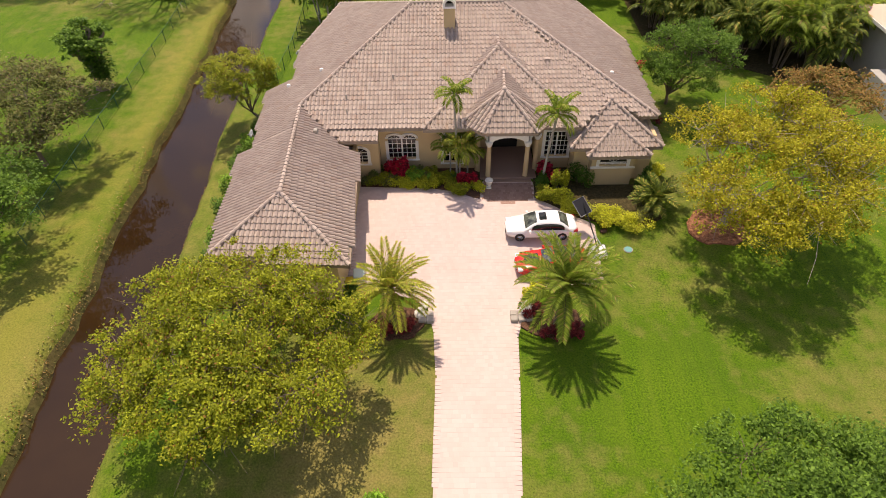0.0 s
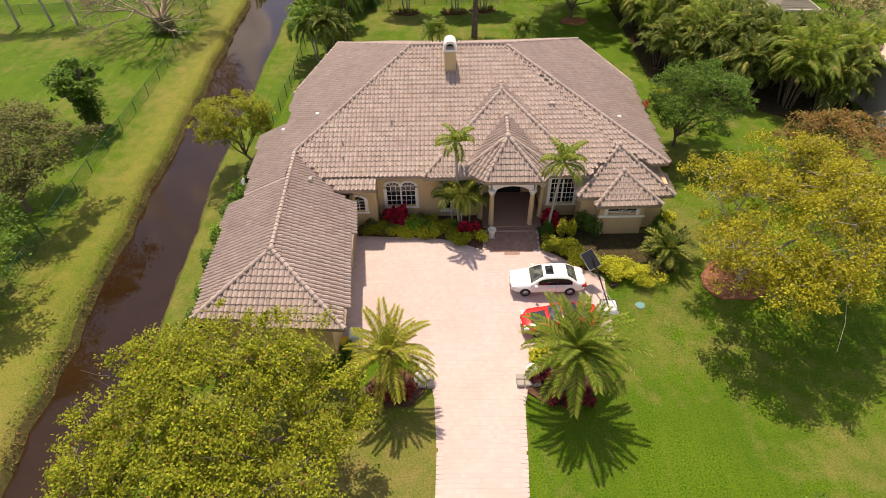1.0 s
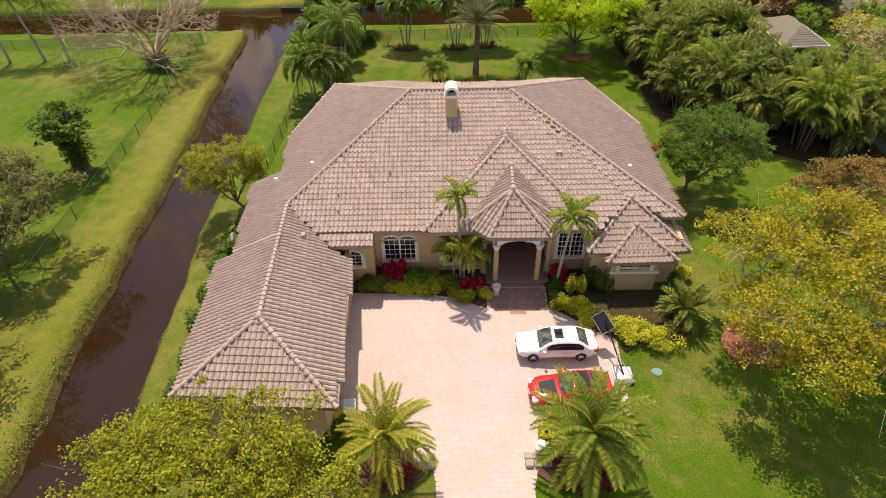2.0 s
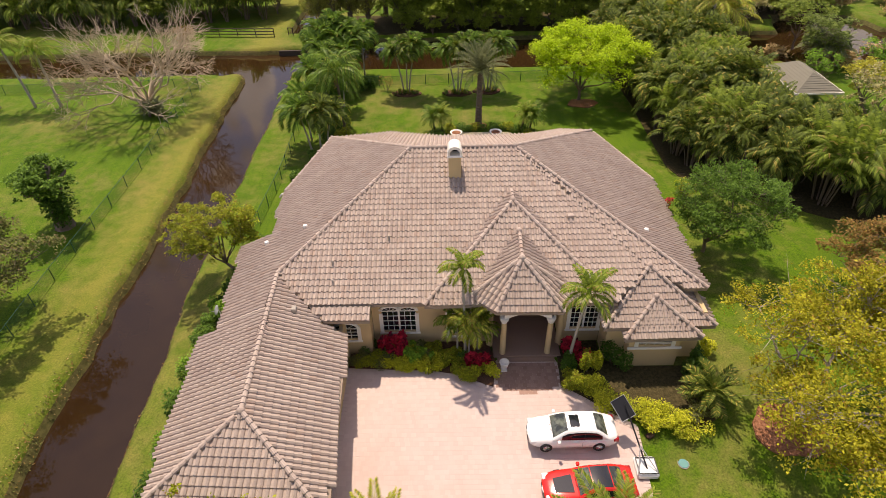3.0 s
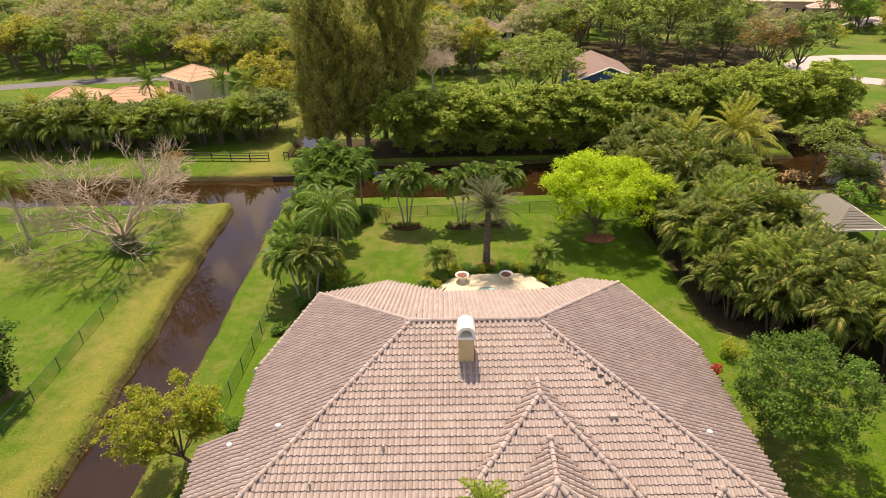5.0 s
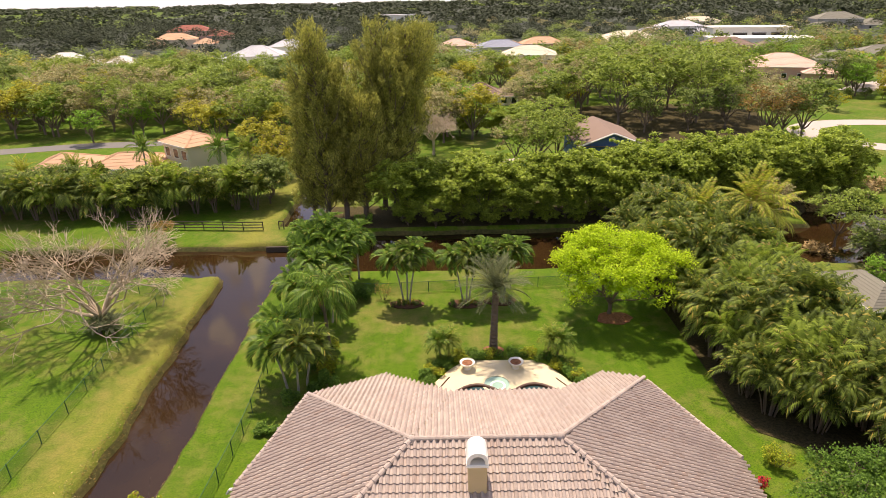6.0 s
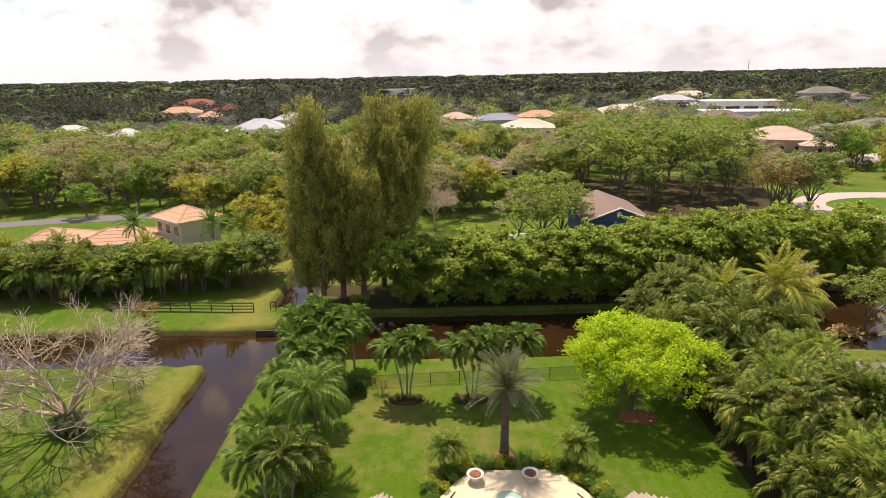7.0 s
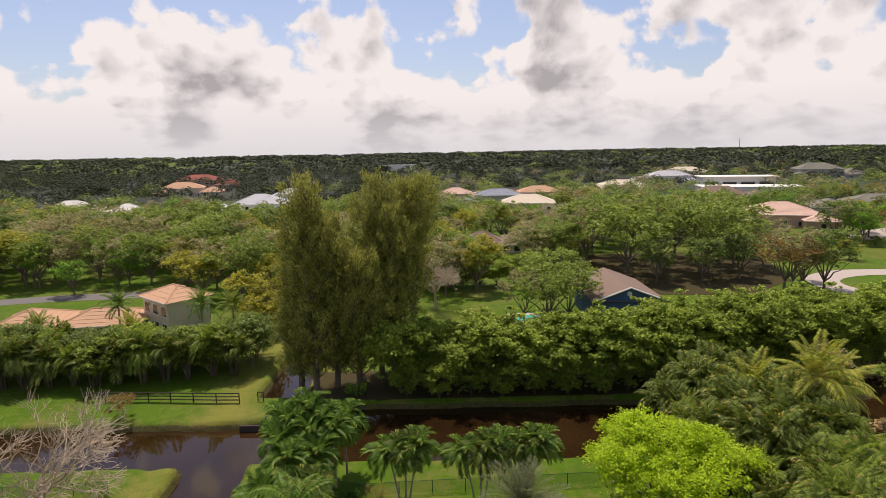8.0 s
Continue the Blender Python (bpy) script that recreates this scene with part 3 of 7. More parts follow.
        for m in singles:
            part("roof_tile", me, None, self.parent, at=m)


def ridge_caps(lines, parent):
    """Half-round cap tiles along hips and ridges."""
    g = Geo()
    k, l, n = 6, 0.46, 0
    a = np.linspace(-0.1, math.pi + 0.1, k)
    r0, r1 = 0.145, 0.12
    p = [(r0 * math.cos(t), 0, r0 * math.sin(t) * 1.05 + 0.03) for t in a] + [(r1 * math.cos(t), l, r1 * math.sin(t)) for t in a]
    p += [(r0 * 0.75 * math.cos(t), 0.0, r0 * 0.75 * math.sin(t)) for t in a]
    q = [(i, i + 1, k + i + 1, k + i) for i in range(k - 1)] + [(2 * k + i, 2 * k + i + 1, i + 1, i) for i in range(k - 1)]
    g.add(p, [f[::-1] for f in q])
    me = g.mesh("ridge_tile", M["tile"])
    for lo, hi in lines:
        lo, hi = Vector(lo), Vector(hi)
        d = (hi - lo).normalized()
        side = d.cross(Vector((0, 0, 1))).normalized()
        upw = side.cross(d)
        rot = Matrix((side, d, upw)).transposed().to_4x4()
        for i in range(max(1, int((hi - lo).length / 0.38))):
            part("ridge_tile", me, None, parent, at=Matrix.Translation(lo + d * 0.38 * i + upw * 0.075) @ rot)


def window_unit(parent, w, h, m, arched=False, mid=True, rows=4, cols=3):
    """A white-framed divided window in the x-z plane, facing -y. Origin at the sill's middle."""
    win = part("window", Geo().box(-w / 2 + 0.05, 0.0, 0.05, w / 2 - 0.05, 0.05, h - 0.05), M["glass"], parent, at=m)
    g = Geo()
    t = 0.17
    top = h - 0.55 if arched and h > 1.5 else (h - 0.3 if arched else h)
    for n, box in (("window_jamb", (-w / 2 - t, -0.07, -t, -w / 2 + 0.06, 0.05, top)), ("window_jamb", (w / 2 - 0.06, -0.07, -t, w / 2 + t, 0.05, top))):
        part(n, Geo().box(*box), M["trim"], win)
    if not arched:
        part("window_head", Geo().box(-w / 2 - t, -0.068, h - 0.02, w / 2 + t, 0.05, h + t), M["trim"], win)
    part("window_sill", Geo().bevel_box(-w / 2 - t - 0.05, -0.12, -t - 0.08, w / 2 + t + 0.05, 0.04, -t + 0.02, 0.02), M["trim"], win)
    halves = [(-w / 2, 0), (0, w / 2)] if mid else [(-w / 2, w / 2)]
    g = Geo()
    for x0, x1 in halves:
        spring = h - (x1 - x0) * 0.32 if arched else h
        for i in range(1, cols):
            x = x0 + (x1 - x0) * i / cols
            g.box(x - 0.018, -0.03, 0, x + 0.018, 0.012, spring)
        for j in range(1, rows):
            z = spring * j / rows
            g.box(x0, -0.032, z - 0.018, x1, 0.011, z + 0.018)
        if arched:
            c, r = (x0 + x1) / 2, (x1 - x0) / 2
            arc = [(c + r * math.cos(a), -0.02, spring + r * 0.64 * math.sin(a)) for a in np.linspace(0, math.pi, 13)]
            g.tube(arc, 0.05, 5)
            outer = [(c + (r + 0.10) * math.cos(a), -0.03, spring + (r + 0.05) * 0.64 * math.sin(a) + 0.05) for a in np.linspace(0, math.pi, 13)]
            g.tube(outer, 0.075, 5)
            for a in (0.25 * math.pi, 0.5 * math.pi, 0.75 * math.pi):
                g.tube([(c, -0.015, spring), (c + r * math.cos(a), -0.015, spring + r * 0.64 * math.sin(a))], 0.018, 4)
            g.box(x0, -0.031, spring - 0.03, x1, 0.012, spring + 0.03)
    if mid:
        g.box(-0.06, -0.06, 0, 0.06, 0.03, h - 0.1)
    part("glazing_bar", g, M["trim"], win)
    return win


def build_house():
    house = thing("house", "single-storey tan stucco villa with weathered brown tiled hip roofs", "house")
    west = lambda x: 9.6 - 0.46 * (-2.9 - x)
    front = lambda y: 9.6 - 0.41 * (46.9 - y)
    north = lambda y: 9.6 - 0.41 * (y - 46.9)
    RW, RE, HSW, WA = (-2.9, 46.9, 9.6), (4.35, 46.9, 9.6), (-10.9, 37.95, 5.92), (-10.3, 27.6, 6.2)
    SE, NE, NW = (15.1, 36.6, front(36.6)), (12.35, 57.6, north(57.6)), (-9.95, 55.0, 6.32)
    GA, GB, GSW, GSE = (3.85, 42.2, 8.2), (3.85, 43.6, 8.24), (-1.85, 35.8, 5.08), (9.6, 35.8, 5.08)
    roof = new("roof")
    roof.parent = house
    roof["label"] = "weathered pinkish brown barrel tiles"
    r = Roof(roof)
    # garage wing: southern hip and the eastern side
    WSE, WSW = (-5.83, 23.3, 4.2), (-14.3, 24.0, west(-14.3))
    WNE, V = (-6.45, 34.7, 3.92), (-7.8, 35.0, 4.72)
    r.slope([WSE[:2], WA[:2], WSW[:2]], WSE, WA, WSW, True)
    r.slope([WSE[:2], WNE[:2], V[:2], HSW[:2], WA[:2]], WSE, HSW, WA, True)
    # the long western slope, shared by house and wing
    wp = (RW, HSW, (-15.0, 30.0, west(-15.0)))
    r.slope([RW[:2], NW[:2], (-12.8, 48.7), (-12.5, 43.0), HSW[:2]], *wp)
    r.slope([(-12.5, 43.0), (-14.8, 43.0), (-14.0, 34.8), (-11.0, 34.8), HSW[:2]], *wp)
    r.slope([(-10.72, 34.8), (-15.05, 34.6), WSW[:2], WA[:2]], *wp)
    # front, with the lower strip beside the wing
    fp = (RW, RE, (0.0, 35.96, front(35.96)))
    BA, BSW, BSE = (11.9, 38.0, front(38.0) + 0.04), (8.72, 34.8, 3.95), (15.35, 34.9, 3.95)
    r.slope([RW[:2], HSW[:2], (-8.81, 35.96), (9.6, 35.96), BA[:2], RE[:2]], *fp)
    r.slope([RE[:2], BA[:2], (13.9, 36.6), SE[:2]], *fp)
    r.slope([(-8.81, 35.96), V[:2], (-5.07, 35.0), (-5.07, 35.96)], *fp)
    r.slope([RE[:2], SE[:2], (16.1, 49.0), (16.3, 51.3), NE[:2]], RE, SE, NE)
    npl = (RW, RE, (0.0, 56.0, north(56.0)))
    r.slope([RE[:2], NE[:2], (10.0, 59.5), (6.4, 55.2)], *npl)
    r.slope([RE[:2], (6.4, 55.2), (-0.8, 55.1), RW[:2]], *npl)
    r.slope([RW[:2], (-0.8, 55.1), (-5.7, 60.2), NW[:2]], *npl)
    # raised front hip over the entrance hall
    r.slope([GSW[:2], GSE[:2], GA[:2]], GSW, GSE, GA)
    r.slope([GSW[:2], GA[:2], GB[:2]], GSW, GA, GB)
    r.slope([GSE[:2], GB[:2], GA[:2]], GSE, GA, GB)
    # porch: five facets of an octagon with a short ridge
    PP, PB = (4.0, 37.5, 7.2), (4.08, 40.1, 7.3)
    PE = [(0.98, 36.35, 5.3), (2.36, 34.98, 5.25), (6.3, 34.92, 5.25), (7.25, 36.25, 5.3)]
    for a, b in ((0, 1), (1, 2), (2, 3)):
        r.slope([PE[a][:2], PE[b][:2], PP[:2]], PE[a], PE[b], PP, True)
    r.slope([PE[0][:2], PP[:2], PB[:2], (1.0, 38.2)], PE[0], PP, PB, True)
    r.slope([PE[3][:2], (7.2, 38.2), PB[:2], PP[:2]], PE[3], PP, PB, True)
    # the bay: an upper hip and a lower one before it
    r.slope([BSW[:2], BSE[:2], BA[:2]], BSW, BSE, BA, True)
    r.slope([BSW[:2], BA[:2], (8.72, 37.6)], BSW, BA, (8.72, 36.0, 3.95), True)
    r.slope([BSE[:2], (15.4, 37.4), BA[:2]], BSE, BA, (15.37, 36.0, 3.95), True)
    CA, CSW, CSE = (12.05, 36.35, 4.98), (9.9, 34.22, 3.6), (14.45, 34.32, 3.6)
    r.slope([CSW[:2], CSE[:2], CA[:2]], CSW, CSE, CA, True)
    r.slope([CSW[:2], CA[:2], (9.9, 35.3)], CSW, CA, (9.9, 35.0, 3.62), True)
    r.slope([CSE[:2], (14.45, 35.3), CA[:2]], CSE, CA, (14.45, 35.0, 3.62), True)
    r.finish()
    ridge_caps([(WSE, WA), (WSW, WA), (WA, HSW), (HSW, RW), (RW, RE), (SE, RE), (NE, RE), (NW, RW), (GSW, GA), (GSE, GA), (GA, GB),
                (PE[0], PP), (PE[1], PP), (PE[2], PP), (PE[3], PP), (PP, PB), (BSW, BA), (BSE, BA), (CSW, CA), (CSE, CA), ((16.3, 51.3, 3.9), NE), ((-12.8, 48.7, west(-12.8)), NW)], roof)
    for x, y, z in (PP, PB, GA, BA, CA, RW, RE, WA):
        part("ridge_cap", Geo().lathe([(0.22, -0.12), (0.20, 0.10), (0.12, 0.20), (0.0, 0.23)], 10), M["tile"], roof, smooth=True, at=pose(x, y, z + 0.05))
    # walls
    def wall(x0, y0, x1, y1, top, t=0.25, holes=()):
        """A wall from one plan point to another with its thickness to the left, with openings (from, to, bottom, head)."""
        d = Vector((x1 - x0, y1 - y0, 0))
        l = d.length
        e = 0.012  # keeps neighbouring faces apart at the corners
        g = Geo()
        xs = sorted({e, l - e, *[h[0] for h in holes], *[h[1] for h in holes]})
        for a, b in zip(xs, xs[1:]):
            hs = [h for h in holes if h[0] <= a + 1e-6 and h[1] >= b - 1e-6]
            if hs:
                g.box(a, 0, 0, b, t, hs[0][2] - PAD)
                g.box(a, 0, hs[0][3] - PAD, b, t, top - PAD)
            else:
                g.box(a, 0, -0.4, b, t, top - PAD)
        return part("wall", g, M["stucco"], house, at=pose(x0, y0, PAD, 0, 0, math.degrees(math.atan2(d.y, d.x))))

    wall(-13.7, 24.0, -6.75, 24.0, 4.1, holes=[(3.4, 4.7, 1.3, 2.6)])
    wall(-6.75, 24.0, -6.75, 36.0, 3.95)
    wall(-14.3, 43.0, -13.7, 24.0, 4.0)
    wall(-7.8, 36.0, -5.25, 36.0, 4.95, holes=[(0.35, 1.75, 2.2, 3.5)])
    wall(-5.25, 36.0, -5.25, 36.95, 5.0)
    wall(-5.25, 36.95, 2.2, 36.95, 5.3, holes=[(0.62, 2.78, 1.9, 3.95), (4.8, 6.2, 1.5, 3.9)])
    wall(2.2, 36.95, 2.2, 39.6, 5.3)
    wall(2.2, 39.6, 6.7, 39.6, 5.3, holes=[(1.3, 3.3, PAD, 3.4)])
    wall(6.7, 39.6, 6.7, 36.9, 5.3)
    wall(6.7, 36.9, 9.2, 36.9, 5.2, holes=[(0.5, 2.3, 2.0, 4.1)])
    wall(9.2, 36.9, 9.2, 35.4, 4.1)
    wall(9.2, 35.4, 10.4, 35.4, 4.0)
    wall(10.4, 35.4, 10.4, 34.7, 3.75)
    wall(10.4, 34.7, 13.5, 34.7, 3.7, holes=[(0.5, 2.6, 2.62, 3.5)])
    wall(13.5, 34.7, 13.5, 35.4, 3.75)
    wall(13.5, 35.4, 14.9, 35.4, 4.0)
    wall(14.9, 35.4, 14.9, 37.9, 4.6)
    wall(14.9, 37.9, 15.6, 49.0, 4.1)
    wall(15.6, 49.0, 12.0, 56.8, 4.4)
    wall(12.0, 56.8, 6.2, 54.7, 5.0)
    wall(6.2, 54.7, -0.8, 54.6, 5.9)
    wall(-0.8, 54.6, -5.6, 58.9, 4.4)
    wall(-5.6, 58.9, -9.6, 54.6, 4.4)
    wall(-9.6, 54.6, -12.2, 48.5, 5.0)
    wall(-12.2, 48.5, -12.2, 43.0, 5.0)
    wall(-12.2, 42.7, -14.3, 42.7, 4.0)
    # windows and doors
    window_unit(house, 2.16, 2.05, pose(-3.55, 36.97, 1.9), True)
    window_unit(house, 1.4, 1.3, pose(-6.75, 36.02, 2.2), True, False, 3, 3)
    window_unit(house, 1.4, 2.4, pose(0.25, 36.97, 1.5), False, False, 4, 3)
    window_unit(house, 1.8, 2.1, pose(8.1, 36.92, 2.0), False, True, 5, 3)
    window_unit(house, 2.1, 0.88, pose(11.95, 34.72, 2.62), True, False, 2, 4)
    window_unit(house, 1.3, 1.3, pose(-9.65, 24.02, 1.3), False, True, 3, 2)
    door = part("front_door", Geo().box(-1.0, 0, 0, 1.0, 0.08, 2.65), M["dark"], house, at=pose(4.5, 39.7, PAD))
    part("door_handle", Geo().tube([(0.08, -0.06, 1.0), (0.08, -0.06, 1.35)], 0.02, 6), M["chrome"], door)
    # band under the bay's window
    part("bay_sill", Geo().bevel_box(10.32, 34.56, 2.36, 13.58, 34.69, 2.50, 0.03), M["trim"], house)
    # eave boards
    for a, b in ((WSE, WSW), (WSE, WNE), (V, (-5.07, 35.0, 4.72)), ((-5.07, 35.96, 5.12), (-1.9, 35.96, 5.12)), (GSW, (0.95, 35.8, 5.08)), ((7.6, 35.8, 5.08), GSE),
                 (PE[1], PE[2]), (BSW, BSE), (CSW, CSE), (PE[0], PE[1]), (PE[2], PE[3])):
        a, b = Vector(a), Vector(b)
        d = (b - a).normalized()
        s = Vector((0, 0, 1))
        o = d.cross(s) * 0.03
        g = Geo().add([a - o, b - o, b - o - s * 0.2, a - o - s * 0.2, a + o, b + o, b + o - s * 0.2, a + o - s * 0.2],
              [(0, 1, 2, 3), (7, 6, 5, 4), (0, 4, 5, 1), (3, 2, 6, 7), (0, 3, 7, 4), (1, 5, 6, 2)])
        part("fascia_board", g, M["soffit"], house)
    # porch: columns with capitals, arched heads, floor and steps
    for x, y in ((2.95, 35.82), (5.78, 35.8), (2.2, 36.7), (6.6, 36.7)):
        col = part("column", Geo().lathe([(0.24, 0), (0.24, 0.12), (0.19, 0.18), (0.185, 1.6), (0.165, 2.85), (0.16, 2.9)], 14), M["stucco"], house, smooth=True, at=pose(x, y, PAD))
        part("capital", Geo().lathe([(0.17, 2.85), (0.21, 2.96), (0.25, 3.04), (0.30, 3.22), (0.30, 3.32), (0.0, 3.32)], 14), M["trim"], col, smooth=True)
    for x0, x1, y0, y1 in ((2.95, 5.78, 35.82, 35.8), (2.2, 2.95, 36.7, 35.82), (5.78, 6.6, 35.8, 36.7)):
        g = Geo()
        n = 14
        l = math.hypot(x1 - x0, y1 - y0)
        ts = np.linspace(0, 1, n)
        for ta, tb in zip(ts, ts[1:]):
            za, zb = [3.65 - 0.55 * abs(2 * t - 1) ** 2.6 for t in (ta, tb)]
            nx, ny = -(y1 - y0) / l * 0.16, (x1 - x0) / l * 0.16
            P = lambda t, z, s: (x0 + (x1 - x0) * t + s * nx, y0 + (y1 - y0) * t + s * ny, z + PAD)
            g.add([P(ta, za, -1), P(tb, zb, -1), P(tb, 4.6, -1), P(ta, 4.6, -1), P(ta, za, 1), P(tb, zb, 1), P(tb, 4.6, 1), P(ta, 4.6, 1)],
                  [(0, 1, 2, 3), (7, 6, 5, 4), (0, 4, 5, 1)])
        part("arch", g, M["trim"], house)
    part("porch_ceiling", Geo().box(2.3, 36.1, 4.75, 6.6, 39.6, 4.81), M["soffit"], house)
    part("porch_floor", Geo().bevel_box(2.35, 35.5, -0.1, 6.62, 39.6, PAD + 0.16, 0.03), M["darkpaver"], house)
    part("step", Geo().bevel_box(2.6, 35.1, -0.1, 6.2, 35.5, PAD + 0.08, 0.02), M["darkpaver"], house)
    # chimney with an arched white hood
    ch = part("chimney", Geo().box(-0.42, -0.45, -1.2, 0.42, 0.55, 1.15), M["stucco"], house, at=pose(0.15, 44.87, 9.1))
    part("chimney_band", Geo().bevel_box(-0.50, -0.53, 1.1, 0.50, 0.63, 1.24, 0.03), M["trim"], ch)
    g = Geo()
    aa = np.linspace(0, math.pi, 11)
    o = [(0.48 * math.cos(a), 1.28 + 0.62 * math.sin(a) ** 0.8) for a in aa]
    inn = [(0.34 * math.cos(a), 1.24 + 0.46 * math.sin(a) ** 0.8) for a in aa]
    n = len(o)
    g.add([(x, -0.5, z) for x, z in o] + [(x, 0.62, z) for x, z in o] + [(x, -0.5, z) for x, z in inn] + [(x, 0.62, z) for x, z in inn],
          [(i, i + 1, n + i + 1, n + i) for i in range(n - 1)] + [(3 * n + i, 3 * n + i + 1, 2 * n + i + 1, 2 * n + i) for i in range(n - 1)]
          + [(i + 1, i, 2 * n + i, 2 * n + i + 1) for i in range(n - 1)] + [(n + i, n + i + 1, 3 * n + i + 1, 3 * n + i) for i in range(n - 1)])
    part("chimney_hood", g, M["trim"], ch, "white arched hood")
    part("flue", Geo().box(-0.36, 0.15, 1.2, 0.36, 0.3, 1.5), M["dark"], ch)
    # roof vents and pipes
    for x, y in ((-7.5, 38.4), (-7.4, 37.2), (-4.1, 40.0)):
        part("vent_pipe", Geo().lathe([(0.10, -0.1), (0.07, 0.05), (0.06, 0.35), (0.0, 0.36)], 8), M["stone"], roof, at=pose(x, y, front(y) + 0.08))
    for x, y, z in ((12.5, 41.2, 6.2), (-12.6, 41.9, west(-12.6)), (-9.8, 41.95, west(-9.8))):
        part("roof_vent", Geo().lathe([(0.14, -0.1), (0.13, 0.2), (0.17, 0.22), (0.13, 0.33), (0.0, 0.36)], 10), M["whiteplastic"], roof, at=pose(x, y, z))
    part("roof_hatch", Geo().bevel_box(-0.2, -0.15, -0.1, 0.2, 0.15, 0.17, 0.03), M["tile"], roof, at=pose(7.5, 41.4, front(41.4) + 0.1))
    part("wing_vent", Geo().bevel_box(-0.14, -0.2, -0.1, 0.14, 0.2, 0.22, 0.04), M["stone"], roof, at=pose(-9.4, 35.2, 5.5))
    # downspout elbows on the north-west eave
    for x, y, z in ((-12.85, 48.6, 4.95), (-12.7, 46.5, 5.0)):
        part("rain_spout", Geo().tube([(0.3, 0, 0.1), (-0.25, 0, 0.0), (-0.45, 0.05, -0.3)], 0.09, 6), M["trim"], roof, at=pose(x, y, z))
    # satellite dish on the western eave
    dish = thing("satellite_dish", "grey satellite dish on a bent mast at the roof edge", "satellite dish", at(-14.1, 35.9, 4.45, 30, 0.7))
    part("mast", Geo().tube([(0.3, 0, -0.1), (0, 0, 0.1), (-0.1, 0, 0.75)], 0.035, 6), M["greyplastic"], dish)
    part("reflector", Geo().lathe([(0.0, 0.0), (0.2, 0.03), (0.42, 0.12), (0.43, 0.14), (0.2, 0.05), (0.0, 0.02)], 18), M["greyplastic"], dish, smooth=True, at=pose(-0.15, 0, 0.75, 0, -60, 0))
    part("arm", Geo().tube([(-0.2, 0, 0.65), (-0.65, 0, 0.85)], 0.02, 5), M["greyplastic"], dish)


build_house()
# ---- driveway ----
DRIVE = [(-1.05, -30), (3.3, -30), (3.3, 11.7), (3.8, 18.4), (3.95, 21.2), (4.35, 22.6), (4.7, 24.2), (5.6, 25.2), (9.9, 25.4), (10.1, 30.4), (9.0, 31.1),
         (7.2, 32.5), (6.25, 33.1), (6.25, 35.2), (2.4, 35.2), (2.2, 33.1), (1.7, 33.35), (0.2, 34.1), (-1.5, 34.5), (-6.74, 34.85), (-6.74, 30), (-6.74, 25.0), (-4.6, 24.9), (-2.4, 24.4),
         (-1.4, 23.6), (-1.0, 21.6), (-0.85, 18.4), (-1.0, 11.7)]


def build_drive():
    drive = thing("driveway", "pale pink paved driveway widening into a court", "driveway", kind="structure")
    bm = bmesh.new()
    vs = [bm.verts.new((x, y, 0)) for x, y in DRIVE]
    bm.faces.new(vs)
    bmesh.ops.triangulate(bm, faces=bm.faces[:])
    for yv in np.arange(22.0, 35.0, 0.6):
        bmesh.ops.bisect_plane(bm, geom=bm.verts[:] + bm.edges[:] + bm.faces[:], plane_co=(0, yv, 0), plane_no=(0, 1, 0))
    for v in bm.verts:
        v.co.z = float(ground_z(v.co.x, v.co.y)) + 0.018
    me = bpy.data.meshes.new("paver_bed")
    bm.to_mesh(me)
    bm.free()
    me.materials.append(M["joint"])
    part("paver_bed", me, None, drive)
    rng = np.random.default_rng(5)
    b, hgt = 0.001, 0.001
    W, L = 0.27, 0.27

    def paver(w, l):
        g = Geo()
        x, y = w / 2, l / 2
        p = [(-x, -y, -0.02), (x, -y, -0.02), (x, y, -0.02), (-x, y, -0.02), (-x + b, -y + b, hgt), (x - b, -y + b, hgt), (x - b, y - b, hgt), (-x + b, y - b, hgt)]
        return g.add(p, [(4, 5, 6, 7), (0, 1, 5, 4), (1, 2, 6, 5), (2, 3, 7, 6), (3, 0, 4, 7)])

    inner = DRIVE
    rest, k = Geo(), paver(W - 0.0008, L - 0.0008)
    kv, kf = np.vstack(k.v), np.vstack(k.f4)
    for j, yy in enumerate(np.arange(-6, 36.4, L)):
        off = (0, 0.135, 0.07)[j % 3]
        for xx in np.arange(-7.5, 10.6, W):
            x, y = xx + off, yy + L / 2
            if all(inside_poly(x + sx, y + sy, inner) for sx in (-0.2, 0.2) for sy in (-0.18, 0.18)):
                v = kv + np.array([x, y, 0.03 + rng.uniform(-0.001, 0.001)])
                v[:, 2] += ground_z(v[:, 0], v[:, 1])
                rest.add(v, kf)
    tagged(part("pavers", rest, M["pavers"], drive), kind="stuff")
    # soldier course along the edges
    me = paver(0.22, 0.36).mesh("paver", M["paver"])
    count = 0
    for (x0, y0), (x1, y1) in zip(DRIVE[1:] + DRIVE[:1], DRIVE[2:] + DRIVE[:2]):
        l = math.hypot(x1 - x0, y1 - y0)
        if y0 < -10 and y1 < -10:
            continue
        nx, ny = -(y1 - y0) / l, (x1 - x0) / l
        for i in range(int(l / 0.25)):
            x, y = x0 + (x1 - x0) * (i + 0.5) * 0.25 / l + nx * 0.1, y0 + (y1 - y0) * (i + 0.5) * 0.25 / l + ny * 0.1
            if y < 7 or count >= 298:
                continue
            count += 1
            part("paver", me, None, drive, at=pose(x, y, float(ground_z(x, y)) + 0.036, 0, 0, math.degrees(math.atan2(y1 - y0, x1 - x0))))

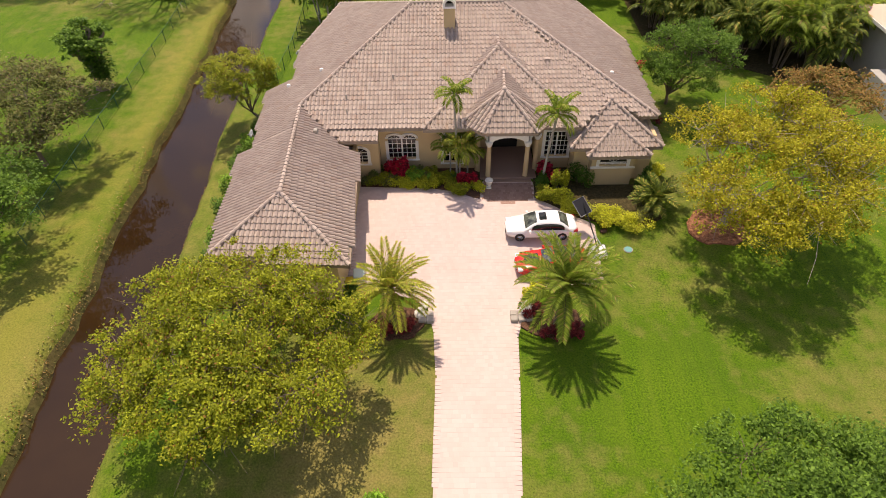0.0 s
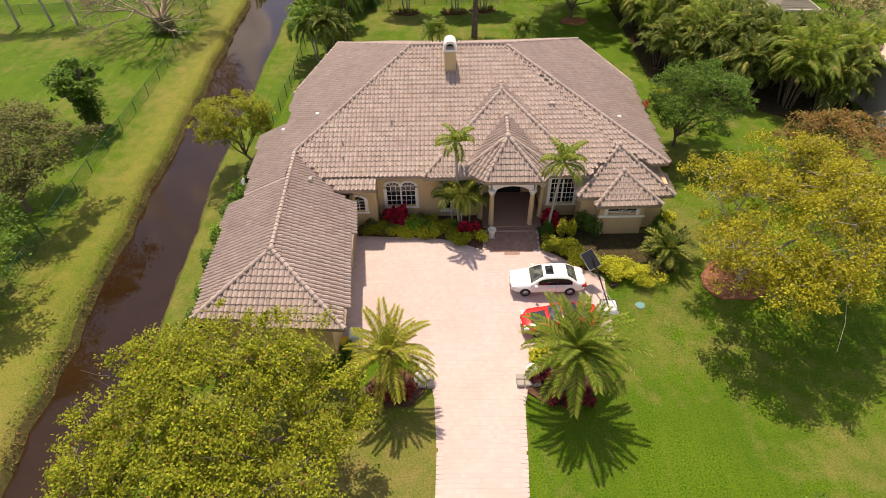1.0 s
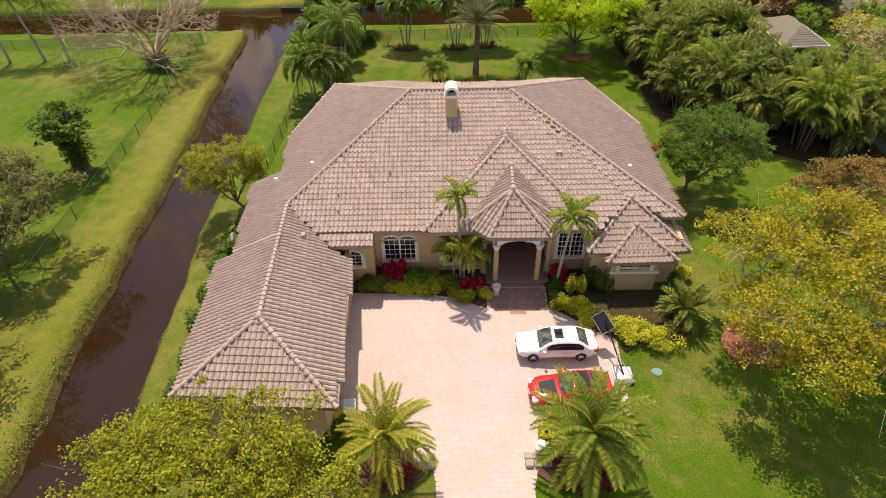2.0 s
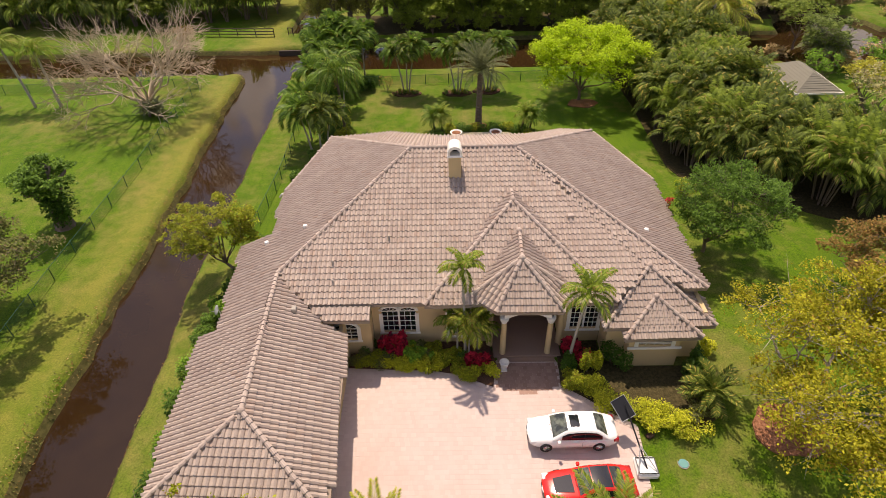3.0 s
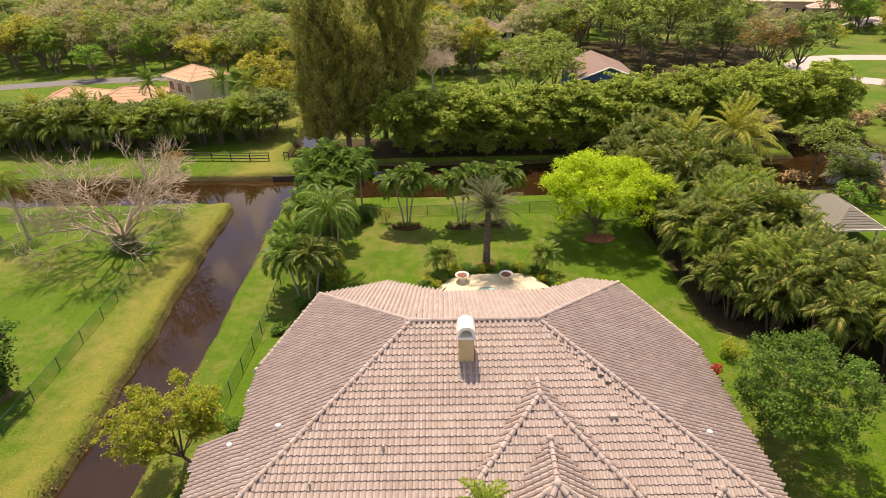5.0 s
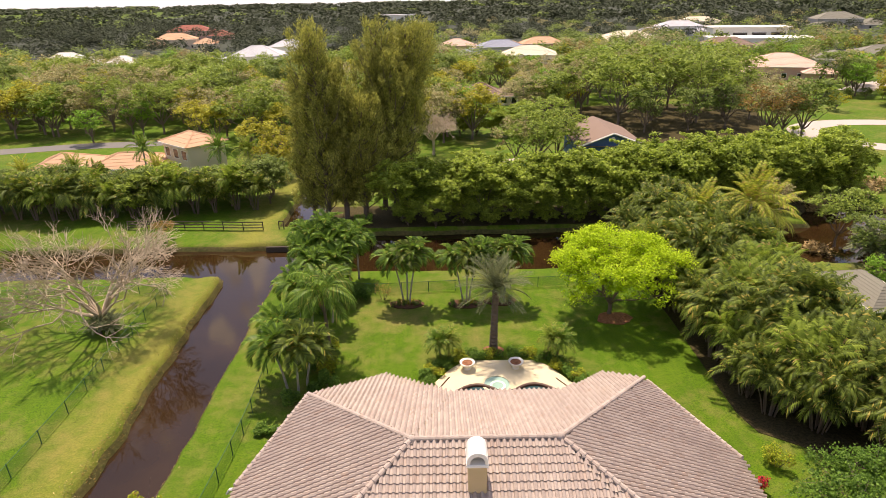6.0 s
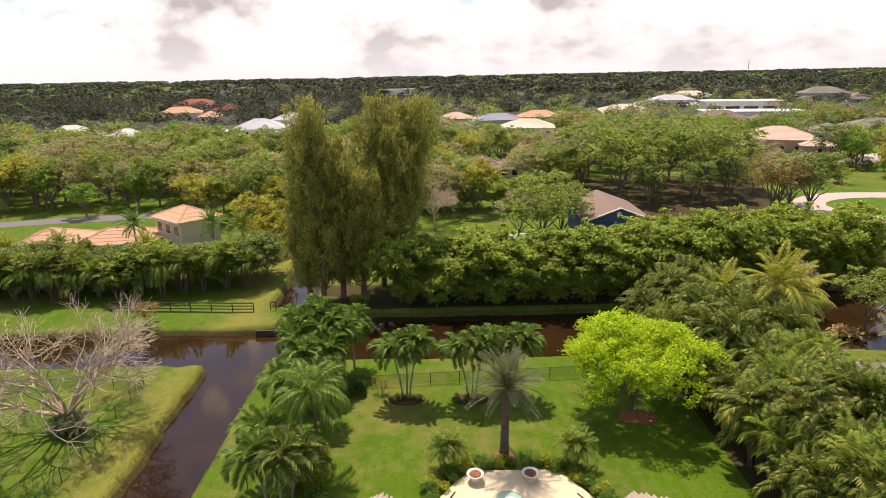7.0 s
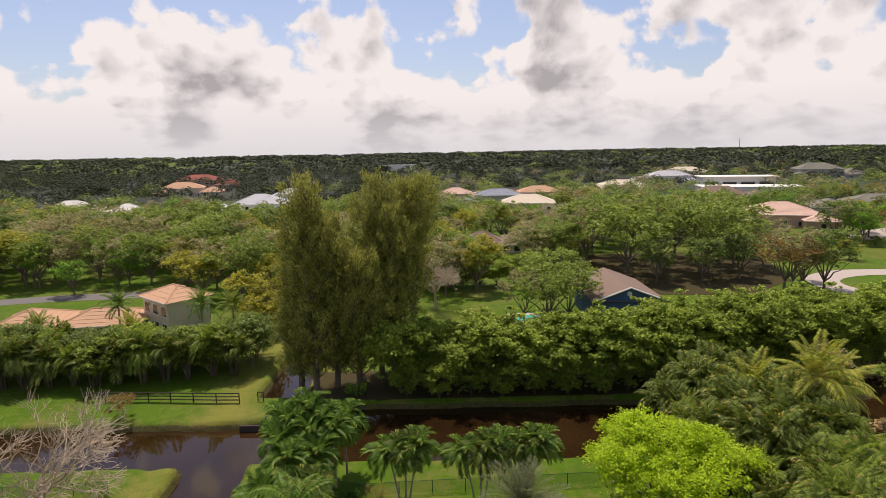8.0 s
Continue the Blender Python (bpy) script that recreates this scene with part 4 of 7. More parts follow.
    # dark pavers over the court, standing in for shade before the porch
    path = thing("entry_path", "paving before the porch, coloured darker and redder for the portico shade", "path", kind="structure")
    me = paver(0.268, 0.268).mesh("paver", M["shadepaver"])
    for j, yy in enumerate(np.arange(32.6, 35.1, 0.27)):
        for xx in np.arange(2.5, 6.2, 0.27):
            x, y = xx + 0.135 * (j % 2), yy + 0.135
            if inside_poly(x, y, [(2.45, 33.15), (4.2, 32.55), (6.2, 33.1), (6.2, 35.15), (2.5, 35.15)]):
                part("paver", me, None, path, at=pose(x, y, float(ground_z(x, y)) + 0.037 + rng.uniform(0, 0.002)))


build_drive()
# ---- plants: kinds ----


def crown_points(rng, H, base, R, clumps, leaves, tight=0.27, flat=0.75, hollow=2.4, low=0.0):
    """Clump centres in a flattened dome, sprays of twigs in each clump, and leaf places in each spray."""
    c = []
    while len(c) < clumps:
        p = rng.normal(size=3)
        p /= np.linalg.norm(p)
        p *= rng.uniform(0.25, 1.0) ** 0.5
        if p[2] < -0.55 + low:
            continue
        c.append(p)
    c = np.array(c) * np.array([R * 0.82, R * 0.82, (H - base) * 0.42]) + np.array([0, 0, (H + base) / 2])
    c[:, :2] *= 1 + 0.10 * np.sin(3 * np.arctan2(c[:, 1], c[:, 0]) + rng.uniform(0, 6))[:, None]
    rc = R * tight * rng.uniform(0.6, 1.35, clumps)
    sprays = clumps * 9
    k = rng.choice(clumps, sprays, p=rc ** 2 / np.sum(rc ** 2))
    d = rng.normal(size=(sprays, 3))
    d /= np.linalg.norm(d, axis=1)[:, None]
    d[:, 2] = np.where(d[:, 2] < -0.3, -d[:, 2], d[:, 2])
    sc = c[k] + d * (rc[k] * rng.uniform(0.2, 1, sprays) ** (1 / hollow))[:, None] * np.array([1, 1, flat])
    w = rng.lognormal(0.0, 0.55, sprays)
    i = rng.choice(sprays, leaves, p=w / w.sum())
    p = sc[i] + rng.normal(size=(leaves, 3)) * (rc[k[i]] * 0.18)[:, None] * np.array([1, 1, 0.6])
    return c, p


def limb_geo(rng, clumps, fork, r0, lean=(0, 0), k=6, twigs=0):
    """Trunk to the fork, a few main limbs, and branches that leave them for every clump."""
    g = Geo()
    top = np.array([lean[0], lean[1], fork])
    g.tube([(0, 0, -0.3), (0.02, 0.0, 0.1), top * 0.5 + np.array([0.06, -0.05, 0]), top], [r0 * 1.5, r0 * 1.1, r0 * 0.9, r0 * 0.8], 8)
    clumps = np.asarray(clumps)
    main = [int(np.argmax(np.linalg.norm(clumps[:, :2], axis=1)))]
    far = np.linalg.norm(clumps - clumps[main[0]], axis=1)
    for _ in range(min(7, len(clumps) - 1)):
        main.append(int(np.argmax(far)))
        far = np.minimum(far, np.linalg.norm(clumps - clumps[main[-1]], axis=1))
    nodes, thick = [], []
    for j in main:
        c = clumps[j]
        ts = np.linspace(0, 1, 7)[:, None]
        path = top * (1 - ts) + c * ts + np.array([0, 0, 0.10]) * (c[2] - fork) * np.sin(np.pi * ts) + rng.normal(size=(7, 3)) * 0.16 * np.sin(np.pi * ts)
        rad = r0 * np.array([0.62, 0.5, 0.4, 0.3, 0.22, 0.14, 0.05])
        g.tube(path, rad, k, False)
        nodes += list(path[1:6])
        thick += list(rad[1:6])
    nodes, thick = np.array(nodes), np.array(thick)
    for j, c in enumerate(clumps):
        if j in main:
            continue
        n = int(np.argmin(np.linalg.norm(nodes - c, axis=1) + 0.6 * np.maximum(0, nodes[:, 2] - c[2])))
        o = nodes[n]
        mid = (o + c) / 2 + np.array([*rng.uniform(-0.3, 0.3, 2), rng.uniform(-0.1, 0.35)])
        r1 = min(thick[n] * 0.75, r0 * 0.28)
        g.tube([o, mid, c], [r1, r1 * 0.6, r0 * 0.04], k, False)
        for _ in range(twigs):
            e = c + rng.normal(size=3) * 0.8
            q = mid * 0.4 + c * 0.6
            g.tube([q, (q + e) / 2 + rng.normal(size=3) * 0.1, e], [r0 * 0.10, r0 * 0.06, r0 * 0.02], 3, False)
    return g


def broadleaf(name, label, seed, H, R, base, clumps, leaves, leaf, mat, bark="bark", r0=0.2, lean=(0, 0), m=None, group="", tight=0.27, flat=0.75, shift=(0, 0), twigs=0, hollow=2.4, low=0.0, category="tree", up=0.7, sides=6):
    rng = np.random.default_rng(seed)
    c, p = crown_points(rng, H, base, R, clumps, leaves, tight, flat, hollow, low)
    c[:, :2] += shift
    p[:, :2] += shift
    tree = thing(name, label, category, m, group)
    part("trunk", limb_geo(rng, c if sides > 3 else c[::3], max(base * 0.75, 0.4), r0, lean, sides, twigs), M[bark], tree)
    v, f = leaf_quads(rng, p, leaf, up)
    part("crown", Geo().add(v, f), M[mat], tree)
    return tree


def shrub(name, label, x, y, rx, ry, h, n, leaf, mat, group="", seed=0, category="shrub", lift=0.0, turn=0.0):
    rng = np.random.default_rng(seed + int(1000 + x * 37 + y * 11))
    k = max(4, int(rx * ry * 6))
    c = rng.uniform(-1, 1, (k, 3)) * np.array([rx * 0.75, ry * 0.75, h * 0.12]) + np.array([0, 0, h * 0.55])
    d = rng.normal(size=(n, 3))
    d /= np.linalg.norm(d, axis=1)[:, None]
    i = rng.integers(0, k, n)
    s = np.array([min(rx, ry) * 0.55, min(rx, ry) * 0.55, h * 0.45])
    p = c[i] + d * s * rng.uniform(0.2, 1, (n, 1)) ** 0.5
    p[:, 2] = np.abs(p[:, 2])
    ob = thing(name, label, category, at(x, y, float(ground_z(x, y)) + lift, turn), group)
    v, f = leaf_quads(rng, p, leaf)
    part("foliage", Geo().add(v, f), M[mat], ob)
    g = Geo()
    for q in c[:12]:
        g.tube([(q[0] * 0.3, q[1] * 0.3, -0.1), (q[0] * 0.7, q[1] * 0.7, h * 0.3), q], [0.03, 0.022, 0.01], 4, False)
    part("woody_base", g, M["bark"], ob)
    return ob


def frond_shape(rng, L, start, droop, pairs, leaflet, width, vee=0.35, sag=0.35, rach=0.03, fold=0.9, bare=0.12, n=12, k=4):
    """One feather leaf growing out along +x from the origin. start: degrees above level."""
    s = np.linspace(0, 1, n)
    ang = np.radians(start) - droop * s ** 1.5
    seg = L / (n - 1)
    x = np.concatenate([[0], np.cumsum(np.cos(ang[:-1]) * seg)])
    z = np.concatenate([[0], np.cumsum(np.sin(ang[:-1]) * seg)])
    path = np.stack([x, np.zeros(n), z], 1)
    g = Geo().tube(path, np.linspace(rach, rach * 0.2, n), k, False)
    t = np.linspace(bare, 0.99, pairs)
    px, pz, pa = np.interp(t, s, x), np.interp(t, s, z), np.interp(t, s, ang)
    for side in (-1, 1):
        l = leaflet * (0.45 + 0.75 * np.sin(np.pi * (0.12 + 0.80 * t))) * rng.uniform(0.85, 1.1, pairs)
        fwd = 0.35 + 0.6 * t
        dirx, diry = fwd, side * fold * np.ones(pairs)
        nrm = np.sqrt(dirx ** 2 + diry ** 2 + vee ** 2)
        ux = (dirx * np.cos(pa) - vee * np.sin(pa)) / nrm
        uz = (dirx * np.sin(pa) + vee * np.cos(pa)) / nrm
        uy = diry / nrm
        b = np.stack([px, np.zeros(pairs), pz], 1)
        u = np.stack([ux, uy, uz], 1)
        tip = b + u * l[:, None] + np.array([0, 0, -1]) * (sag * l)[:, None]
        mid = b + u * (l * 0.55)[:, None] + np.array([0, 0, -1]) * (sag * 0.22 * l)[:, None]
        w = np.stack([np.cos(pa), np.zeros(pairs), np.sin(pa)], 1) * width
        v = np.stack([b, mid - w, tip, mid + w], 1).reshape(-1, 3)
        g.add(v, np.arange(4 * pairs).reshape(-1, 4))
    return g


STYLES = {
    # length, start angles, droops, pairs, leaflet, width, vee, sag
    "phoenix": (3.1, (74, 58, 42, 26, 8, -12), (0.8, 1.0, 1.1, 1.15, 1.1, 0.8), 40, 0.46, 0.042, 0.25, 0.18),
    "foxtail": (2.0, (70, 50, 30, 8), (1.3, 1.6, 1.7, 1.5), 24, 0.52, 0.065, 0.30, 0.55),
    "queen": (3.2, (72, 50, 28, 5), (1.7, 2.0, 2.1, 1.8), 32, 0.80, 0.045, 0.20, 0.85),
    "manila": (2.0, (72, 48, 24, 2), (1.6, 2.0, 2.0, 1.7), 17, 0.74, 0.095, 0.60, 0.30),
    "date": (2.7, (80, 62, 42, 20, -5), (0.5, 0.7, 0.8, 0.9, 0.8), 34, 0.46, 0.026, 0.4, 0.1),
    "areca": (2.2, (80, 62, 40, 15), (0.9, 1.4, 1.8, 1.9), 14, 0.70, 0.085, 0.40, 0.55),
    "coconut": (4.6, (80, 62, 42, 18, -8), (0.7, 1.0, 1.25, 1.35, 1.1), 30, 0.9, 0.075, 0.2, 0.55),
    "pygmy": (1.3, (70, 45, 20, 0), (1.0, 1.3, 1.5, 1.3), 22, 0.34, 0.028, 0.3, 0.3),
    "cycad": (1.3, (60, 40, 20, 5), (0.7, 0.8, 0.9, 0.8), 24, 0.28, 0.030, 0.3, 0.1),
}
FRONDS = {}


def fronds_of(style):
    if style not in FRONDS:
        L, starts, droops, pairs, leaflet, width, vee, sag = STYLES[style]
        rng = np.random.default_rng(len(style) * 7 + 1)
        FRONDS[style] = [frond_shape(rng, L, s + e, d * (1 + 0.04 * e), pairs, leaflet, width, vee, sag, n=7 if style == "areca" else 12, k=3 if style == "areca" else 4) for s, d in zip(starts, droops) for e in (-5, 5)]
    return FRONDS[style]


FROND_MESH = {}


def frond_meshes(style, mat):
    if (style, mat) not in FROND_MESH:
        FROND_MESH[style, mat] = [g.mesh("frond", M[mat]) for g in fronds_of(style)]
    return FROND_MESH[style, mat]


def crown_layout(rng, style, n, scale):
    """Places for n leaves: the upright ones in the middle, the hanging ones lowest."""
    kinds = len(fronds_of(style))
    res = []
    for i in range(n):
        k = min(kinds - 1, int((i + 0.5) / n * kinds))
        a = i * 137.5 + rng.uniform(-14, 14)
        res.append((k, pose(0, 0, -0.15 * i / n, rng.uniform(-12, 12), 0, a) @ Matrix.Scale(scale * rng.uniform(0.86, 1.1), 4)))
    return res


def crown_join(rng, style, n, scale, top, g=None):
    g = g or Geo()
    sets = fronds_of(style)
    for k, m in crown_layout(rng, style, n, scale):
        m = Matrix.Translation(top) @ m
        R3, T = np.array(m.to_3x3()), np.array(m.translation)
        s = sets[k]
        for v in s.v:
            g.v.append(v @ R3.T + T)
        for f in s.f4:
            g.f4.append(f + g.n)
        g.n += s.n
    return g


def trunk_path(top, bend=0.0):
    top = np.array(top, float)
    ts = np.linspace(0, 1, 9)
    return np.stack([top[0] * ts ** (1 + bend), top[1] * ts ** (1 + bend), -0.3 + (top[2] + 0.3) * ts], 1)


def palm(name, label, x, y, H, style, n, scale, mat, bark="palmgrey", r=0.11, flare=1.5, lean=(0, 0), group="", seed=0, z=None, single=True, extra=None, rough_trunk=False):
    """A palm: trunk and leaves as parts of their own."""
    rng = np.random.default_rng(seed + int(abs(x) * 13 + abs(y) * 7))
    ob = thing(name, label, "palm tree", at(x, y, float(ground_z(x, y)) if z is None else z, 0), group)
    top = (lean[0], lean[1], H)
    path = trunk_path(top, 0.4)
    if rough_trunk:
        n2 = int(H / 0.16)
        ts = np.linspace(0, 1, n2)
        P = np.stack([np.interp(ts, np.linspace(0, 1, 9), path[:, i]) for i in range(3)], 1)
        rad = r * (1 + (flare - 1) * (1 - ts) ** 3) * np.where(np.arange(n2) % 2, 0.86, 1.1)
        part("trunk", Geo().tube(P, rad, 9), M[bark], ob)
    else:
        ts = np.linspace(0, 1, 9)
        part("trunk", Geo().tube(path, r * (1 + (flare - 1) * (1 - ts) ** 4), 9), M[bark], ob, smooth=True)
    if style in ("foxtail", "manila", "queen"):
        part("crownshaft", Geo().tube([(*top[:2], H - 0.15), (*top[:2], H + 0.3), (*top[:2], H + 0.55)], [r * 1.05, r * 1.0, r * 0.4], 8), M["bright"], ob, "green crownshaft")
    head = Matrix.Translation((top[0], top[1], H + 0.25))
    if single:
        ms = frond_meshes(style, mat)
        for k, m in crown_layout(rng, style, n, scale):
            part("frond", ms[k], None, ob, at=head @ m)
    else:
        part("crown", crown_join(rng, style, n, scale, (top[0], top[1], H + 0.25)), M[mat], ob)
    return ob


def clump_palm(name, label, seed, stems, H, style, n, scale, mat, spread, m=None, group=""):
    """Several stems from one root, leaves joined: for hedges."""
    rng = np.random.default_rng(seed)
    ob = thing(name, label, "palm", m, group)
    g, t = Geo(), Geo()
    for i in range(stems):
        a, d = rng.uniform(0, 6.28), rng.uniform(0.3, 1) * spread
        h = H * rng.uniform(0.62, 1.0)
        top = (math.cos(a) * d, math.sin(a) * d, h)
        t.tube([(top[0] * 0.3, top[1] * 0.3, -0.2), (top[0] * 0.6, top[1] * 0.6, h * 0.5), top], [0.07, 0.055, 0.04], 5, False)
        crown_join(rng, style, n, scale * rng.uniform(0.8, 1.15), top, g)
    part("woody_base", t, M["palmbark"], ob)
    part("crown", g, M[mat], ob)
    return ob


def bed(name, label, pts, mat, h=0.12, category="planting bed"):
    """A low mound of mulch over a plan outline."""
    bm = bmesh.new()
    bm.faces.new([bm.verts.new((x, y, 0)) for x, y in pts])
    bmesh.ops.triangulate(bm, faces=bm.faces[:])
    for axis in (0, 1):
        lo, hi = min(p[axis] for p in pts), max(p[axis] for p in pts)
        for v in np.linspace(lo, hi, int((hi - lo) / 1.4) + 2)[1:-1]:
            bmesh.ops.bisect_plane(bm, geom=bm.verts[:] + bm.edges[:] + bm.faces[:], plane_co=(v, v, 0), plane_no=(1 - axis, axis, 0))
    bm.normal_update()
    if sum(f.normal.z for f in bm.faces) < 0:
        bmesh.ops.reverse_faces(bm, faces=bm.faces[:])
    rim = [e for e in bm.edges if e.is_boundary]
    skirt = bmesh.ops.extrude_edge_only(bm, edges=rim)["geom"]
    low = {g for g in skirt if isinstance(g, bmesh.types.BMVert)}
    for v in bm.verts:
        v.co.z = float(ground_z(v.co.x, v.co.y)) + (-0.08 if v in low else h)
    me = bpy.data.meshes.new(name)
    bm.to_mesh(me)
    bm.free()
    me.materials.append(M[mat])
    return tagged(new(name, me), label, category, kind="structure")


def round_outline(x, y, rx, ry, n=20, seed=0, rough=0.12):
    rng = np.random.default_rng(seed)
    return [(x + rx * math.cos(a) * (1 + rng.uniform(-rough, rough)), y + ry * math.sin(a) * (1 + rng.uniform(-rough, rough))) for a in np.linspace(0, 2 * math.pi, n, endpoint=False)]


# ---- plants: front garden ----
G = lambda x, y: float(ground_z(x, y))


def front_garden():
    broadleaf("broadleaf_tree", "wide olive-green tree spreading over the lawn beside the garage", 11, 7.8, 7.9, 2.2, 180, 74000, 0.16, "oak", r0=0.26, m=at(-10.9, 17.5, 0), tight=0.14, twigs=3, hollow=1.8, up=0.4)
    broadleaf("broadleaf_tree", "thin-leaved yellow-green tree in a ring of red mulch", 12, 10.0, 7.9, 2.4, 170, 66000, 0.16, "oaky", "palebark", r0=0.24, m=at(19.0, 30.2, 0.05), tight=0.15, up=0.4, shift=(1.5, -0.4), twigs=4, hollow=2.0)
    broadleaf("broadleaf_tree", "dense green tree at the lawn's edge", 13, 8.0, 7.8, 2.0, 150, 66000, 0.165, "green", r0=0.25, m=at(14.3, 7.0, 0), tight=0.17, up=0.5)
    broadleaf("broadleaf_tree", "small bright green tree beside the driveway", 14, 3.0, 1.5, 0.8, 20, 3000, 0.16, "bright", r0=0.1, m=at(-3.2, 9.6, 0), tight=0.3)
    broadleaf("broadleaf_tree", "rounded green tree beside the house", 15, 8.2, 4.7, 1.8, 80, 25000, 0.17, "green", r0=0.16, m=at(19.2, 46.0, 0.3), tight=0.19, shift=(0.7, -0.8), up=0.45, twigs=2)
    broadleaf("broadleaf_tree", "rust-coloured tree beside the neighbouring house", 16, 6.0, 4.6, 1.5, 55, 12000, 0.20, "brown", r0=0.16, m=at(29.5, 41.0, 0.3), tight=0.2, twigs=2)
    broadleaf("broadleaf_tree", "olive tree leaning out over the canal", 17, 8.2, 3.6, 1.3, 56, 20000, 0.155, "oak", r0=0.13, lean=(-1.0, 0.2), m=at(-16.3, 44.9, 0.1), tight=0.2, shift=(-1.1, -0.6), twigs=5)
    broadleaf("broadleaf_tree", "thin grey-green tree on the far canal bank", 18, 9.0, 7.4, 2.0, 95, 24000, 0.21, "dull", r0=0.2, m=at(-33.6, 39.5, -0.25), tight=0.17, twigs=3)
    broadleaf("broadleaf_tree", "bright green tree on the far canal bank", 19, 8.0, 6.8, 1.4, 75, 22000, 0.22, "green", r0=0.2, m=at(-32.6, 28.6, -0.25), tight=0.2)
    broadleaf("broadleaf_tree", "dark vine-covered stump with a leafy top", 20, 6.6, 2.6, 2.8, 34, 7000, 0.28, "green", r0=0.75, m=at(-33.8, 52.2, -0.25), tight=0.32)
    shrub("vine", "dark vines round the stump", -33.8, 52.0, 1.3, 1.3, 4.4, 3200, 0.26, "deep", category="vine")
    # two stout palms with their beds, flanking the drive
    bed("mulch_bed", "dark mulch bed under a palm", round_outline(-3.3, 22.4, 1.7, 1.3, seed=1), "mulch")
    bed("mulch_bed", "dark mulch bed under a palm", round_outline(6.2, 22.4, 1.9, 1.3, seed=2), "mulch")
    palm("date_palm", "stout yellow-green date palm beside the drive", -3.5, 22.3, 3.2, "phoenix", 32, 0.92, "palmy", "palmbark", 0.27, 1.25, group="palms flanking the drive", rough_trunk=True)
    palm("date_palm", "stout date palm with orange fruit stalks beside the drive", 6.55, 22.0, 3.7, "phoenix", 40, 1.10, "palm", "palmbark", 0.30, 1.25, group="palms flanking the drive", rough_trunk=True)
    shrub("fruit_stalk", "orange fruit stalks in the palm's heart", 6.4, 21.9, 0.35, 0.35, 0.5, 160, 0.12, "brown", lift=3.9, category="fruit")
    for x, y, r in ((-3.9, 21.6, 0.6), (-2.7, 21.7, 0.55), (5.1, 22.9, 0.6), (6.0, 21.2, 0.6), (7.4, 21.4, 0.5)):
        shrub("croton", "dark red leafy plant in the mulch", x, y, r, r, 0.8, 420, 0.2, "darkred", "red bed plants")
    for x, y in ((4.9, 24.3), (5.5, 24.9)):
        shrub("variegated_shrub", "pale yellow variegated shrub beside the drive", x, y, 0.55, 0.5, 0.6, 380, 0.16, "yellow", "yellow bed plants")
    shrub("low_hedge", "ragged green shrub at the garage corner", -6.6, 24.4, 0.8, 0.7, 1.3, 900, 0.18, "green")
    # planting along the house front
    bed("mulch_bed", "dark planting bed along the house front", [(-6.7, 34.8), (-1.5, 34.5), (0.2, 34.15), (1.7, 33.4), (2.2, 33.2), (2.5, 35.0), (2.1, 36.9), (-5.3, 36.9), (-6.7, 35.9)], "mulch", 0.08)
    bed("mulch_bed", "dark planting bed by the bay window", [(6.25, 33.2), (7.3, 32.5), (9.1, 31.1), (10.6, 30.6), (13.2, 30.0), (15.0, 30.9), (15.4, 34.6), (13.6, 34.6), (10.5, 34.6), (9.1, 35.2), (9.1, 36.8), (6.9, 36.8), (6.4, 35.5)], "litter", 0.08)
    rng = np.random.default_rng(9)
    words = {"yellow": "yellow-green clipped shrub in the front bed", "dull": "grey-green low shrub in the front bed", "oak": "olive leafy shrub in the front bed", "green": "green broad-leaved plant in the front bed"}

    def hedge_row(line, step, rx, ry, h, mats, seed):
        """Shrubs side by side along a bent line."""
        i = seed
        for (x0, y0), (x1, y1) in zip(line, line[1:]):
            n = max(1, int(round(math.hypot(x1 - x0, y1 - y0) / step)))
            for k in range(n):
                f = (k + 0.5) / n
                mat = mats[int(rng.integers(len(mats)))]
                s = rng.uniform(0.85, 1.2)
                shrub("hedge_shrub", words[mat], x0 + (x1 - x0) * f + rng.uniform(-0.08, 0.08), y0 + (y1 - y0) * f + rng.uniform(-0.12, 0.12), rx * s, ry * s, h * rng.uniform(0.8, 1.2), 1000, 0.12, mat, "front bed shrubs", i)
                i += 1

    hedge_row([(-6.3, 35.4), (-4.6, 35.2)], 0.45, 0.75, 0.65, 0.7, ("dull", "dull", "oak"), 0)
    hedge_row([(-4.8, 35.1), (-1.5, 34.85)], 0.45, 0.75, 0.55, 0.65, ("yellow", "yellow", "oak"), 20)
    hedge_row([(-6.2, 36.1), (-5.2, 36.1), (-1.0, 35.9)], 0.7, 0.6, 0.55, 0.8, ("dull", "oak", "green"), 40)
    hedge_row([(-1.5, 34.9), (0.3, 34.5), (1.9, 33.75)], 0.45, 0.75, 0.65, 0.75, ("oak", "yellow", "oak"), 60)
    hedge_row([(-1.2, 35.6), (1.9, 35.0)], 0.75, 0.6, 0.5, 0.8, ("dull", "green", "oak"), 80)
    hedge_row([(6.7, 33.6), (7.7, 33.0)], 0.45, 0.8, 0.75, 1.0, ("oak", "yellow", "oak"), 100)
    hedge_row([(7.7, 32.9), (9.6, 31.5)], 0.5, 0.9, 0.85, 1.0, ("yellow", "oak"), 120)
    hedge_row([(9.9, 31.0), (13.2, 30.2)], 0.5, 0.95, 0.85, 0.85, ("yellow", "yellow", "oak"), 140)
    hedge_row([(13.6, 30.6), (15.2, 33.6)], 0.6, 0.85, 0.8, 0.8, ("dull", "oak"), 160)
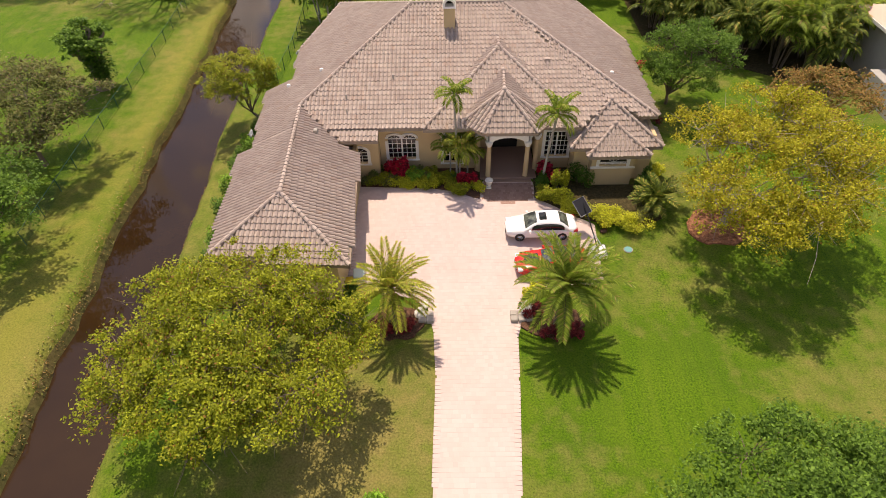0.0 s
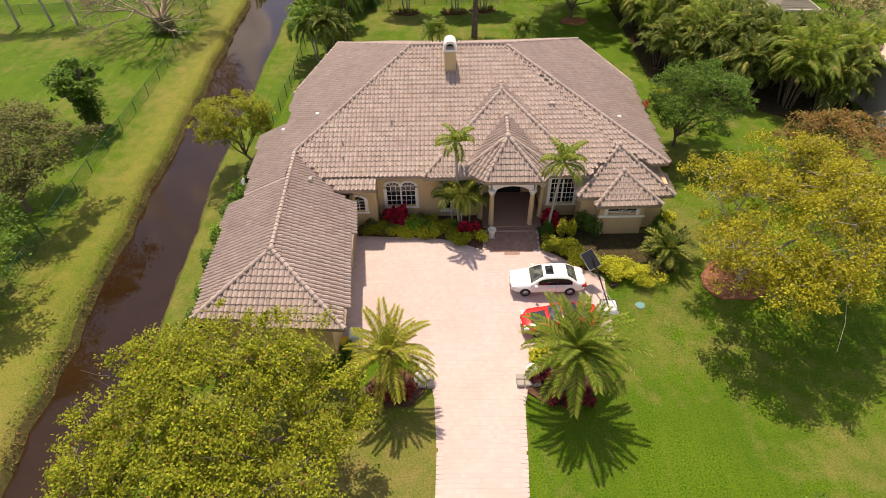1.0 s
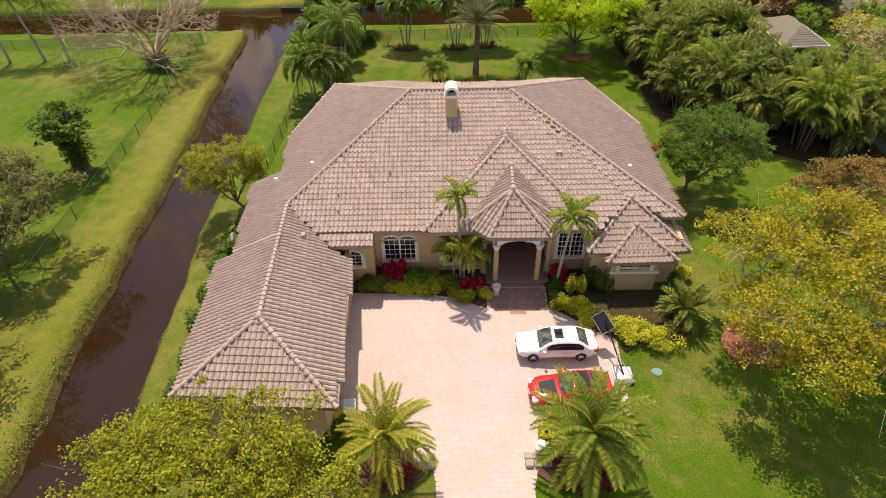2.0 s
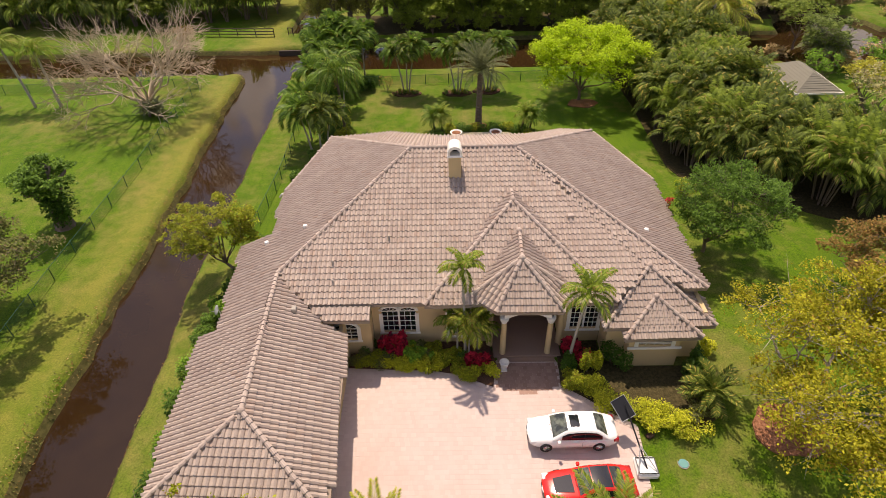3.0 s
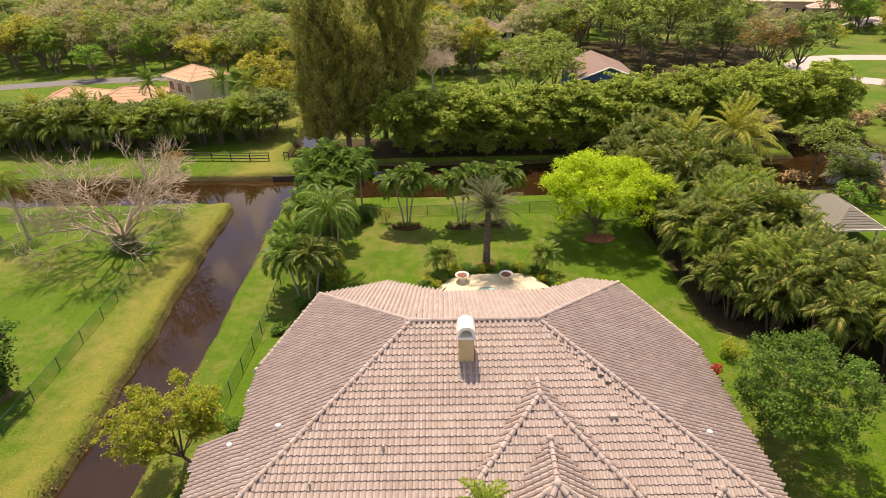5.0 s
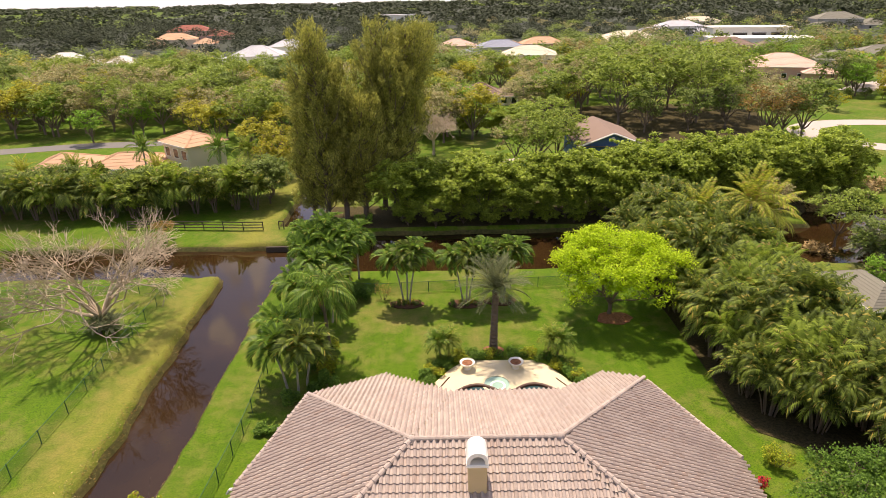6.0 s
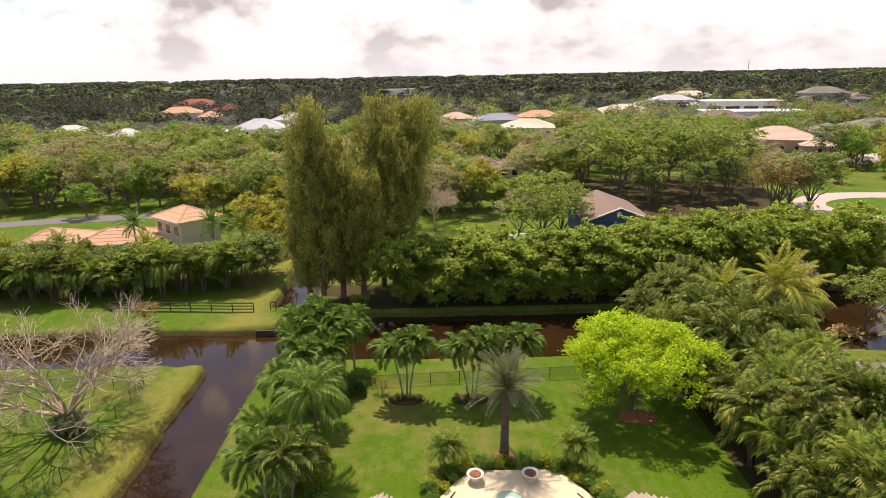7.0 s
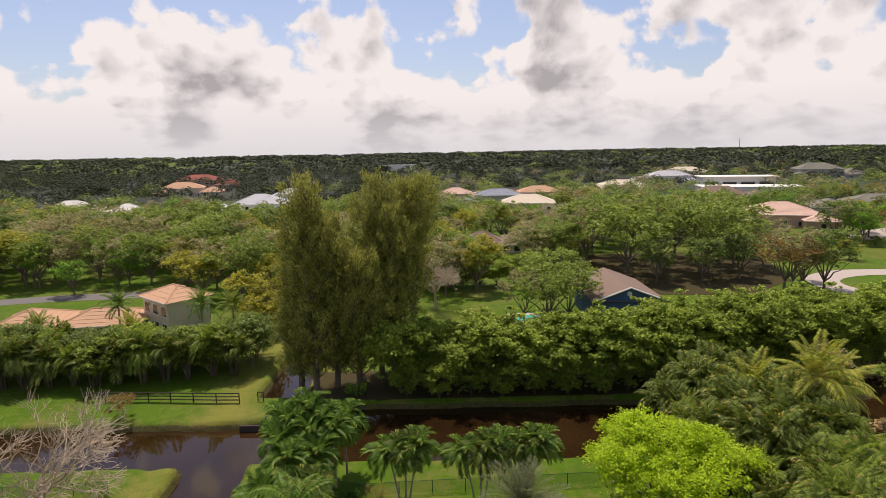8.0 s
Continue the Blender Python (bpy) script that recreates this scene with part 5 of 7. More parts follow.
    for x, y, r, h, mat in ((8.2, 34.3, 0.65, 1.8, "oak"), (8.7, 34.5, 0.5, 1.5, "yellow"), (15.8, 35.5, 0.7, 1.0, "yellow")):
        shrub("hedge_shrub", words[mat], x, y, r, r, h, 1100, 0.14, mat, "front bed shrubs")
    for x, y, h in ((-4.4, 36.2, 1.5), (-3.7, 36.3, 1.6), (-3.9, 35.7, 1.0), (1.6, 34.9, 1.2), (1.0, 34.8, 1.1), (7.2, 35.5, 1.5), (7.9, 34.9, 1.2)):
        shrub("red_plant", "bright red broad-leaved plant against the house", x, y, 0.55, 0.5, h, 420, 0.3, "red", "red front plants")
    for x, y in ((-3.0, 35.8), (-2.4, 35.7), (-2.7, 35.4), (-2.0, 35.5)):
        shrub("green_plant", "fresh green large-leaved plant below the window", x, y, 0.6, 0.5, 0.9, 300, 0.32, "bright", "leafy front plants")
    for x, y, r, h in ((9.8, 34.9, 0.8, 1.9), (14.4, 34.0, 0.75, 1.8), (7.0, 34.6, 0.6, 1.1)):
        shrub("round_shrub", "dark green rounded shrub beside the bay", x, y, r, r, h, 1100, 0.16, "deep", "dark bay shrubs")
    palm("foxtail_palm", "slender palm with drooping leaves before the house", 0.6, 35.7, 7.0, "foxtail", 12, 0.78, "palm", r=0.08, group="slender front palms", lean=(-0.2, 0.2))
    palm("foxtail_palm", "slender pale-trunked palm before the house", 7.0, 35.0, 6.2, "foxtail", 14, 0.86, "palm", r=0.09, group="slender front palms", lean=(0.4, -0.4))
    for x, y, h in ((0.8, 35.5, 3.0), (0.1, 35.9, 2.6), (1.4, 36.2, 2.2)):
        palm("foxtail_palm", "short leafy palm by the porch", x, y, h, "foxtail", 11, 0.8, "palmy" if h > 2.8 else "palm", r=0.06, group="short porch palms", seed=int(h * 10))
    palm("cycad", "dark feathery cycad at the end of the bed", 14.6, 31.9, 0.9, "cycad", 30, 1.35, "palmdeep", "palmbark", 0.2)
    bed("mulch_ring", "ring of reddish mulch round the tree", round_outline(18.7, 30.0, 2.1, 1.7, seed=5), "redmulch", 0.12)
    for i in range(18):
        y = 26.6 + 1.2 * i
        x = float(np.interp(y, [26, 34, 42, 48], [-15.9, -16.3, -15.9, -14.4]))
        shrub("side_hedge", "loose green hedge shrub along the garage wall", x + rng.uniform(-0.25, 0.25), y, rng.uniform(0.7, 1.05), 0.95, rng.uniform(1.1, 1.9), 1000, 0.17, ("deep", "green", "green", "bright")[i % 4], "side hedge", i)


front_garden()
# ---- back garden and the far bank ----


def back_garden():
    for x, y, h in ((-15.4, 82.6, 5.6), (-13.9, 84.0, 6.2), (-12.6, 83.0, 5.8), (-13.2, 81.2, 5.2), (-15.6, 80.3, 5.0), (-11.4, 81.8, 5.3), (-14.6, 78.2, 4.6), (-12.4, 79.0, 4.4), (-16.2, 84.2, 5.4), (-10.8, 84.2, 5.0)):
        palm("manila_palm", "leafy manila palm in the corner group", x, y, h, "manila", 20, 1.15, "manila", r=0.09, group="corner palms", seed=int(h * 10))
    for gx, gy in ((-5.1, 77.9), (1.0, 77.7), (4.6, 78.2)):
        for i, (dx, dy, lx, ly) in enumerate(((-0.25, 0, -0.9, 0.2), (0.1, 0.2, 0.1, -0.3), (0.3, -0.1, 0.9, 0.3))):
            palm("manila_palm", "slim manila palm of a planted trio", gx + dx, gy + dy, 4.9 + 0.3 * i, "manila", 17, 1.05, "palmdeep" if i == 1 else "manila", r=0.075, lean=(lx, ly), group="palm trios by the back fence", seed=i + int(gx))
        bed("mulch_ring", "small dark mulch ring under the palms", round_outline(gx, gy, 1.7, 1.0, seed=int(gx + 20)), "mulch", 0.08)
        for k in range(5):
            shrub("low_shrub", "low yellow-green shrub under the palms", gx - 1.1 + 0.55 * k, gy - 0.25 + 0.2 * (k % 2), 0.45, 0.4, 0.7, 240, 0.14, "oak" if k % 2 else "green", "shrubs under the palm trios", k)
    palm("queen_palm", "tall queen palm with long drooping leaves", -11.2, 67.9, 6.4, "queen", 22, 1.05, "manila", "palmbark", 0.14, 1.3, lean=(-0.3, 0.3))
    shrub("seed_cluster", "orange seed cluster hanging from the queen palm", -11.5, 67.7, 0.3, 0.3, 0.8, 140, 0.1, "brown", lift=5.4, category="fruit")
    for x, y, h, lx in ((-14.0, 63.6, 4.2, -0.7), (-13.0, 63.0, 4.6, 0.3), (-12.6, 64.3, 3.8, 0.8), (-14.6, 66.5, 4.4, -0.3), (-13.2, 70.5, 4.8, 0.2), (-14.8, 73.0, 4.6, -0.2), (-12.2, 74.5, 4.2, 0.4)):
        palm("manila_palm", "leafy manila palm beside the canal fence", x, y, h, "manila", 18, 1.08, "manila" if lx < 0.25 else "palmdeep", r=0.085, lean=(lx, -0.1), group="palms beside the canal fence", seed=int(h * 10))
    for i, (x, y, r, h) in enumerate(((-11.8, 62.5, 0.9, 1.4), (-10.7, 64.0, 0.9, 1.6), (-11.2, 66.0, 1.0, 1.7), (-12.6, 66.4, 1.0, 1.4), (-13.6, 61.8, 0.9, 1.0), (-12.0, 69.5, 1.1, 1.6), (-13.5, 76.5, 1.2, 1.7), (-11.6, 78.5, 1.2, 1.9), (-13.8, 79.0, 1.2, 2.0), (-10.0, 79.3, 0.9, 1.4), (-14.2, 58.5, 0.8, 0.8))):
        shrub("garden_shrub", "dark leafy shrub beside the canal fence", x, y, r, r, h, 900, 0.22, ("deep", "green", "oak")[i % 3], "shrubs by the canal fence", i)
    shrub("thin_shrub", "thin grey twiggy shrub at the back fence", -7.6, 79.0, 0.8, 0.7, 1.9, 420, 0.12, "brown")
    palm("date_palm", "grey-leaved date palm behind the pool", 3.1, 69.0, 5.9, "date", 46, 1.2, "palmgreyleaf", "palmbark", 0.3, 1.45, lean=(0.15, 0.2), rough_trunk=True)
    bed("mulch_ring", "pale ring round the date palm", round_outline(3.1, 69.0, 0.9, 0.7, seed=7), "redmulch", 0.06)
    for x, y, m in ((-1.6, 67.7, "manila"), (-0.8, 67.9, "palm"), (7.6, 67.8, "palm"), (8.4, 67.5, "manila")):
        palm("pygmy_palm", "small feathery pygmy palm behind the deck", x, y, 1.7, "pygmy", 24, 1.1, m, "palmbark", 0.08, lean=(0.4 if x > 0 else -0.2, 0), group="pygmy palms")
    broadleaf("lime_tree", "lime-green spreading tree in full fresh leaf", 31, 8.8, 7.4, 1.6, 140, 42000, 0.22, "lime", r0=0.22, m=at(15.1, 75.2, 0.3), tight=0.165, up=0.5, shift=(0.0, 0.3))
    bed("mulch_ring", "reddish bare ground under the lime-green tree", round_outline(15.4, 74.2, 1.7, 1.2, seed=9), "redmulch", 0.05)
    shrub("small_shrub", "small round shrub by the house corner", 20.4, 54.0, 0.9, 0.9, 1.4, 800, 0.15, "oak")
    shrub("red_flower_shrub", "red-flowering shrub by the house corner", 18.2, 51.8, 0.7, 0.6, 1.2, 300, 0.16, "red")
    shrub("red_flower_shrub", "thin red-flowering shrub beside the house", 17.4, 43.0, 0.6, 0.9, 0.8, 260, 0.14, "darkred")
    # deck, pool, spa, bowls
    Z = 0.45
    deck = thing("pool_deck", "cream concrete pool deck with angled corners", "pool deck", kind="structure",
                 geo=Geo().poly([(-3.4, 59.6), (9.9, 59.6), (9.5, 63.2), (7.6, 66.3), (6.5, 67.2), (0.6, 67.3), (-0.7, 66.2), (-2.7, 63.4)], -0.3, Z), material=M["concrete"])
    for k, (x0, y0, x1, y1) in enumerate(((-2.2, 62.6, -0.9, 64.9), (7.9, 64.5, 8.9, 62.9))):
        part("drain_strip", Geo().tube([(x0, y0, Z + 0.01), (x1, y1, Z + 0.01)], 0.07, 4), M["coping"], deck)
    pool = thing("swimming_pool", "swimming pool with a wavy dark brown coping", "swimming pool")
    ts = np.linspace(0, 1, 40)
    edge = [(-1.2 + 9.2 * t, 61.9 + 1.75 * max(0, math.sin(t * math.pi * 2 - 0.15)) ** 0.8 * (t < 0.5) + 1.75 * max(0, math.sin((t - 0.5) * math.pi * 2 - 0.15)) ** 0.8 * (t >= 0.5)) for t in ts]
    outline = [(x, y) for x, y in edge][::-1] + [(-1.2, 59.7), (8.0, 59.7)]
    part("pool_water", Geo().poly(outline, Z - 0.05, Z + 0.012), M["darkpool"], pool)
    part("coping", Geo().tube([(x, y, Z + 0.06) for x, y in edge], 0.16, 6), M["coping"], pool, "dark brown rolled coping", smooth=True)
    spa = thing("spa", "round raised spa with pale steps", "spa", at(2.95, 63.8, Z, 0, 1.3))
    part("rim", Geo().lathe([(0.95, -0.1), (0.95, 0.05), (0.80, 0.06), (0.80, -0.02)], 24), M["concrete"], spa)
    part("spa_water", Geo().lathe([(0.8, 0.02), (0.0, 0.021)], 24), M["tealwater"], spa)
    part("spa_step", Geo().lathe([(0.5, 0.015), (0.5, 0.04), (0.36, 0.041), (0.36, 0.02)], 20, (0.05, -0.15, 0)), M["trim"], spa)
    for x in (0.65, 4.75):
        bowl = thing("planter_bowl", "large pale stone bowl on the pool deck", "bowl", at(x, 66.1, Z), "deck bowls")
        part("foot", Geo().lathe([(0.30, 0.0), (0.26, 0.08), (0.16, 0.2), (0.2, 0.26)], 18), M["trim"], bowl, smooth=True)
        part("basin", Geo().lathe([(0.2, 0.24), (0.5, 0.4), (0.62, 0.62), (0.66, 0.66), (0.60, 0.68), (0.5, 0.60), (0.0, 0.52)], 20), M["trim"], bowl, smooth=True)
        part("soil", Geo().lathe([(0.50, 0.58), (0.3, 0.66), (0.0, 0.68)], 14), M["redmulch"], bowl)
    for i in range(26):
        t = i / 25
        px = np.interp(t, [0, 0.17, 0.32, 0.38, 0.62, 0.68, 0.83, 1], [-4.6, -2.9, -1.2, 0.3, 6.8, 8.2, 9.6, 10.9])
        py = np.interp(t, [0, 0.17, 0.32, 0.38, 0.62, 0.68, 0.83, 1], [61.6, 64.2, 66.9, 68.0, 67.9, 66.9, 64.3, 62.2])
        shrub("deck_hedge", "low green hedge shrub round the pool deck", float(px), float(py), 0.85, 0.8, 0.75, 700, 0.15, "green" if i % 3 else "oak", "hedge round the deck", i)
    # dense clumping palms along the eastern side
    # litter carried past the hedge's foot to darken the ground it shades
    bed("shaded_bed", "leaf litter under the palm hedge, spread dark over its shadow", [(21.0, 57.3), (25, 54.2), (31, 50), (36, 48.6), (38, 53), (38, 66), (33, 92), (27, 95), (20.4, 88), (20.8, 74), (20.6, 60)], "litter", 0.04)
    protos = [clump_palm("areca_palm", "dense arching areca palm clump of the tall hedge", 40 + k, 14, 5.3, "areca", 9, 1.0, mat, 1.7, at(30, 60 + 4 * k, 0.2), "palm hedge") for k, mat in enumerate(("palmdeep", "palmdeep", "palm", "palmdeep"))]
    rng = np.random.default_rng(77)
    k = 0
    for row, (xo, ys) in enumerate(((22.5, np.arange(59.5, 93, 2.6)), (25.4, np.arange(57, 95, 2.8)), (28.4, np.arange(54.5, 97, 2.9)), (31.4, np.arange(52.5, 97, 3.0)), (34.4, np.arange(51, 66, 3.0)), (37.0, np.arange(55.2, 65, 3.0)))):
        for yy in ys:
            x, y = xo + rng.uniform(-0.7, 0.7) - 0.9 * max(0, (yy - 70) / 25) * (row == 0), yy + rng.uniform(-0.6, 0.6)
            copy_thing(protos[k % 4], at(x, y, 0.25, rng.uniform(0, 360), rng.uniform(0.85, 1.15) * (0.9 if row == 0 else (0.6 if row > 3 and yy > 57.5 else (0.76 if row == 3 and 59 < yy < 75 else 1.05)))))
            k += 1
    for x, y, h, lx in ((29.0, 88.5, 6.8, -0.5), (32.2, 85.5, 7.2, 0.6), (34.6, 87.0, 6.2, 0.6)):
        palm("coconut_palm", "yellow-green coconut palm rising over the hedge", x, y, h + 0.8, "coconut", 20, 0.92, "palmy", "palmgrey", 0.15, 1.5, lean=(lx, -0.3), group="coconut palms", seed=int(h * 10))
    for i, (x, y) in enumerate(((47.0, 84.5), (48.6, 83.6), (47.8, 86.0))):
        palm("fan_palm", "rounded grey-green palm by the pond", x, y, 2.4, "cycad", 30, 1.9, "palmgreyleaf", "palmbark", 0.2, group="palms by the pond", seed=i)
    # garden pavilion behind the hedge
    gz = thing("pavilion", "garden pavilion with a grey-brown hipped roof", "pavilion", at(40.1, 74.9, 0.3))
    for x, y in ((-2.1, -3.7), (2.1, -3.7), (-2.1, 3.7), (2.1, 3.7)):
        part("post", Geo().box(x - 0.1, y - 0.1, -0.2, x + 0.1, y + 0.1, 2.35), M["trim"], gz)
    g = Geo().add([(-2.6, -4.2, 2.3), (2.6, -4.2, 2.3), (2.6, 4.2, 2.3), (-2.6, 4.2, 2.3), (0, -1.7, 3.7), (0, 1.7, 3.7)], [(1, 2, 5, 4), (3, 0, 4, 5), (3, 2, 1, 0)], [(0, 1, 4), (2, 3, 5)])
    part("roof", g, M["greyroof"], gz)
    g = Geo()
    for k in range(1, 9):
        q = k / 9
        x, y, z = 2.6 * (1 - q), 4.2 - 2.5 * q, 2.3 + 1.4 * q + 0.015
        g.tube([(-x, -y, z), (x, -y, z), (x, y, z), (-x, y, z), (-x, -y, z)], 0.022, 4)
    part("shingle_courses", g, M["greyroof"], gz)
    g = Geo()
    for s in (-1, 1):
        g.box(-2.6, s * 4.2 - 0.04, 2.12, 2.6, s * 4.2 + 0.04, 2.32)
        g.box(s * 2.6 - 0.04, -4.2, 2.12, s * 2.6 + 0.04, 4.2, 2.32)
    part("fascia", g, M["trim"], gz)
    bench = thing("bench", "pale bench under the pavilion", "bench", at(38.4, 72.4, 0.2))
    part("seat", Geo().bevel_box(-0.8, -0.25, 0.4, 0.8, 0.25, 0.48, 0.03), M["trim"], bench)
    for x in (-0.6, 0.6):
        part("leg", Geo().box(x - 0.05, -0.2, 0, x + 0.05, 0.2, 0.4), M["trim"], bench)


back_garden()


def fence_line(name, label, pts, h, step, post, mesh_mat=None, rails=0, r=0.035):
    """Posts along a line, rails and a wire-mesh sheet between them."""
    ob = thing(name, label, "fence")
    pm = Geo().lathe([(r, -0.3), (r, h), (0, h + 0.03)], 6).mesh("post", M[post])
    for (x0, y0), (x1, y1) in zip(pts, pts[1:]):
        l = math.hypot(x1 - x0, y1 - y0)
        n = max(1, round(l / step))
        for i in range(n + 1):
            x, y = x0 + (x1 - x0) * i / n, y0 + (y1 - y0) * i / n
            part("post", pm, None, ob, at=pose(x, y, G(x, y)))
            if i == n:
                continue
            xb, yb = x0 + (x1 - x0) * (i + 1) / n, y0 + (y1 - y0) * (i + 1) / n
            za, zb = G(x, y), G(xb, yb)
            for k in range(rails):
                z = h * (k + 1) / rails - 0.05
                part("rail", Geo().tube([(x, y, za + z), (xb, yb, zb + z)], r * (0.6 if mesh_mat else 1.1), 5), M[post], ob)
            if mesh_mat:
                part("mesh_panel", Geo().add([(x, y, za + 0.05), (xb, yb, zb + 0.05), (xb, yb, zb + h - 0.03), (x, y, za + h - 0.03)], [(0, 1, 2, 3)]), M[mesh_mat], ob)
    return ob


def fences():
    fence_line("chain_link_fence", "green chain-link fence along the far canal bank", [(-30.4, 30.0), (-31.0, 45.0), (-31.1, 62.0), (-32.0, 82.6), (-47.0, 81.8), (-75.0, 81.0)], 1.25, 3.1, "greenmetal", "link", 1)
    fence_line("chain_link_fence", "green chain-link fence between house and canal", [(-16.4, 48.6), (-16.0, 56.0), (-16.3, 66.0), (-17.0, 82.0)], 1.3, 2.8, "greenmetal", "link", 1)
    # dark ground over the lawn strip, its colour standing in for hedge shade
    bed("shaded_bank", "brown litter ground below the tree hedge, laid dark for its shade", [(-18.5, 97.6), (-14, 101.2), (-5, 101.3), (5, 101.3), (20, 101.4), (44, 103.0), (62, 109), (60, 119), (30, 113), (0, 110.5), (-18.5, 110.5)], "litter", 0.05)
    fence_line("chain_link_fence", "thin green fence along the back canal", [(-17.0, 82.0), (-8.6, 80.4), (0, 80.9), (9, 81.3), (19, 82)], 1.25, 2.9, "greenmetal", "link", 1)
    fence_line("paddock_fence", "dark timber rail fence with three rails", [(-46.0, 102.6), (-35.0, 101.9), (-26.4, 101.2)], 1.25, 2.5, "wood", None, 3, 0.07)
    fence_line("paddock_fence", "dark timber gate post beyond the gap", [(-24.3, 101.7), (-23.6, 101.6)], 1.15, 0.8, "wood", None, 1, 0.07)
    hw = thing("headwall", "dark concrete culvert headwall in the bank", "wall", kind="structure", geo=Geo().bevel_box(-24.6, 95.5, -1.6, -20.4, 95.8, -0.25, 0.05), material=M["wood"])


fences()


def bare_tree(name, label, seed, H, R, fork, m, r0=0.3, mat="twig", depth=4):
    """A leafless tree: limbs forking down to fine twigs."""
    rng = np.random.default_rng(seed)
    g, tr = Geo(), Geo()

    def grow(p, d, l, r, k):
        e = p + d * l
        midp = (p + e) / 2 + rng.normal(size=3) * l * 0.07
        g.tube([p, midp, e], [r, r * 0.8, r * 0.62], 6 if k > 2 else 3, False)
        if k == 0:
            return
        for _ in range((5, 5, 4, 3, 3, 3)[min(k, 5)]):
            nd = d + rng.normal(size=3) * 0.52
            nd[2] = nd[2] * 0.8 + 0.10
            nd /= np.linalg.norm(nd)
            grow(e, nd, l * rng.uniform(0.6, 0.85), r * 0.6, k - 1)

    tr.tube([(0, 0, -0.3), (0.05, 0, fork * 0.5), (0, 0, fork)], [r0 * 1.3, r0, r0 * 0.9], 8)
    for i in range(13):
        a = i * 2.4 + rng.uniform(-0.3, 0.3)
        d = np.array([math.cos(a) * 0.85, math.sin(a) * 0.85, rng.uniform(0.45, 1.5)])
        grow(np.array([0, 0, fork]), d / np.linalg.norm(d), R * 0.33, r0 * 0.42, depth)
    ob = thing(name, label, "tree", m)
    part("trunk", tr, M[mat], ob)
    part("bare_crown", g, M[mat], ob)
    return ob


def left_lawn():
    bare_tree("bare_tree", "leafless grey spreading tree on the far lawn", 5, 9, 8.5, 0.9, at(-35.2, 75.3, -0.2, 0, 1.34), 0.28, depth=4)
    for i, (dx, dy) in enumerate(((0, -0.8), (0.9, -0.3), (-0.8, -0.2), (0.4, 0.6), (1.4, -1.0))):
        palm("palmetto", "bluish palmetto at the foot of the bare tree", -35.0 + dx, 75.0 + dy, 0.7, "cycad", 16, 1.0, "palmgreyleaf", "palmbark", 0.15, group="palmettos", seed=i)
    for x, y, lx, h in ((-50.2, 77.4, -1.2, 7.4), (-47.2, 77.6, -0.6, 6.6), (-54.5, 77.2, -0.4, 7.8), (-59.0, 76.0, 0.4, 7.0), (-64.0, 74.0, 0.4, 7.0)):
        palm("tall_palm", "tall leaning palm on the far lawn", x, y, h, "queen", 14, 0.85, "palm", "palmgrey", 0.14, 1.4, lean=(lx, 0.3), group="far lawn palms", z=-0.25, seed=int(h * 10))


left_lawn()


def bank_growth():
    """Ragged dry grass and weeds along the canal's edges."""
    rng = np.random.default_rng(61)
    for mat, label, n, leaf in (("tan", "dry straw-coloured weeds along the canal bank", 1600, 0.14), ("dull", "dull green weeds along the canal bank", 4000, 0.15), ("mulchweed", "dark brown roots and litter along the canal bank", 2600, 0.16)):
        y = rng.uniform(2, 87, n)
        wob = 0.35 * np.sin(y * 0.55) + 0.25 * np.sin(y * 1.7 + 1) + 0.15 * np.sin(y * 3.9)
        west, east = canal_edges(y)
        x = np.where(rng.uniform(0, 1, n) < 0.8, west - 0.2 + 0.4 * wob + rng.normal(size=n) * (0.3 if mat == "mulchweed" else 0.45), east + 0.2 + 0.25 * wob + rng.normal(size=n) * 0.22)
        z = ground_z(x, y)
        keep = z > -1.0
        p = np.stack([x, y, z + rng.uniform(0.0, 0.10, n)], 1)[keep]
        v, f = leaf_quads(rng, p, leaf, 0.5, 0.4)
        thing("bank_weeds", label, "weeds", kind="stuff", geo=Geo().add(v, f), material=M["brown" if mat == "mulchweed" else mat])


bank_growth()
# ---- beyond the back canal ----
KEEP_CLEAR = []  # plan circles that stay free of trees


def hip_block(ob, cx, cy, w, d, h, roof_mat, wall_mat, pitch, over=0.6, windows=3, storeys=1):
    """One block of a house under its own hip roof: walls, roof, ridges, fascia and windows on the near side."""
    m = pose(cx, cy, 0)
    part("wall", Geo().box(-w / 2, -d / 2, -0.3, w / 2, d / 2, h), M[wall_mat], ob, at=m)
    W, D = w / 2 + over, d / 2 + over
    s = min(W, D)
    r = s * pitch
    a, b = (-W + s, -D + s, h + r), (W - s, D - s, h + r)
    g = Geo().add([(-W, -D, h), (W, -D, h), (W, D, h), (-W, D, h), a, b],
                  [(0, 1, 5, 4), (2, 3, 4, 5), (3, 2, 1, 0)] if W >= D else [(1, 2, 5, 4), (3, 0, 4, 5), (3, 2, 1, 0)], [(1, 2, 5), (3, 0, 4)] if W >= D else [(0, 1, 4), (2, 3, 5)])
    roof = part("roof", g, M[roof_mat], ob, at=m)
    g = Geo()
    for p, q in (((-W, -D, h), a), ((W, -D, h), b if W >= D else a), ((W, D, h), b), ((-W, D, h), a if W >= D else b), (a, b)):
        if (Vector(q) - Vector(p)).length > 0.1:
            g.tube([p, q], 0.16, 4, False)
    part("ridge", g, M[roof_mat], roof)
    # courses of tiles, seen as low steps
    g = Geo()
    n = max(3, int(s / 0.9))
    for i in range(1, n):
        k = s * i / n
        z = h + r * i / n + 0.03
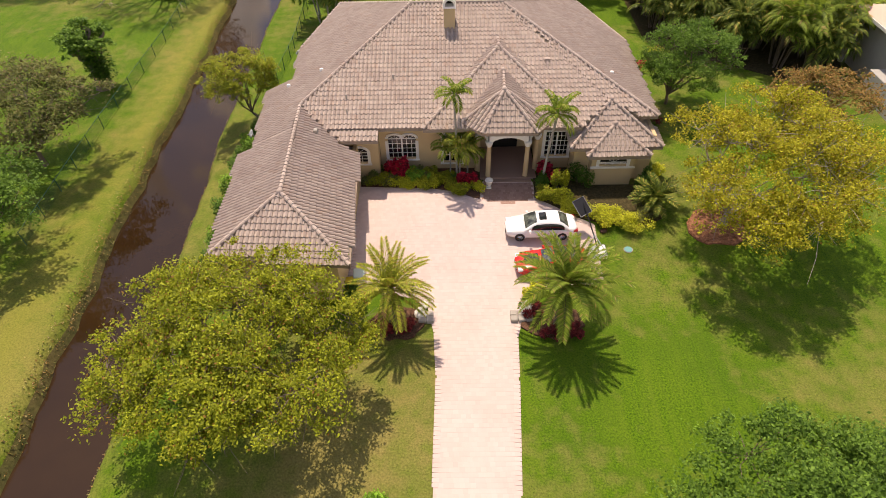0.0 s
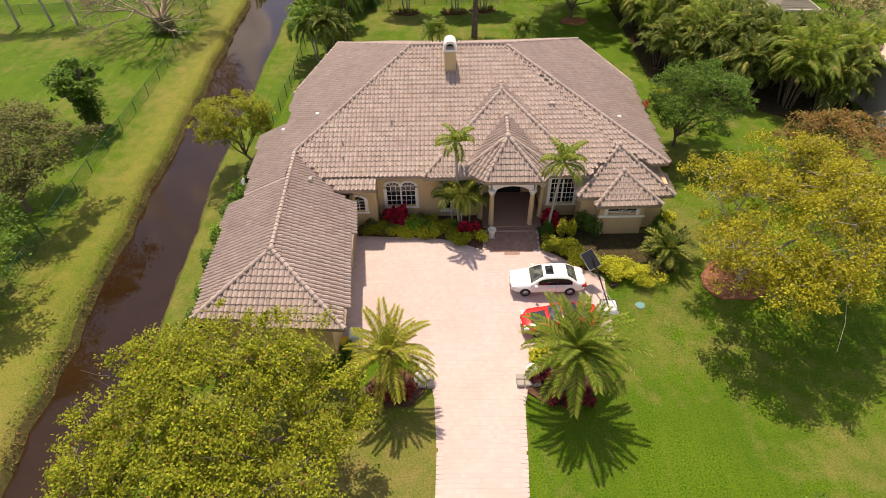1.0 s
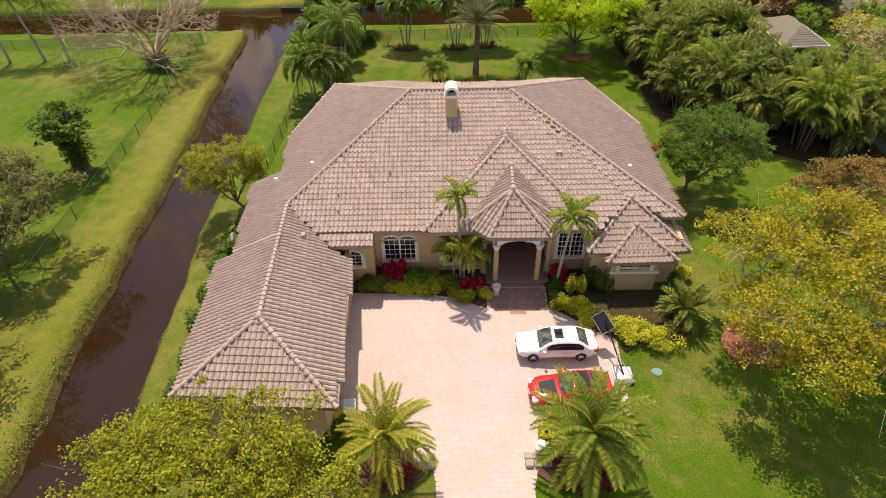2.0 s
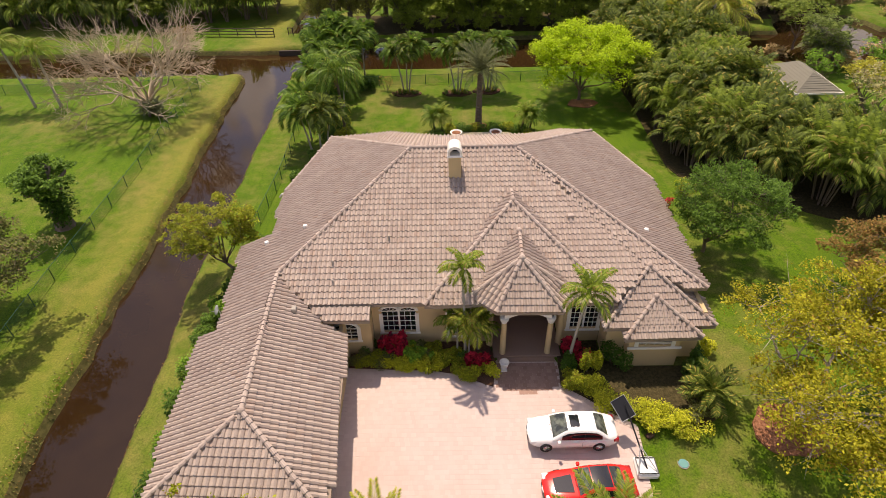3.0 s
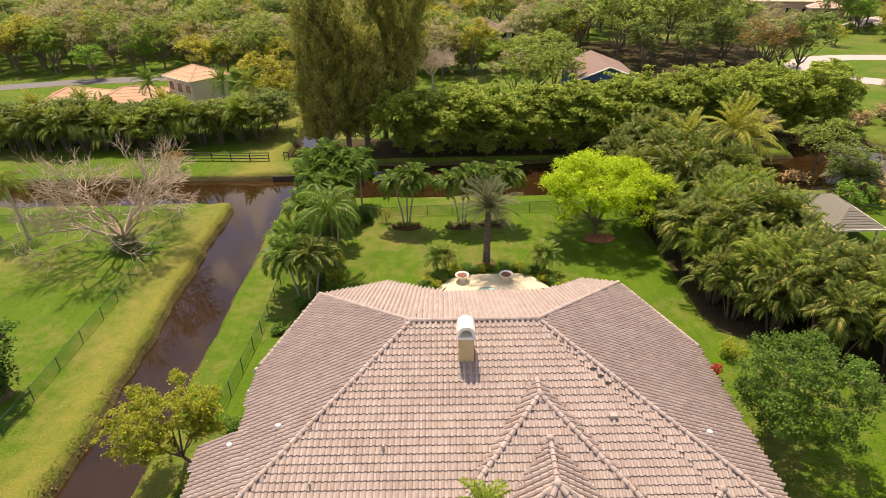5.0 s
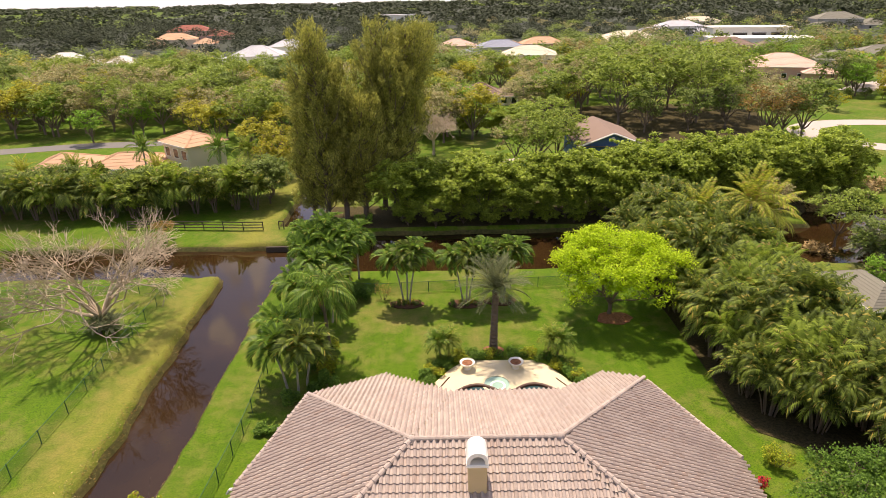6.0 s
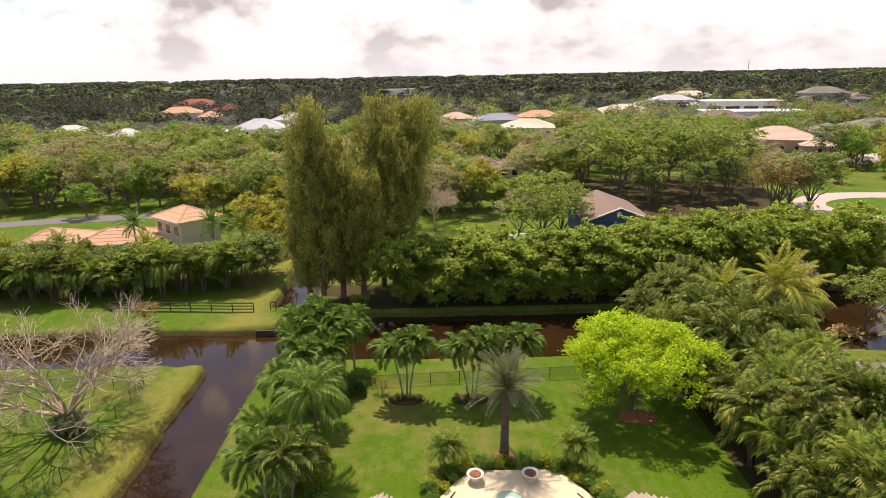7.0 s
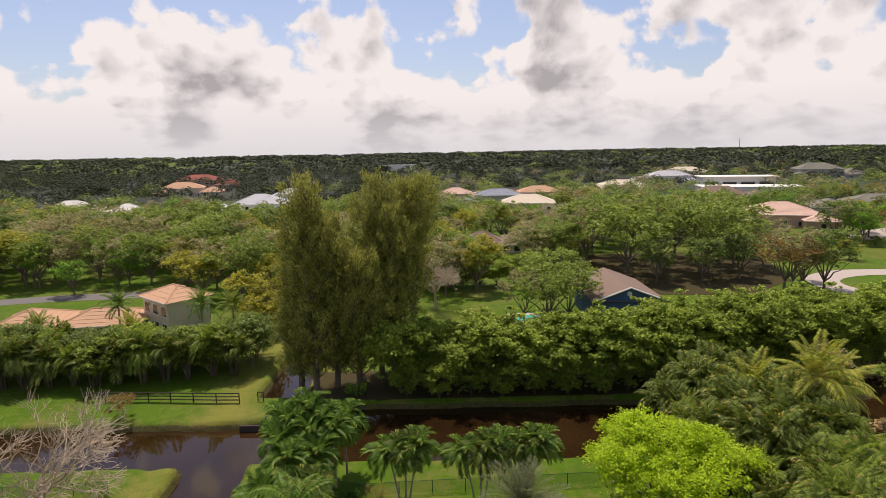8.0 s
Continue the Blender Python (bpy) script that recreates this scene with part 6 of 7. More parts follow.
        g.box(-W + k, -D + k - 0.04, z - 0.05, W - k, -D + k + 0.06, z)
        g.box(-W + k - 0.04, -D + k, z - 0.05, -W + k + 0.06, D - k, z)
        g.box(W - k - 0.06, -D + k, z - 0.05, W - k + 0.04, D - k, z)
    tagged(part("roof_covering", g, M[roof_mat], roof), kind="stuff")
    part("fascia", Geo().box(-W, -D - 0.02, h - 0.22, W, -D + 0.03, h + 0.02), M["trim"], ob, at=m)
    for st in range(storeys):
        for i in range(windows):
            xx = w * ((i + 0.5) / windows - 0.5)
            z = 0.7 + st * 3.0
            win = part("window", Geo().box(xx - 0.8, -d / 2 - 0.03, z, xx + 0.8, -d / 2 + 0.05, z + 1.6), M["glass"], ob, at=m)
            g = Geo().box(xx - 0.92, -d / 2 - 0.06, z - 0.12, xx + 0.92, -d / 2 + 0.02, z).box(xx - 0.92, -d / 2 - 0.06, z + 1.6, xx + 0.92, -d / 2 + 0.02, z + 1.72)
            g.box(xx - 0.92, -d / 2 - 0.06, z, xx - 0.8, -d / 2 + 0.02, z + 1.6).box(xx + 0.8, -d / 2 - 0.06, z, xx + 0.92, -d / 2 + 0.02, z + 1.6)
            part("window_frame", g, M["trim"], win)


def simple_house(label, x, y, w, d, h, turn, roof_mat, wall_mat, pitch=0.42, over=0.6, flat=False, storeys=1, windows=4, gable=False, group=""):
    """A neighbouring house: hip blocks, or one block with a gable or a flat roof."""
    KEEP_CLEAR.append((x, y, max(w, d) * 0.62 + 2))
    if y > 220:
        w, d, h = w * 1.3, d * 1.2, h * 1.15
        KEEP_CLEAR.append((x * 0.94, y - 20, max(w, d) * 0.5))
    ob = thing("neighbour_house", label, "house", at(x, y, 0, turn), group)
    if not flat and not gable:
        if y < 200:
            hip_block(ob, 0, 0, w, d, h, roof_mat, wall_mat, pitch, over, windows, storeys)
            return ob
        side = 1 if int(abs(x) + y) % 2 else -1
        hip_block(ob, -side * w * 0.10, d * 0.12, w * 0.62, d * 0.72, h, roof_mat, wall_mat, pitch, over, windows, storeys)
        hip_block(ob, side * w * 0.34, -d * 0.10, w * 0.34, d * 0.8, min(h, 3.6) * 0.95, roof_mat, wall_mat, pitch, over, 2)
        hip_block(ob, -side * w * 0.36, -d * 0.22, w * 0.26, d * 0.5, min(h, 3.6) * 0.9, roof_mat, wall_mat, pitch, over, 1)
        return ob
    part("wall", Geo().box(-w / 2, -d / 2, -0.3, w / 2, d / 2, h), M[wall_mat], ob)
    W, D = w / 2 + over, d / 2 + over
    if flat:
        part("roof", Geo().bevel_box(-W, -D, h, W, D, h + 0.5, 0.08), M[roof_mat], ob)
        for i in range(windows):
            xx = w * ((i + 0.5) / windows - 0.5)
            for st in range(storeys):
                part("window", Geo().box(xx - w / windows * 0.38, -d / 2 - 0.05, 0.5 + 3.6 * st, xx + w / windows * 0.38, -d / 2 + 0.05, 2.9 + 3.6 * st), M["glass"], ob)
    else:
        g = Geo().add([(-W, -D, h), (W, -D, h), (W, D, h), (-W, D, h), (0, -D, h + W * pitch), (0, D, h + W * pitch)], [(0, 4, 5, 3), (4, 1, 2, 5), (3, 2, 1, 0)])
        part("roof", g, M[roof_mat], ob)
        part("gable_wall", Geo().add([(-w / 2, -d / 2, h), (w / 2, -d / 2, h), (0, -d / 2, h + w / 2 * pitch), (-w / 2, -d / 2 + 0.2, h), (w / 2, -d / 2 + 0.2, h), (0, -d / 2 + 0.2, h + w / 2 * pitch)], None, [(0, 1, 2), (5, 4, 3)]), M[wall_mat], ob)
        g = Geo()
        for s in (-1, 1):
            g.tube([(s * W, -D, h), (0, -D, h + W * pitch)], 0.16, 4)
        part("barge_board", g, M["trim"], ob)
        part("gable_vent", Geo().lathe([(0.0, 0.05), (0.42, 0.05), (0.42, -0.02)], 16), M["trim"], ob, at=pose(0, -d / 2 - 0.05, h + w * 0.28 * pitch, 90, 0, 0))
        for i in range(windows):
            xx = w * ((i + 0.5) / windows - 0.5)
            win = part("window", Geo().box(xx - 0.6, -d / 2 - 0.03, 0.9, xx + 0.6, -d / 2 + 0.05, 2.2), M["glass"], ob)
            part("window_sill", Geo().box(xx - 0.7, -d / 2 - 0.08, 0.8, xx + 0.7, -d / 2 + 0.02, 0.9), M["trim"], win)
    return ob


def patch(name, label, strip, mat, category, h=0.03):
    """Flat ground cover: a road, a path. strip: two edges of equal length."""
    left, right = strip
    n = len(left)
    g = Geo().add([(x, y, h) for x, y in left] + [(x, y, h) for x, y in right], [(n + i, n + i + 1, i + 1, i) for i in range(n - 1)])
    return thing(name, label, category, kind="structure", geo=g, material=M[mat])


def ribbon(pts, w):
    """Both edges of a bent strip, rounded at the bends."""
    for _ in range(2):
        pts = [pts[0]] + [(a[0] * (1 - t) + b[0] * t, a[1] * (1 - t) + b[1] * t) for a, b in zip(pts, pts[1:]) for t in (0.25, 0.75)] + [pts[-1]]
    left, right = [], []
    for i, p in enumerate(pts):
        a, b = Vector(pts[max(0, i - 1)]), Vector(pts[min(len(pts) - 1, i + 1)])
        d = (b - a).normalized()
        n = Vector((-d.y, d.x)) * w / 2
        left.append((p[0] + n.x, p[1] + n.y))
        right.append((p[0] - n.x, p[1] - n.y))
    return left, right


def near_neighbours():
    # neighbouring house close on the eastern side
    nb = thing("neighbour_house", "grey-walled neighbouring house with a brown tiled roof corner", "house", at(0, 0, 0))
    part("wall", Geo().box(38.4, 36, -0.2, 50, 53.0, 5.7), M["greywall"], nb)
    part("side_wing", Geo().bevel_box(36.9, 34, -0.2, 38.4, 47.4, 3.0, 0.05), M["greywall"], nb)
    part("roof", Geo().add([(37.4, 34.0, 6.0), (51, 34.0, 6.0), (51, 53.8, 6.0), (37.4, 53.8, 6.0), (44.0, 41, 8.6), (44.4, 47, 8.6)], [(3, 2, 1, 0), (1, 2, 5, 4), (3, 0, 4, 5)], [(0, 1, 4), (2, 3, 5)]), M["salmon"], nb)
    part("fascia", Geo().box(37.36, 34.0, 5.75, 37.42, 53.8, 6.02).box(37.42, 53.78, 5.75, 51, 53.84, 6.02), M["trim"], nb)
    part("column", Geo().lathe([(0.3, 0), (0.25, 0.3), (0.25, 5.4), (0.33, 5.75)], 10), M["greywall"], nb, at=pose(38.0, 53.2, 0.2))
    patch("path", "pale concrete strip beside the neighbouring house", ribbon([(32.2, 26.0), (33.0, 31.0), (32.6, 36.5)], 1.2), "trim", "path", 0.05)
    patch("side_path", "pale stepping strip beside the hedge", ribbon([(29.0, 45.1), (33.1, 44.5)], 1.0), "stone", "path", 0.34)
    # low roofs of the orange-tiled house behind the left hedge
    simple_house("cream house with an orange tiled roof, two storeys", -47.0, 132, 8.8, 7.2, 6.2, -40, "orange", "cream", storeys=2, windows=3)
    simple_house("orange-tiled low wing behind the hedge", -58, 130, 12, 8, 2.8, 8, "orange", "cream", windows=3)
    simple_house("orange-tiled low pavilion behind the hedge", -69, 128, 10, 10, 3.0, 10, "orange", "cream", windows=2)
    simple_house("blue gabled house with a brown shingle roof", 29.6, 136, 11.2, 16, 4.6, -1, "brownroof", "blue", 0.38, gable=True, windows=2)
    simple_house("low cream building with a brown roof", 13, 208, 18, 14, 2.8, 0, "brownroof", "cream", 0.5)
    simple_house("salmon house with a pale pink tiled roof", 122, 252, 32, 24, 4.0, -20, "salmon", "pinkwall", 0.36, windows=5)
    simple_house("white flat-roofed modern house, upper storey", 196, 425, 34, 16, 8.2, -12, "trim", "trim", flat=True, storeys=2, windows=4, over=1.5)
    simple_house("white flat-roofed modern house, lower wing", 190, 395, 44, 20, 4.2, -12, "trim", "trim", flat=True, windows=5)
    simple_house("grey-roofed stone house on the corner", 182, 282, 34, 22, 4.2, -25, "greyroof", "greywall", 0.35, windows=5)
    simple_house("white house with a pale metal roof", -150, 310, 17, 13, 4.0, 30, "palemetal", "cream", 0.5, windows=4)
    simple_house("long white house with a pale roof", -186, 335, 20, 12, 4.5, 25, "palemetal", "cream", 0.5, windows=4)
    simple_house("large pale grey house with hip roofs", -92, 318, 30, 22, 5.5, 6, "palegrey", "trim", 0.42, storeys=2, windows=5)
    simple_house("white two-storey house with a grey roof", -84, 352, 22, 16, 7.0, 0, "palegrey", "trim", 0.42, storeys=2, windows=4)
    simple_house("orange-roofed villa among trees", -185, 470, 36, 22, 5.5, 15, "orange", "cream", 0.4, storeys=1, windows=5)
    simple_house("dark red-roofed villa among trees", -215, 580, 46, 26, 6.5, 10, "redroof", "pinkwall", 0.4, storeys=2, windows=5)
    simple_house("cream villa with a terrace and pale roof", 41, 290, 28, 18, 6.0, -8, "creamroof", "cream", 0.4, storeys=2, windows=5)
    simple_house("grey-roofed house with white chimneys", 27, 345, 28, 16, 5.5, 5, "bluegrey", "greywall", 0.4, windows=4)
    simple_house("orange-roofed house among trees", 55, 385, 30, 18, 4.2, 0, "orange", "pinkwall", 0.4)
    simple_house("pink-roofed house among trees", 12, 385, 24, 18, 4.0, 0, "salmon", "pinkwall", 0.4)
    simple_house("cream-roofed house among trees", 118, 430, 34, 20, 4.5, 0, "creamroof", "cream", 0.35)
    simple_house("white house among trees", 180, 510, 40, 20, 6.0, 0, "palegrey", "trim", 0.4, storeys=2)
    simple_house("brown-roofed house among trees", 152, 345, 30, 18, 4.5, -10, "brownroof", "greywall", 0.4)
    simple_house("grey-roofed villa at the meadow", 345, 560, 44, 26, 7.0, -10, "greyroof", "greywall", 0.45)
    simple_house("cream-roofed house far off", 240, 620, 44, 22, 5.0, 0, "creamroof", "cream", 0.4)
    simple_house("white building far off among trees", -60, 900, 40, 20, 9.0, 0, "palegrey", "trim", flat=True)
    # brown sheet laid on the lawn as the shade below these trees
    bed("shaded_ground", "brown ground sheet standing in for shade under the tall trees", [(38, 150), (60, 148), (76, 160), (84, 185), (70, 198), (40, 196), (28, 180), (30, 160)], "litter", 0.05, "ground")
    # added sheet in the far leaves' dark tone, filling gaps between crowns
    patch("woodland_floor", "dark sheet under the far woods, running to the horizon", ([(-1200, 4200), (2000, 4200)], [(-360, 345), (420, 345)]), "underlay", "woodland", 0.06)
    # roads and open lawns
    patch("road", "grey asphalt lane curving past the lawn", ribbon([(-130, 146), (-100, 152), (-84, 157), (-68, 158), (-55, 162)], 6), "asphalt", "road")
    patch("road", "pale street among far trees", ribbon([(-62, 262), (-90, 300), (-112, 350), (-125, 420)], 9), "palepath", "road", 0.05)
    patch("drive_loop", "pale curving drive round a lawn island", ribbon([(150, 160), (118, 163), (97, 168), (84, 163), (80, 154), (84, 145), (95, 138), (120, 132)], 6.5), "palepath", "driveway", 0.05)
    patch("road", "pale street before the stone house", ribbon([(130, 215), (150, 232), (175, 238), (230, 225)], 9), "palepath", "road", 0.05)
    for c in ((-84, 157, 12), (-100, 152, 12), (-70, 152, 14), (-90, 140, 13), (-78, 145, 10), (100, 155, 20), (86, 160, 11), (86, 143, 11), (100, 180, 15), (112, 196, 12), (118, 172, 16), (128, 155, 16), (150, 232, 9), (165, 240, 10), (170, 225, 14), (190, 232, 12),
              (0, 141, 10), (-8, 146, 9), (8, 146, 9), (-100, 310, 10), (-75, 285, 10), (-112, 350, 10), (-118, 385, 8), (46, 320, 8), (270, 430, 26), (240, 460, 20), (290, 400, 20), (-140, 390, 14), (-150, 430, 12), (33.4, 132, 8), (13, 134, 6), (-48, 124, 9), (-64, 119, 9), (-72, 140, 10)):
        KEEP_CLEAR.append(c)
    pool = thing("neighbour_pool", "turquoise pool with a pale surround behind the hedge", "swimming pool", at(14, 134, 0.05))
    part("surround", Geo().poly(round_outline(0, 0, 5.5, 4.0, seed=3), -0.1, 0.06), M["palepath"], pool)
    part("pool_water", Geo().poly(round_outline(0.5, 0.3, 3.4, 2.2, seed=4), 0.0, 0.09), M["turquoise"], pool)
    bare_tree("bare_tree", "leafless rounded tree on the neighbour's lawn", 8, 8, 6.2, 3.0, at(-2.8, 142.5, 0), 0.25, depth=5)


near_neighbours()


def far_plants():
    rng = np.random.default_rng(21)
    # row of dark broad trees behind the back canal
    ficus = [broadleaf("hedge_tree", "dense dark green tree of the hedge behind the canal", 50 + k, 8.6, 4.2, 0.2, 70, 9000, 0.34, "ficus", up=0.7, low=-0.4, sides=3, r0=0.13, m=at(-4 + 6 * k, 107, 0), group="tree hedge behind the canal", tight=0.22) for k in range(3)]
    for i, x in enumerate(np.arange(-7, 62, 3.9)):
        y = 103.4 + max(0, x - 12) * 0.16 + rng.uniform(-0.5, 0.5)
        if i not in (1,):
            copy_thing(ficus[i % 3], at(x, y, 0, rng.uniform(0, 360), rng.uniform(0.96, 1.06) * (1.2 if x > 18 else 1.12)))
        copy_thing(ficus[(i + 2) % 3], at(x + 0.9, y - 1.9, -0.1, rng.uniform(0, 360), rng.uniform(0.5, 0.62)))
        copy_thing(ficus[(i + 1) % 3], at(x + 1.8, y + 3.6, 0, rng.uniform(0, 360), rng.uniform(0.98, 1.1) * (1.2 if x > 18 else (1.12 if x > 4 else 1.04))))
    # tall feathery pines
    def pine(seed, H, R, x, y, low, n=25000):
        """A trunk with steeply rising branches, each hung with a plume of thin drooping needles."""
        g2 = np.random.default_rng(seed)
        tg = Geo().tube([(0, 0, -0.3), (0.15, 0, H * 0.3), (-0.1, 0.1, H * 0.65), (0, 0.1, H * 0.97)], [0.42, 0.32, 0.2, 0.03], 8)
        m = 110
        zb = low + (H - low) * np.sort(g2.uniform(0, 0.94, m))
        t = (zb - low) / (H - low)
        az = np.arange(m) * 2.4 + g2.uniform(-0.5, 0.5, m)
        prof = R * np.interp(t, [0, 0.15, 0.4, 0.7, 0.9, 1], [0.75, 1.0, 0.95, 0.8, 0.45, 0.12]) * g2.uniform(0.45, 1.25, m) * (1 + 0.25 * np.sin(az * 1.0 + seed + 4 * t))
        rise = prof * g2.uniform(0.7, 1.5, m) + 0.8
        p0 = np.stack([0.05 * np.cos(az), 0.05 * np.sin(az), zb], 1)
        tip = np.stack([np.cos(az) * prof, np.sin(az) * prof, np.minimum(zb + rise, H + 0.6)], 1)
        bend = (p0 + tip) / 2 + np.stack([np.cos(az) * prof * 0.18, np.sin(az) * prof * 0.18, -0.25 * rise * 0.5], 1)
        for i in range(m):
            tg.tube([p0[i], bend[i], tip[i]], [0.09, 0.055, 0.012], 4, False)
        w = np.linalg.norm(tip - p0, axis=1)
        i = g2.choice(m, n, p=w / w.sum())
        tuft = g2.integers(0, 8, n)
        u = np.clip(0.27 + tuft * 0.10 + g2.normal(size=n) * 0.035, 0.2, 1.04)[:, None]
        off = g2.normal(size=(m, 8, 3)) * (0.18 + 0.42 * np.sin(np.pi * (0.27 + np.arange(8) * 0.10) ** 1.2))[None, :, None]
        c = (1 - u) ** 2 * p0[i] + 2 * u * (1 - u) * bend[i] + u ** 2 * tip[i]
        c += off[i, tuft] + g2.normal(size=(n, 3)) * np.array([0.20, 0.20, 0.26])
        d = (tip[i] - p0[i]) / w[i][:, None] * 0.8 + g2.normal(size=(n, 3)) * 0.45 + np.array([0, 0, 0.1])
        d /= np.linalg.norm(d, axis=1)[:, None]
        l = g2.uniform(0.3, 0.65, n)[:, None]
        k = np.cross(d, g2.normal(size=(n, 3)))
        k /= np.linalg.norm(k, axis=1)[:, None]
        v = np.stack([c, c + d * l * 0.5 + k * 0.06, c + d * l, c + d * l * 0.5 - k * 0.06], 1).reshape(-1, 3)
        tree = thing("casuarina_tree", "tall feathery olive-brown pine beside the canal", "tree", at(x, y, 0), "tall pines")
        part("crown", Geo().add(v, np.arange(4 * n).reshape(-1, 4)), M["needle"], tree)
        part("trunk", tg, M["bark"], tree)

    for seed, H, R, x, y, low in ((1, 27.0, 3.0, -17.6, 104.0, 1.5), (2, 21.5, 2.8, -15.2, 105.5, 1.5), (3, 27.0, 3.4, -10.0, 110.5, 2.0), (4, 25.5, 3.6, -5.8, 112.5, 10.0), (5, 20.0, 2.4, -19.8, 105.5, 1.2), (6, 17.0, 3.6, -12.4, 105.5, 1.2), (7, 22.5, 3.0, -8.2, 109.0, 5.0)):
        pine(seed, H, R, x, y, low)
    shrub("canal_shrub", "bright yellow-green shrub at the pines' foot", -12.5, 102.6, 1.3, 0.8, 1.6, 500, 0.26, "bright")
    # planting behind the left bank
    protoA = [clump_palm("areca_palm", "arching areca palm clump of the hedge beyond the canal", 60 + k, 8, 4.4, "areca", 8, 1.15, m, 1.4, at(-60 + 5 * k, 111, 0), "palm hedge beyond the canal") for k, m in enumerate(("palmdeep", "palm", "palmdeep"))]
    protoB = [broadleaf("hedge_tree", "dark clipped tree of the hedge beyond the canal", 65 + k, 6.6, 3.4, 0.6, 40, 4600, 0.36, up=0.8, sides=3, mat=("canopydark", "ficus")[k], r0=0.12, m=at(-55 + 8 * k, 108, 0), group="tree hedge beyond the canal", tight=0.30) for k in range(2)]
    for i, x in enumerate(np.arange(-88, -28, 2.9)):
        y0 = 106.5 + max(0, x + 48) * 0.16 + max(0, -60 - x) * 0.03
        copy_thing(protoA[i % 3], at(x, y0 + rng.uniform(-0.5, 0.5) + 0.8, 0, rng.uniform(0, 360), rng.uniform(0.85, 1.15)))
        copy_thing(protoB[i % 2], at(x + 1.5, y0 + 3.6, 0, rng.uniform(0, 360), rng.uniform(0.9, 1.15)))
        copy_thing(protoA[(i + 1) % 3] if i % 2 else protoB[i % 2], at(x + rng.uniform(-1, 1), y0 + 8, 0, rng.uniform(0, 360), rng.uniform(0.8, 1.1)))
    for x, y, h, mat in ((-52.5, 124, 6.5, "manila"), (-62, 119, 4.5, "palm"), (-40, 125, 6.0, "manila"), (-69, 117, 4.4, "palmy"), (-48, 119, 4.0, "palmy"), (-36, 128, 5.0, "palm")):
        palm("garden_palm", "leafy palm before the orange-roofed house", x, y, h, "coconut", 24, 0.66, mat, "palmgrey", 0.14, group="palms by the orange-roofed house", seed=int(h * 10))
    broadleaf("small_tree", "russet half-bare bush on the canal bank", 71, 2.8, 2.2, 0.4, 20, 1500, 0.2, "brown", "twig", r0=0.07, m=at(-38.5, 97.8, 0), tight=0.3)
    # trees of the neighbouring plots, each kind built once
    kinds = []
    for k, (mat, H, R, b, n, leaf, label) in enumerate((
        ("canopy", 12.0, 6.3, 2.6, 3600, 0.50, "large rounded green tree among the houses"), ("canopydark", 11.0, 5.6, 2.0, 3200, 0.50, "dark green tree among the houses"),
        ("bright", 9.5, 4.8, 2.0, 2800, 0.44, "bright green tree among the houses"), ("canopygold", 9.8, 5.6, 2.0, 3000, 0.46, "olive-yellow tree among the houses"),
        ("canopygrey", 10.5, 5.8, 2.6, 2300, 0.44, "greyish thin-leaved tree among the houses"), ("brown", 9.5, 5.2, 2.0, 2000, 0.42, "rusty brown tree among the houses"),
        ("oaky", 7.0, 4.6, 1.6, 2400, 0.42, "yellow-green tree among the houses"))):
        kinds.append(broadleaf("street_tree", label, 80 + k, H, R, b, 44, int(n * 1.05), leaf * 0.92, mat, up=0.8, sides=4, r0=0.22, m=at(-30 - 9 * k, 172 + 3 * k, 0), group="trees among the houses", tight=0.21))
    put = lambda k, x, y, s=1.0: copy_thing(kinds[k], at(x, y, 0, rng.uniform(0, 360), s))
    # trees that stand out by themselves
    for k, x, y, s in ((0, 16.0, 128.5, 1.0), (0, 20.2, 131.5, 0.95), (4, 12.6, 131.5, 0.9), (0, 18.5, 138, 1.1), (5, 69, 151, 1.35), (5, 74, 153, 1.1), (3, 78, 160, 0.8),
                       (2, -82, 160, 0.9), (0, -96, 168, 1.1), (4, -89, 172, 1.0), (3, -62, 172, 1.15), (2, -74, 168, 1.0), (4, -54, 190, 1.2), (5, -50, 176, 0.9), (3, -36, 134, 1.0), (6, -31, 128, 1.1), (6, -34, 142, 1.1), (2, -30, 152, 1.0), (0, -40, 158, 1.0),
                       (0, 42, 168, 1.5), (0, 52, 174, 1.6), (0, 62, 170, 1.5), (0, 72, 178, 1.5), (0, 50, 190, 1.6), (0, 62, 190, 1.6), (0, 36, 182, 1.5), (1, 46, 160, 1.0), (1, 56, 160, 1.0), (1, 66, 163, 1.0), (0, 28, 176, 1.1), (0, 78, 192, 1.2), (4, 76, 172, 1.0),
                       (6, 104, 182, 0.75), (1, 130, 218, 0.8), (1, 140, 236, 0.8)):
        put(k, x, y, s)
    # row behind the neighbour's lawn
    for x in np.arange(-12, 20, 3.8):
        copy_thing(ficus[int(x) % 3], at(x, 161 + rng.uniform(-1, 1), 0, rng.uniform(0, 360), 0.95))
    for x in np.arange(84, 150, 4.5):
        copy_thing(protoB[int(x) % 2], at(x, 206 + rng.uniform(-1, 1) - (x - 84) * 0.12, 0, rng.uniform(0, 360), 0.5))
    for i, (x, y) in enumerate(((60, 113), (64, 111), (68, 114), (72, 112), (66, 118), (74, 117), (80, 116), (58, 118), (46, 92), (52, 90), (60, 92), (50, 84), (44, 80), (55, 108), (70, 106), (77, 108))):
        shrub("reed_clump", "dry grassy reeds by the pond", x, y, 1.8, 1.6, 2.2, 520, 0.5, "tan" if i % 3 else "dull", "pond reeds", i, "reeds")
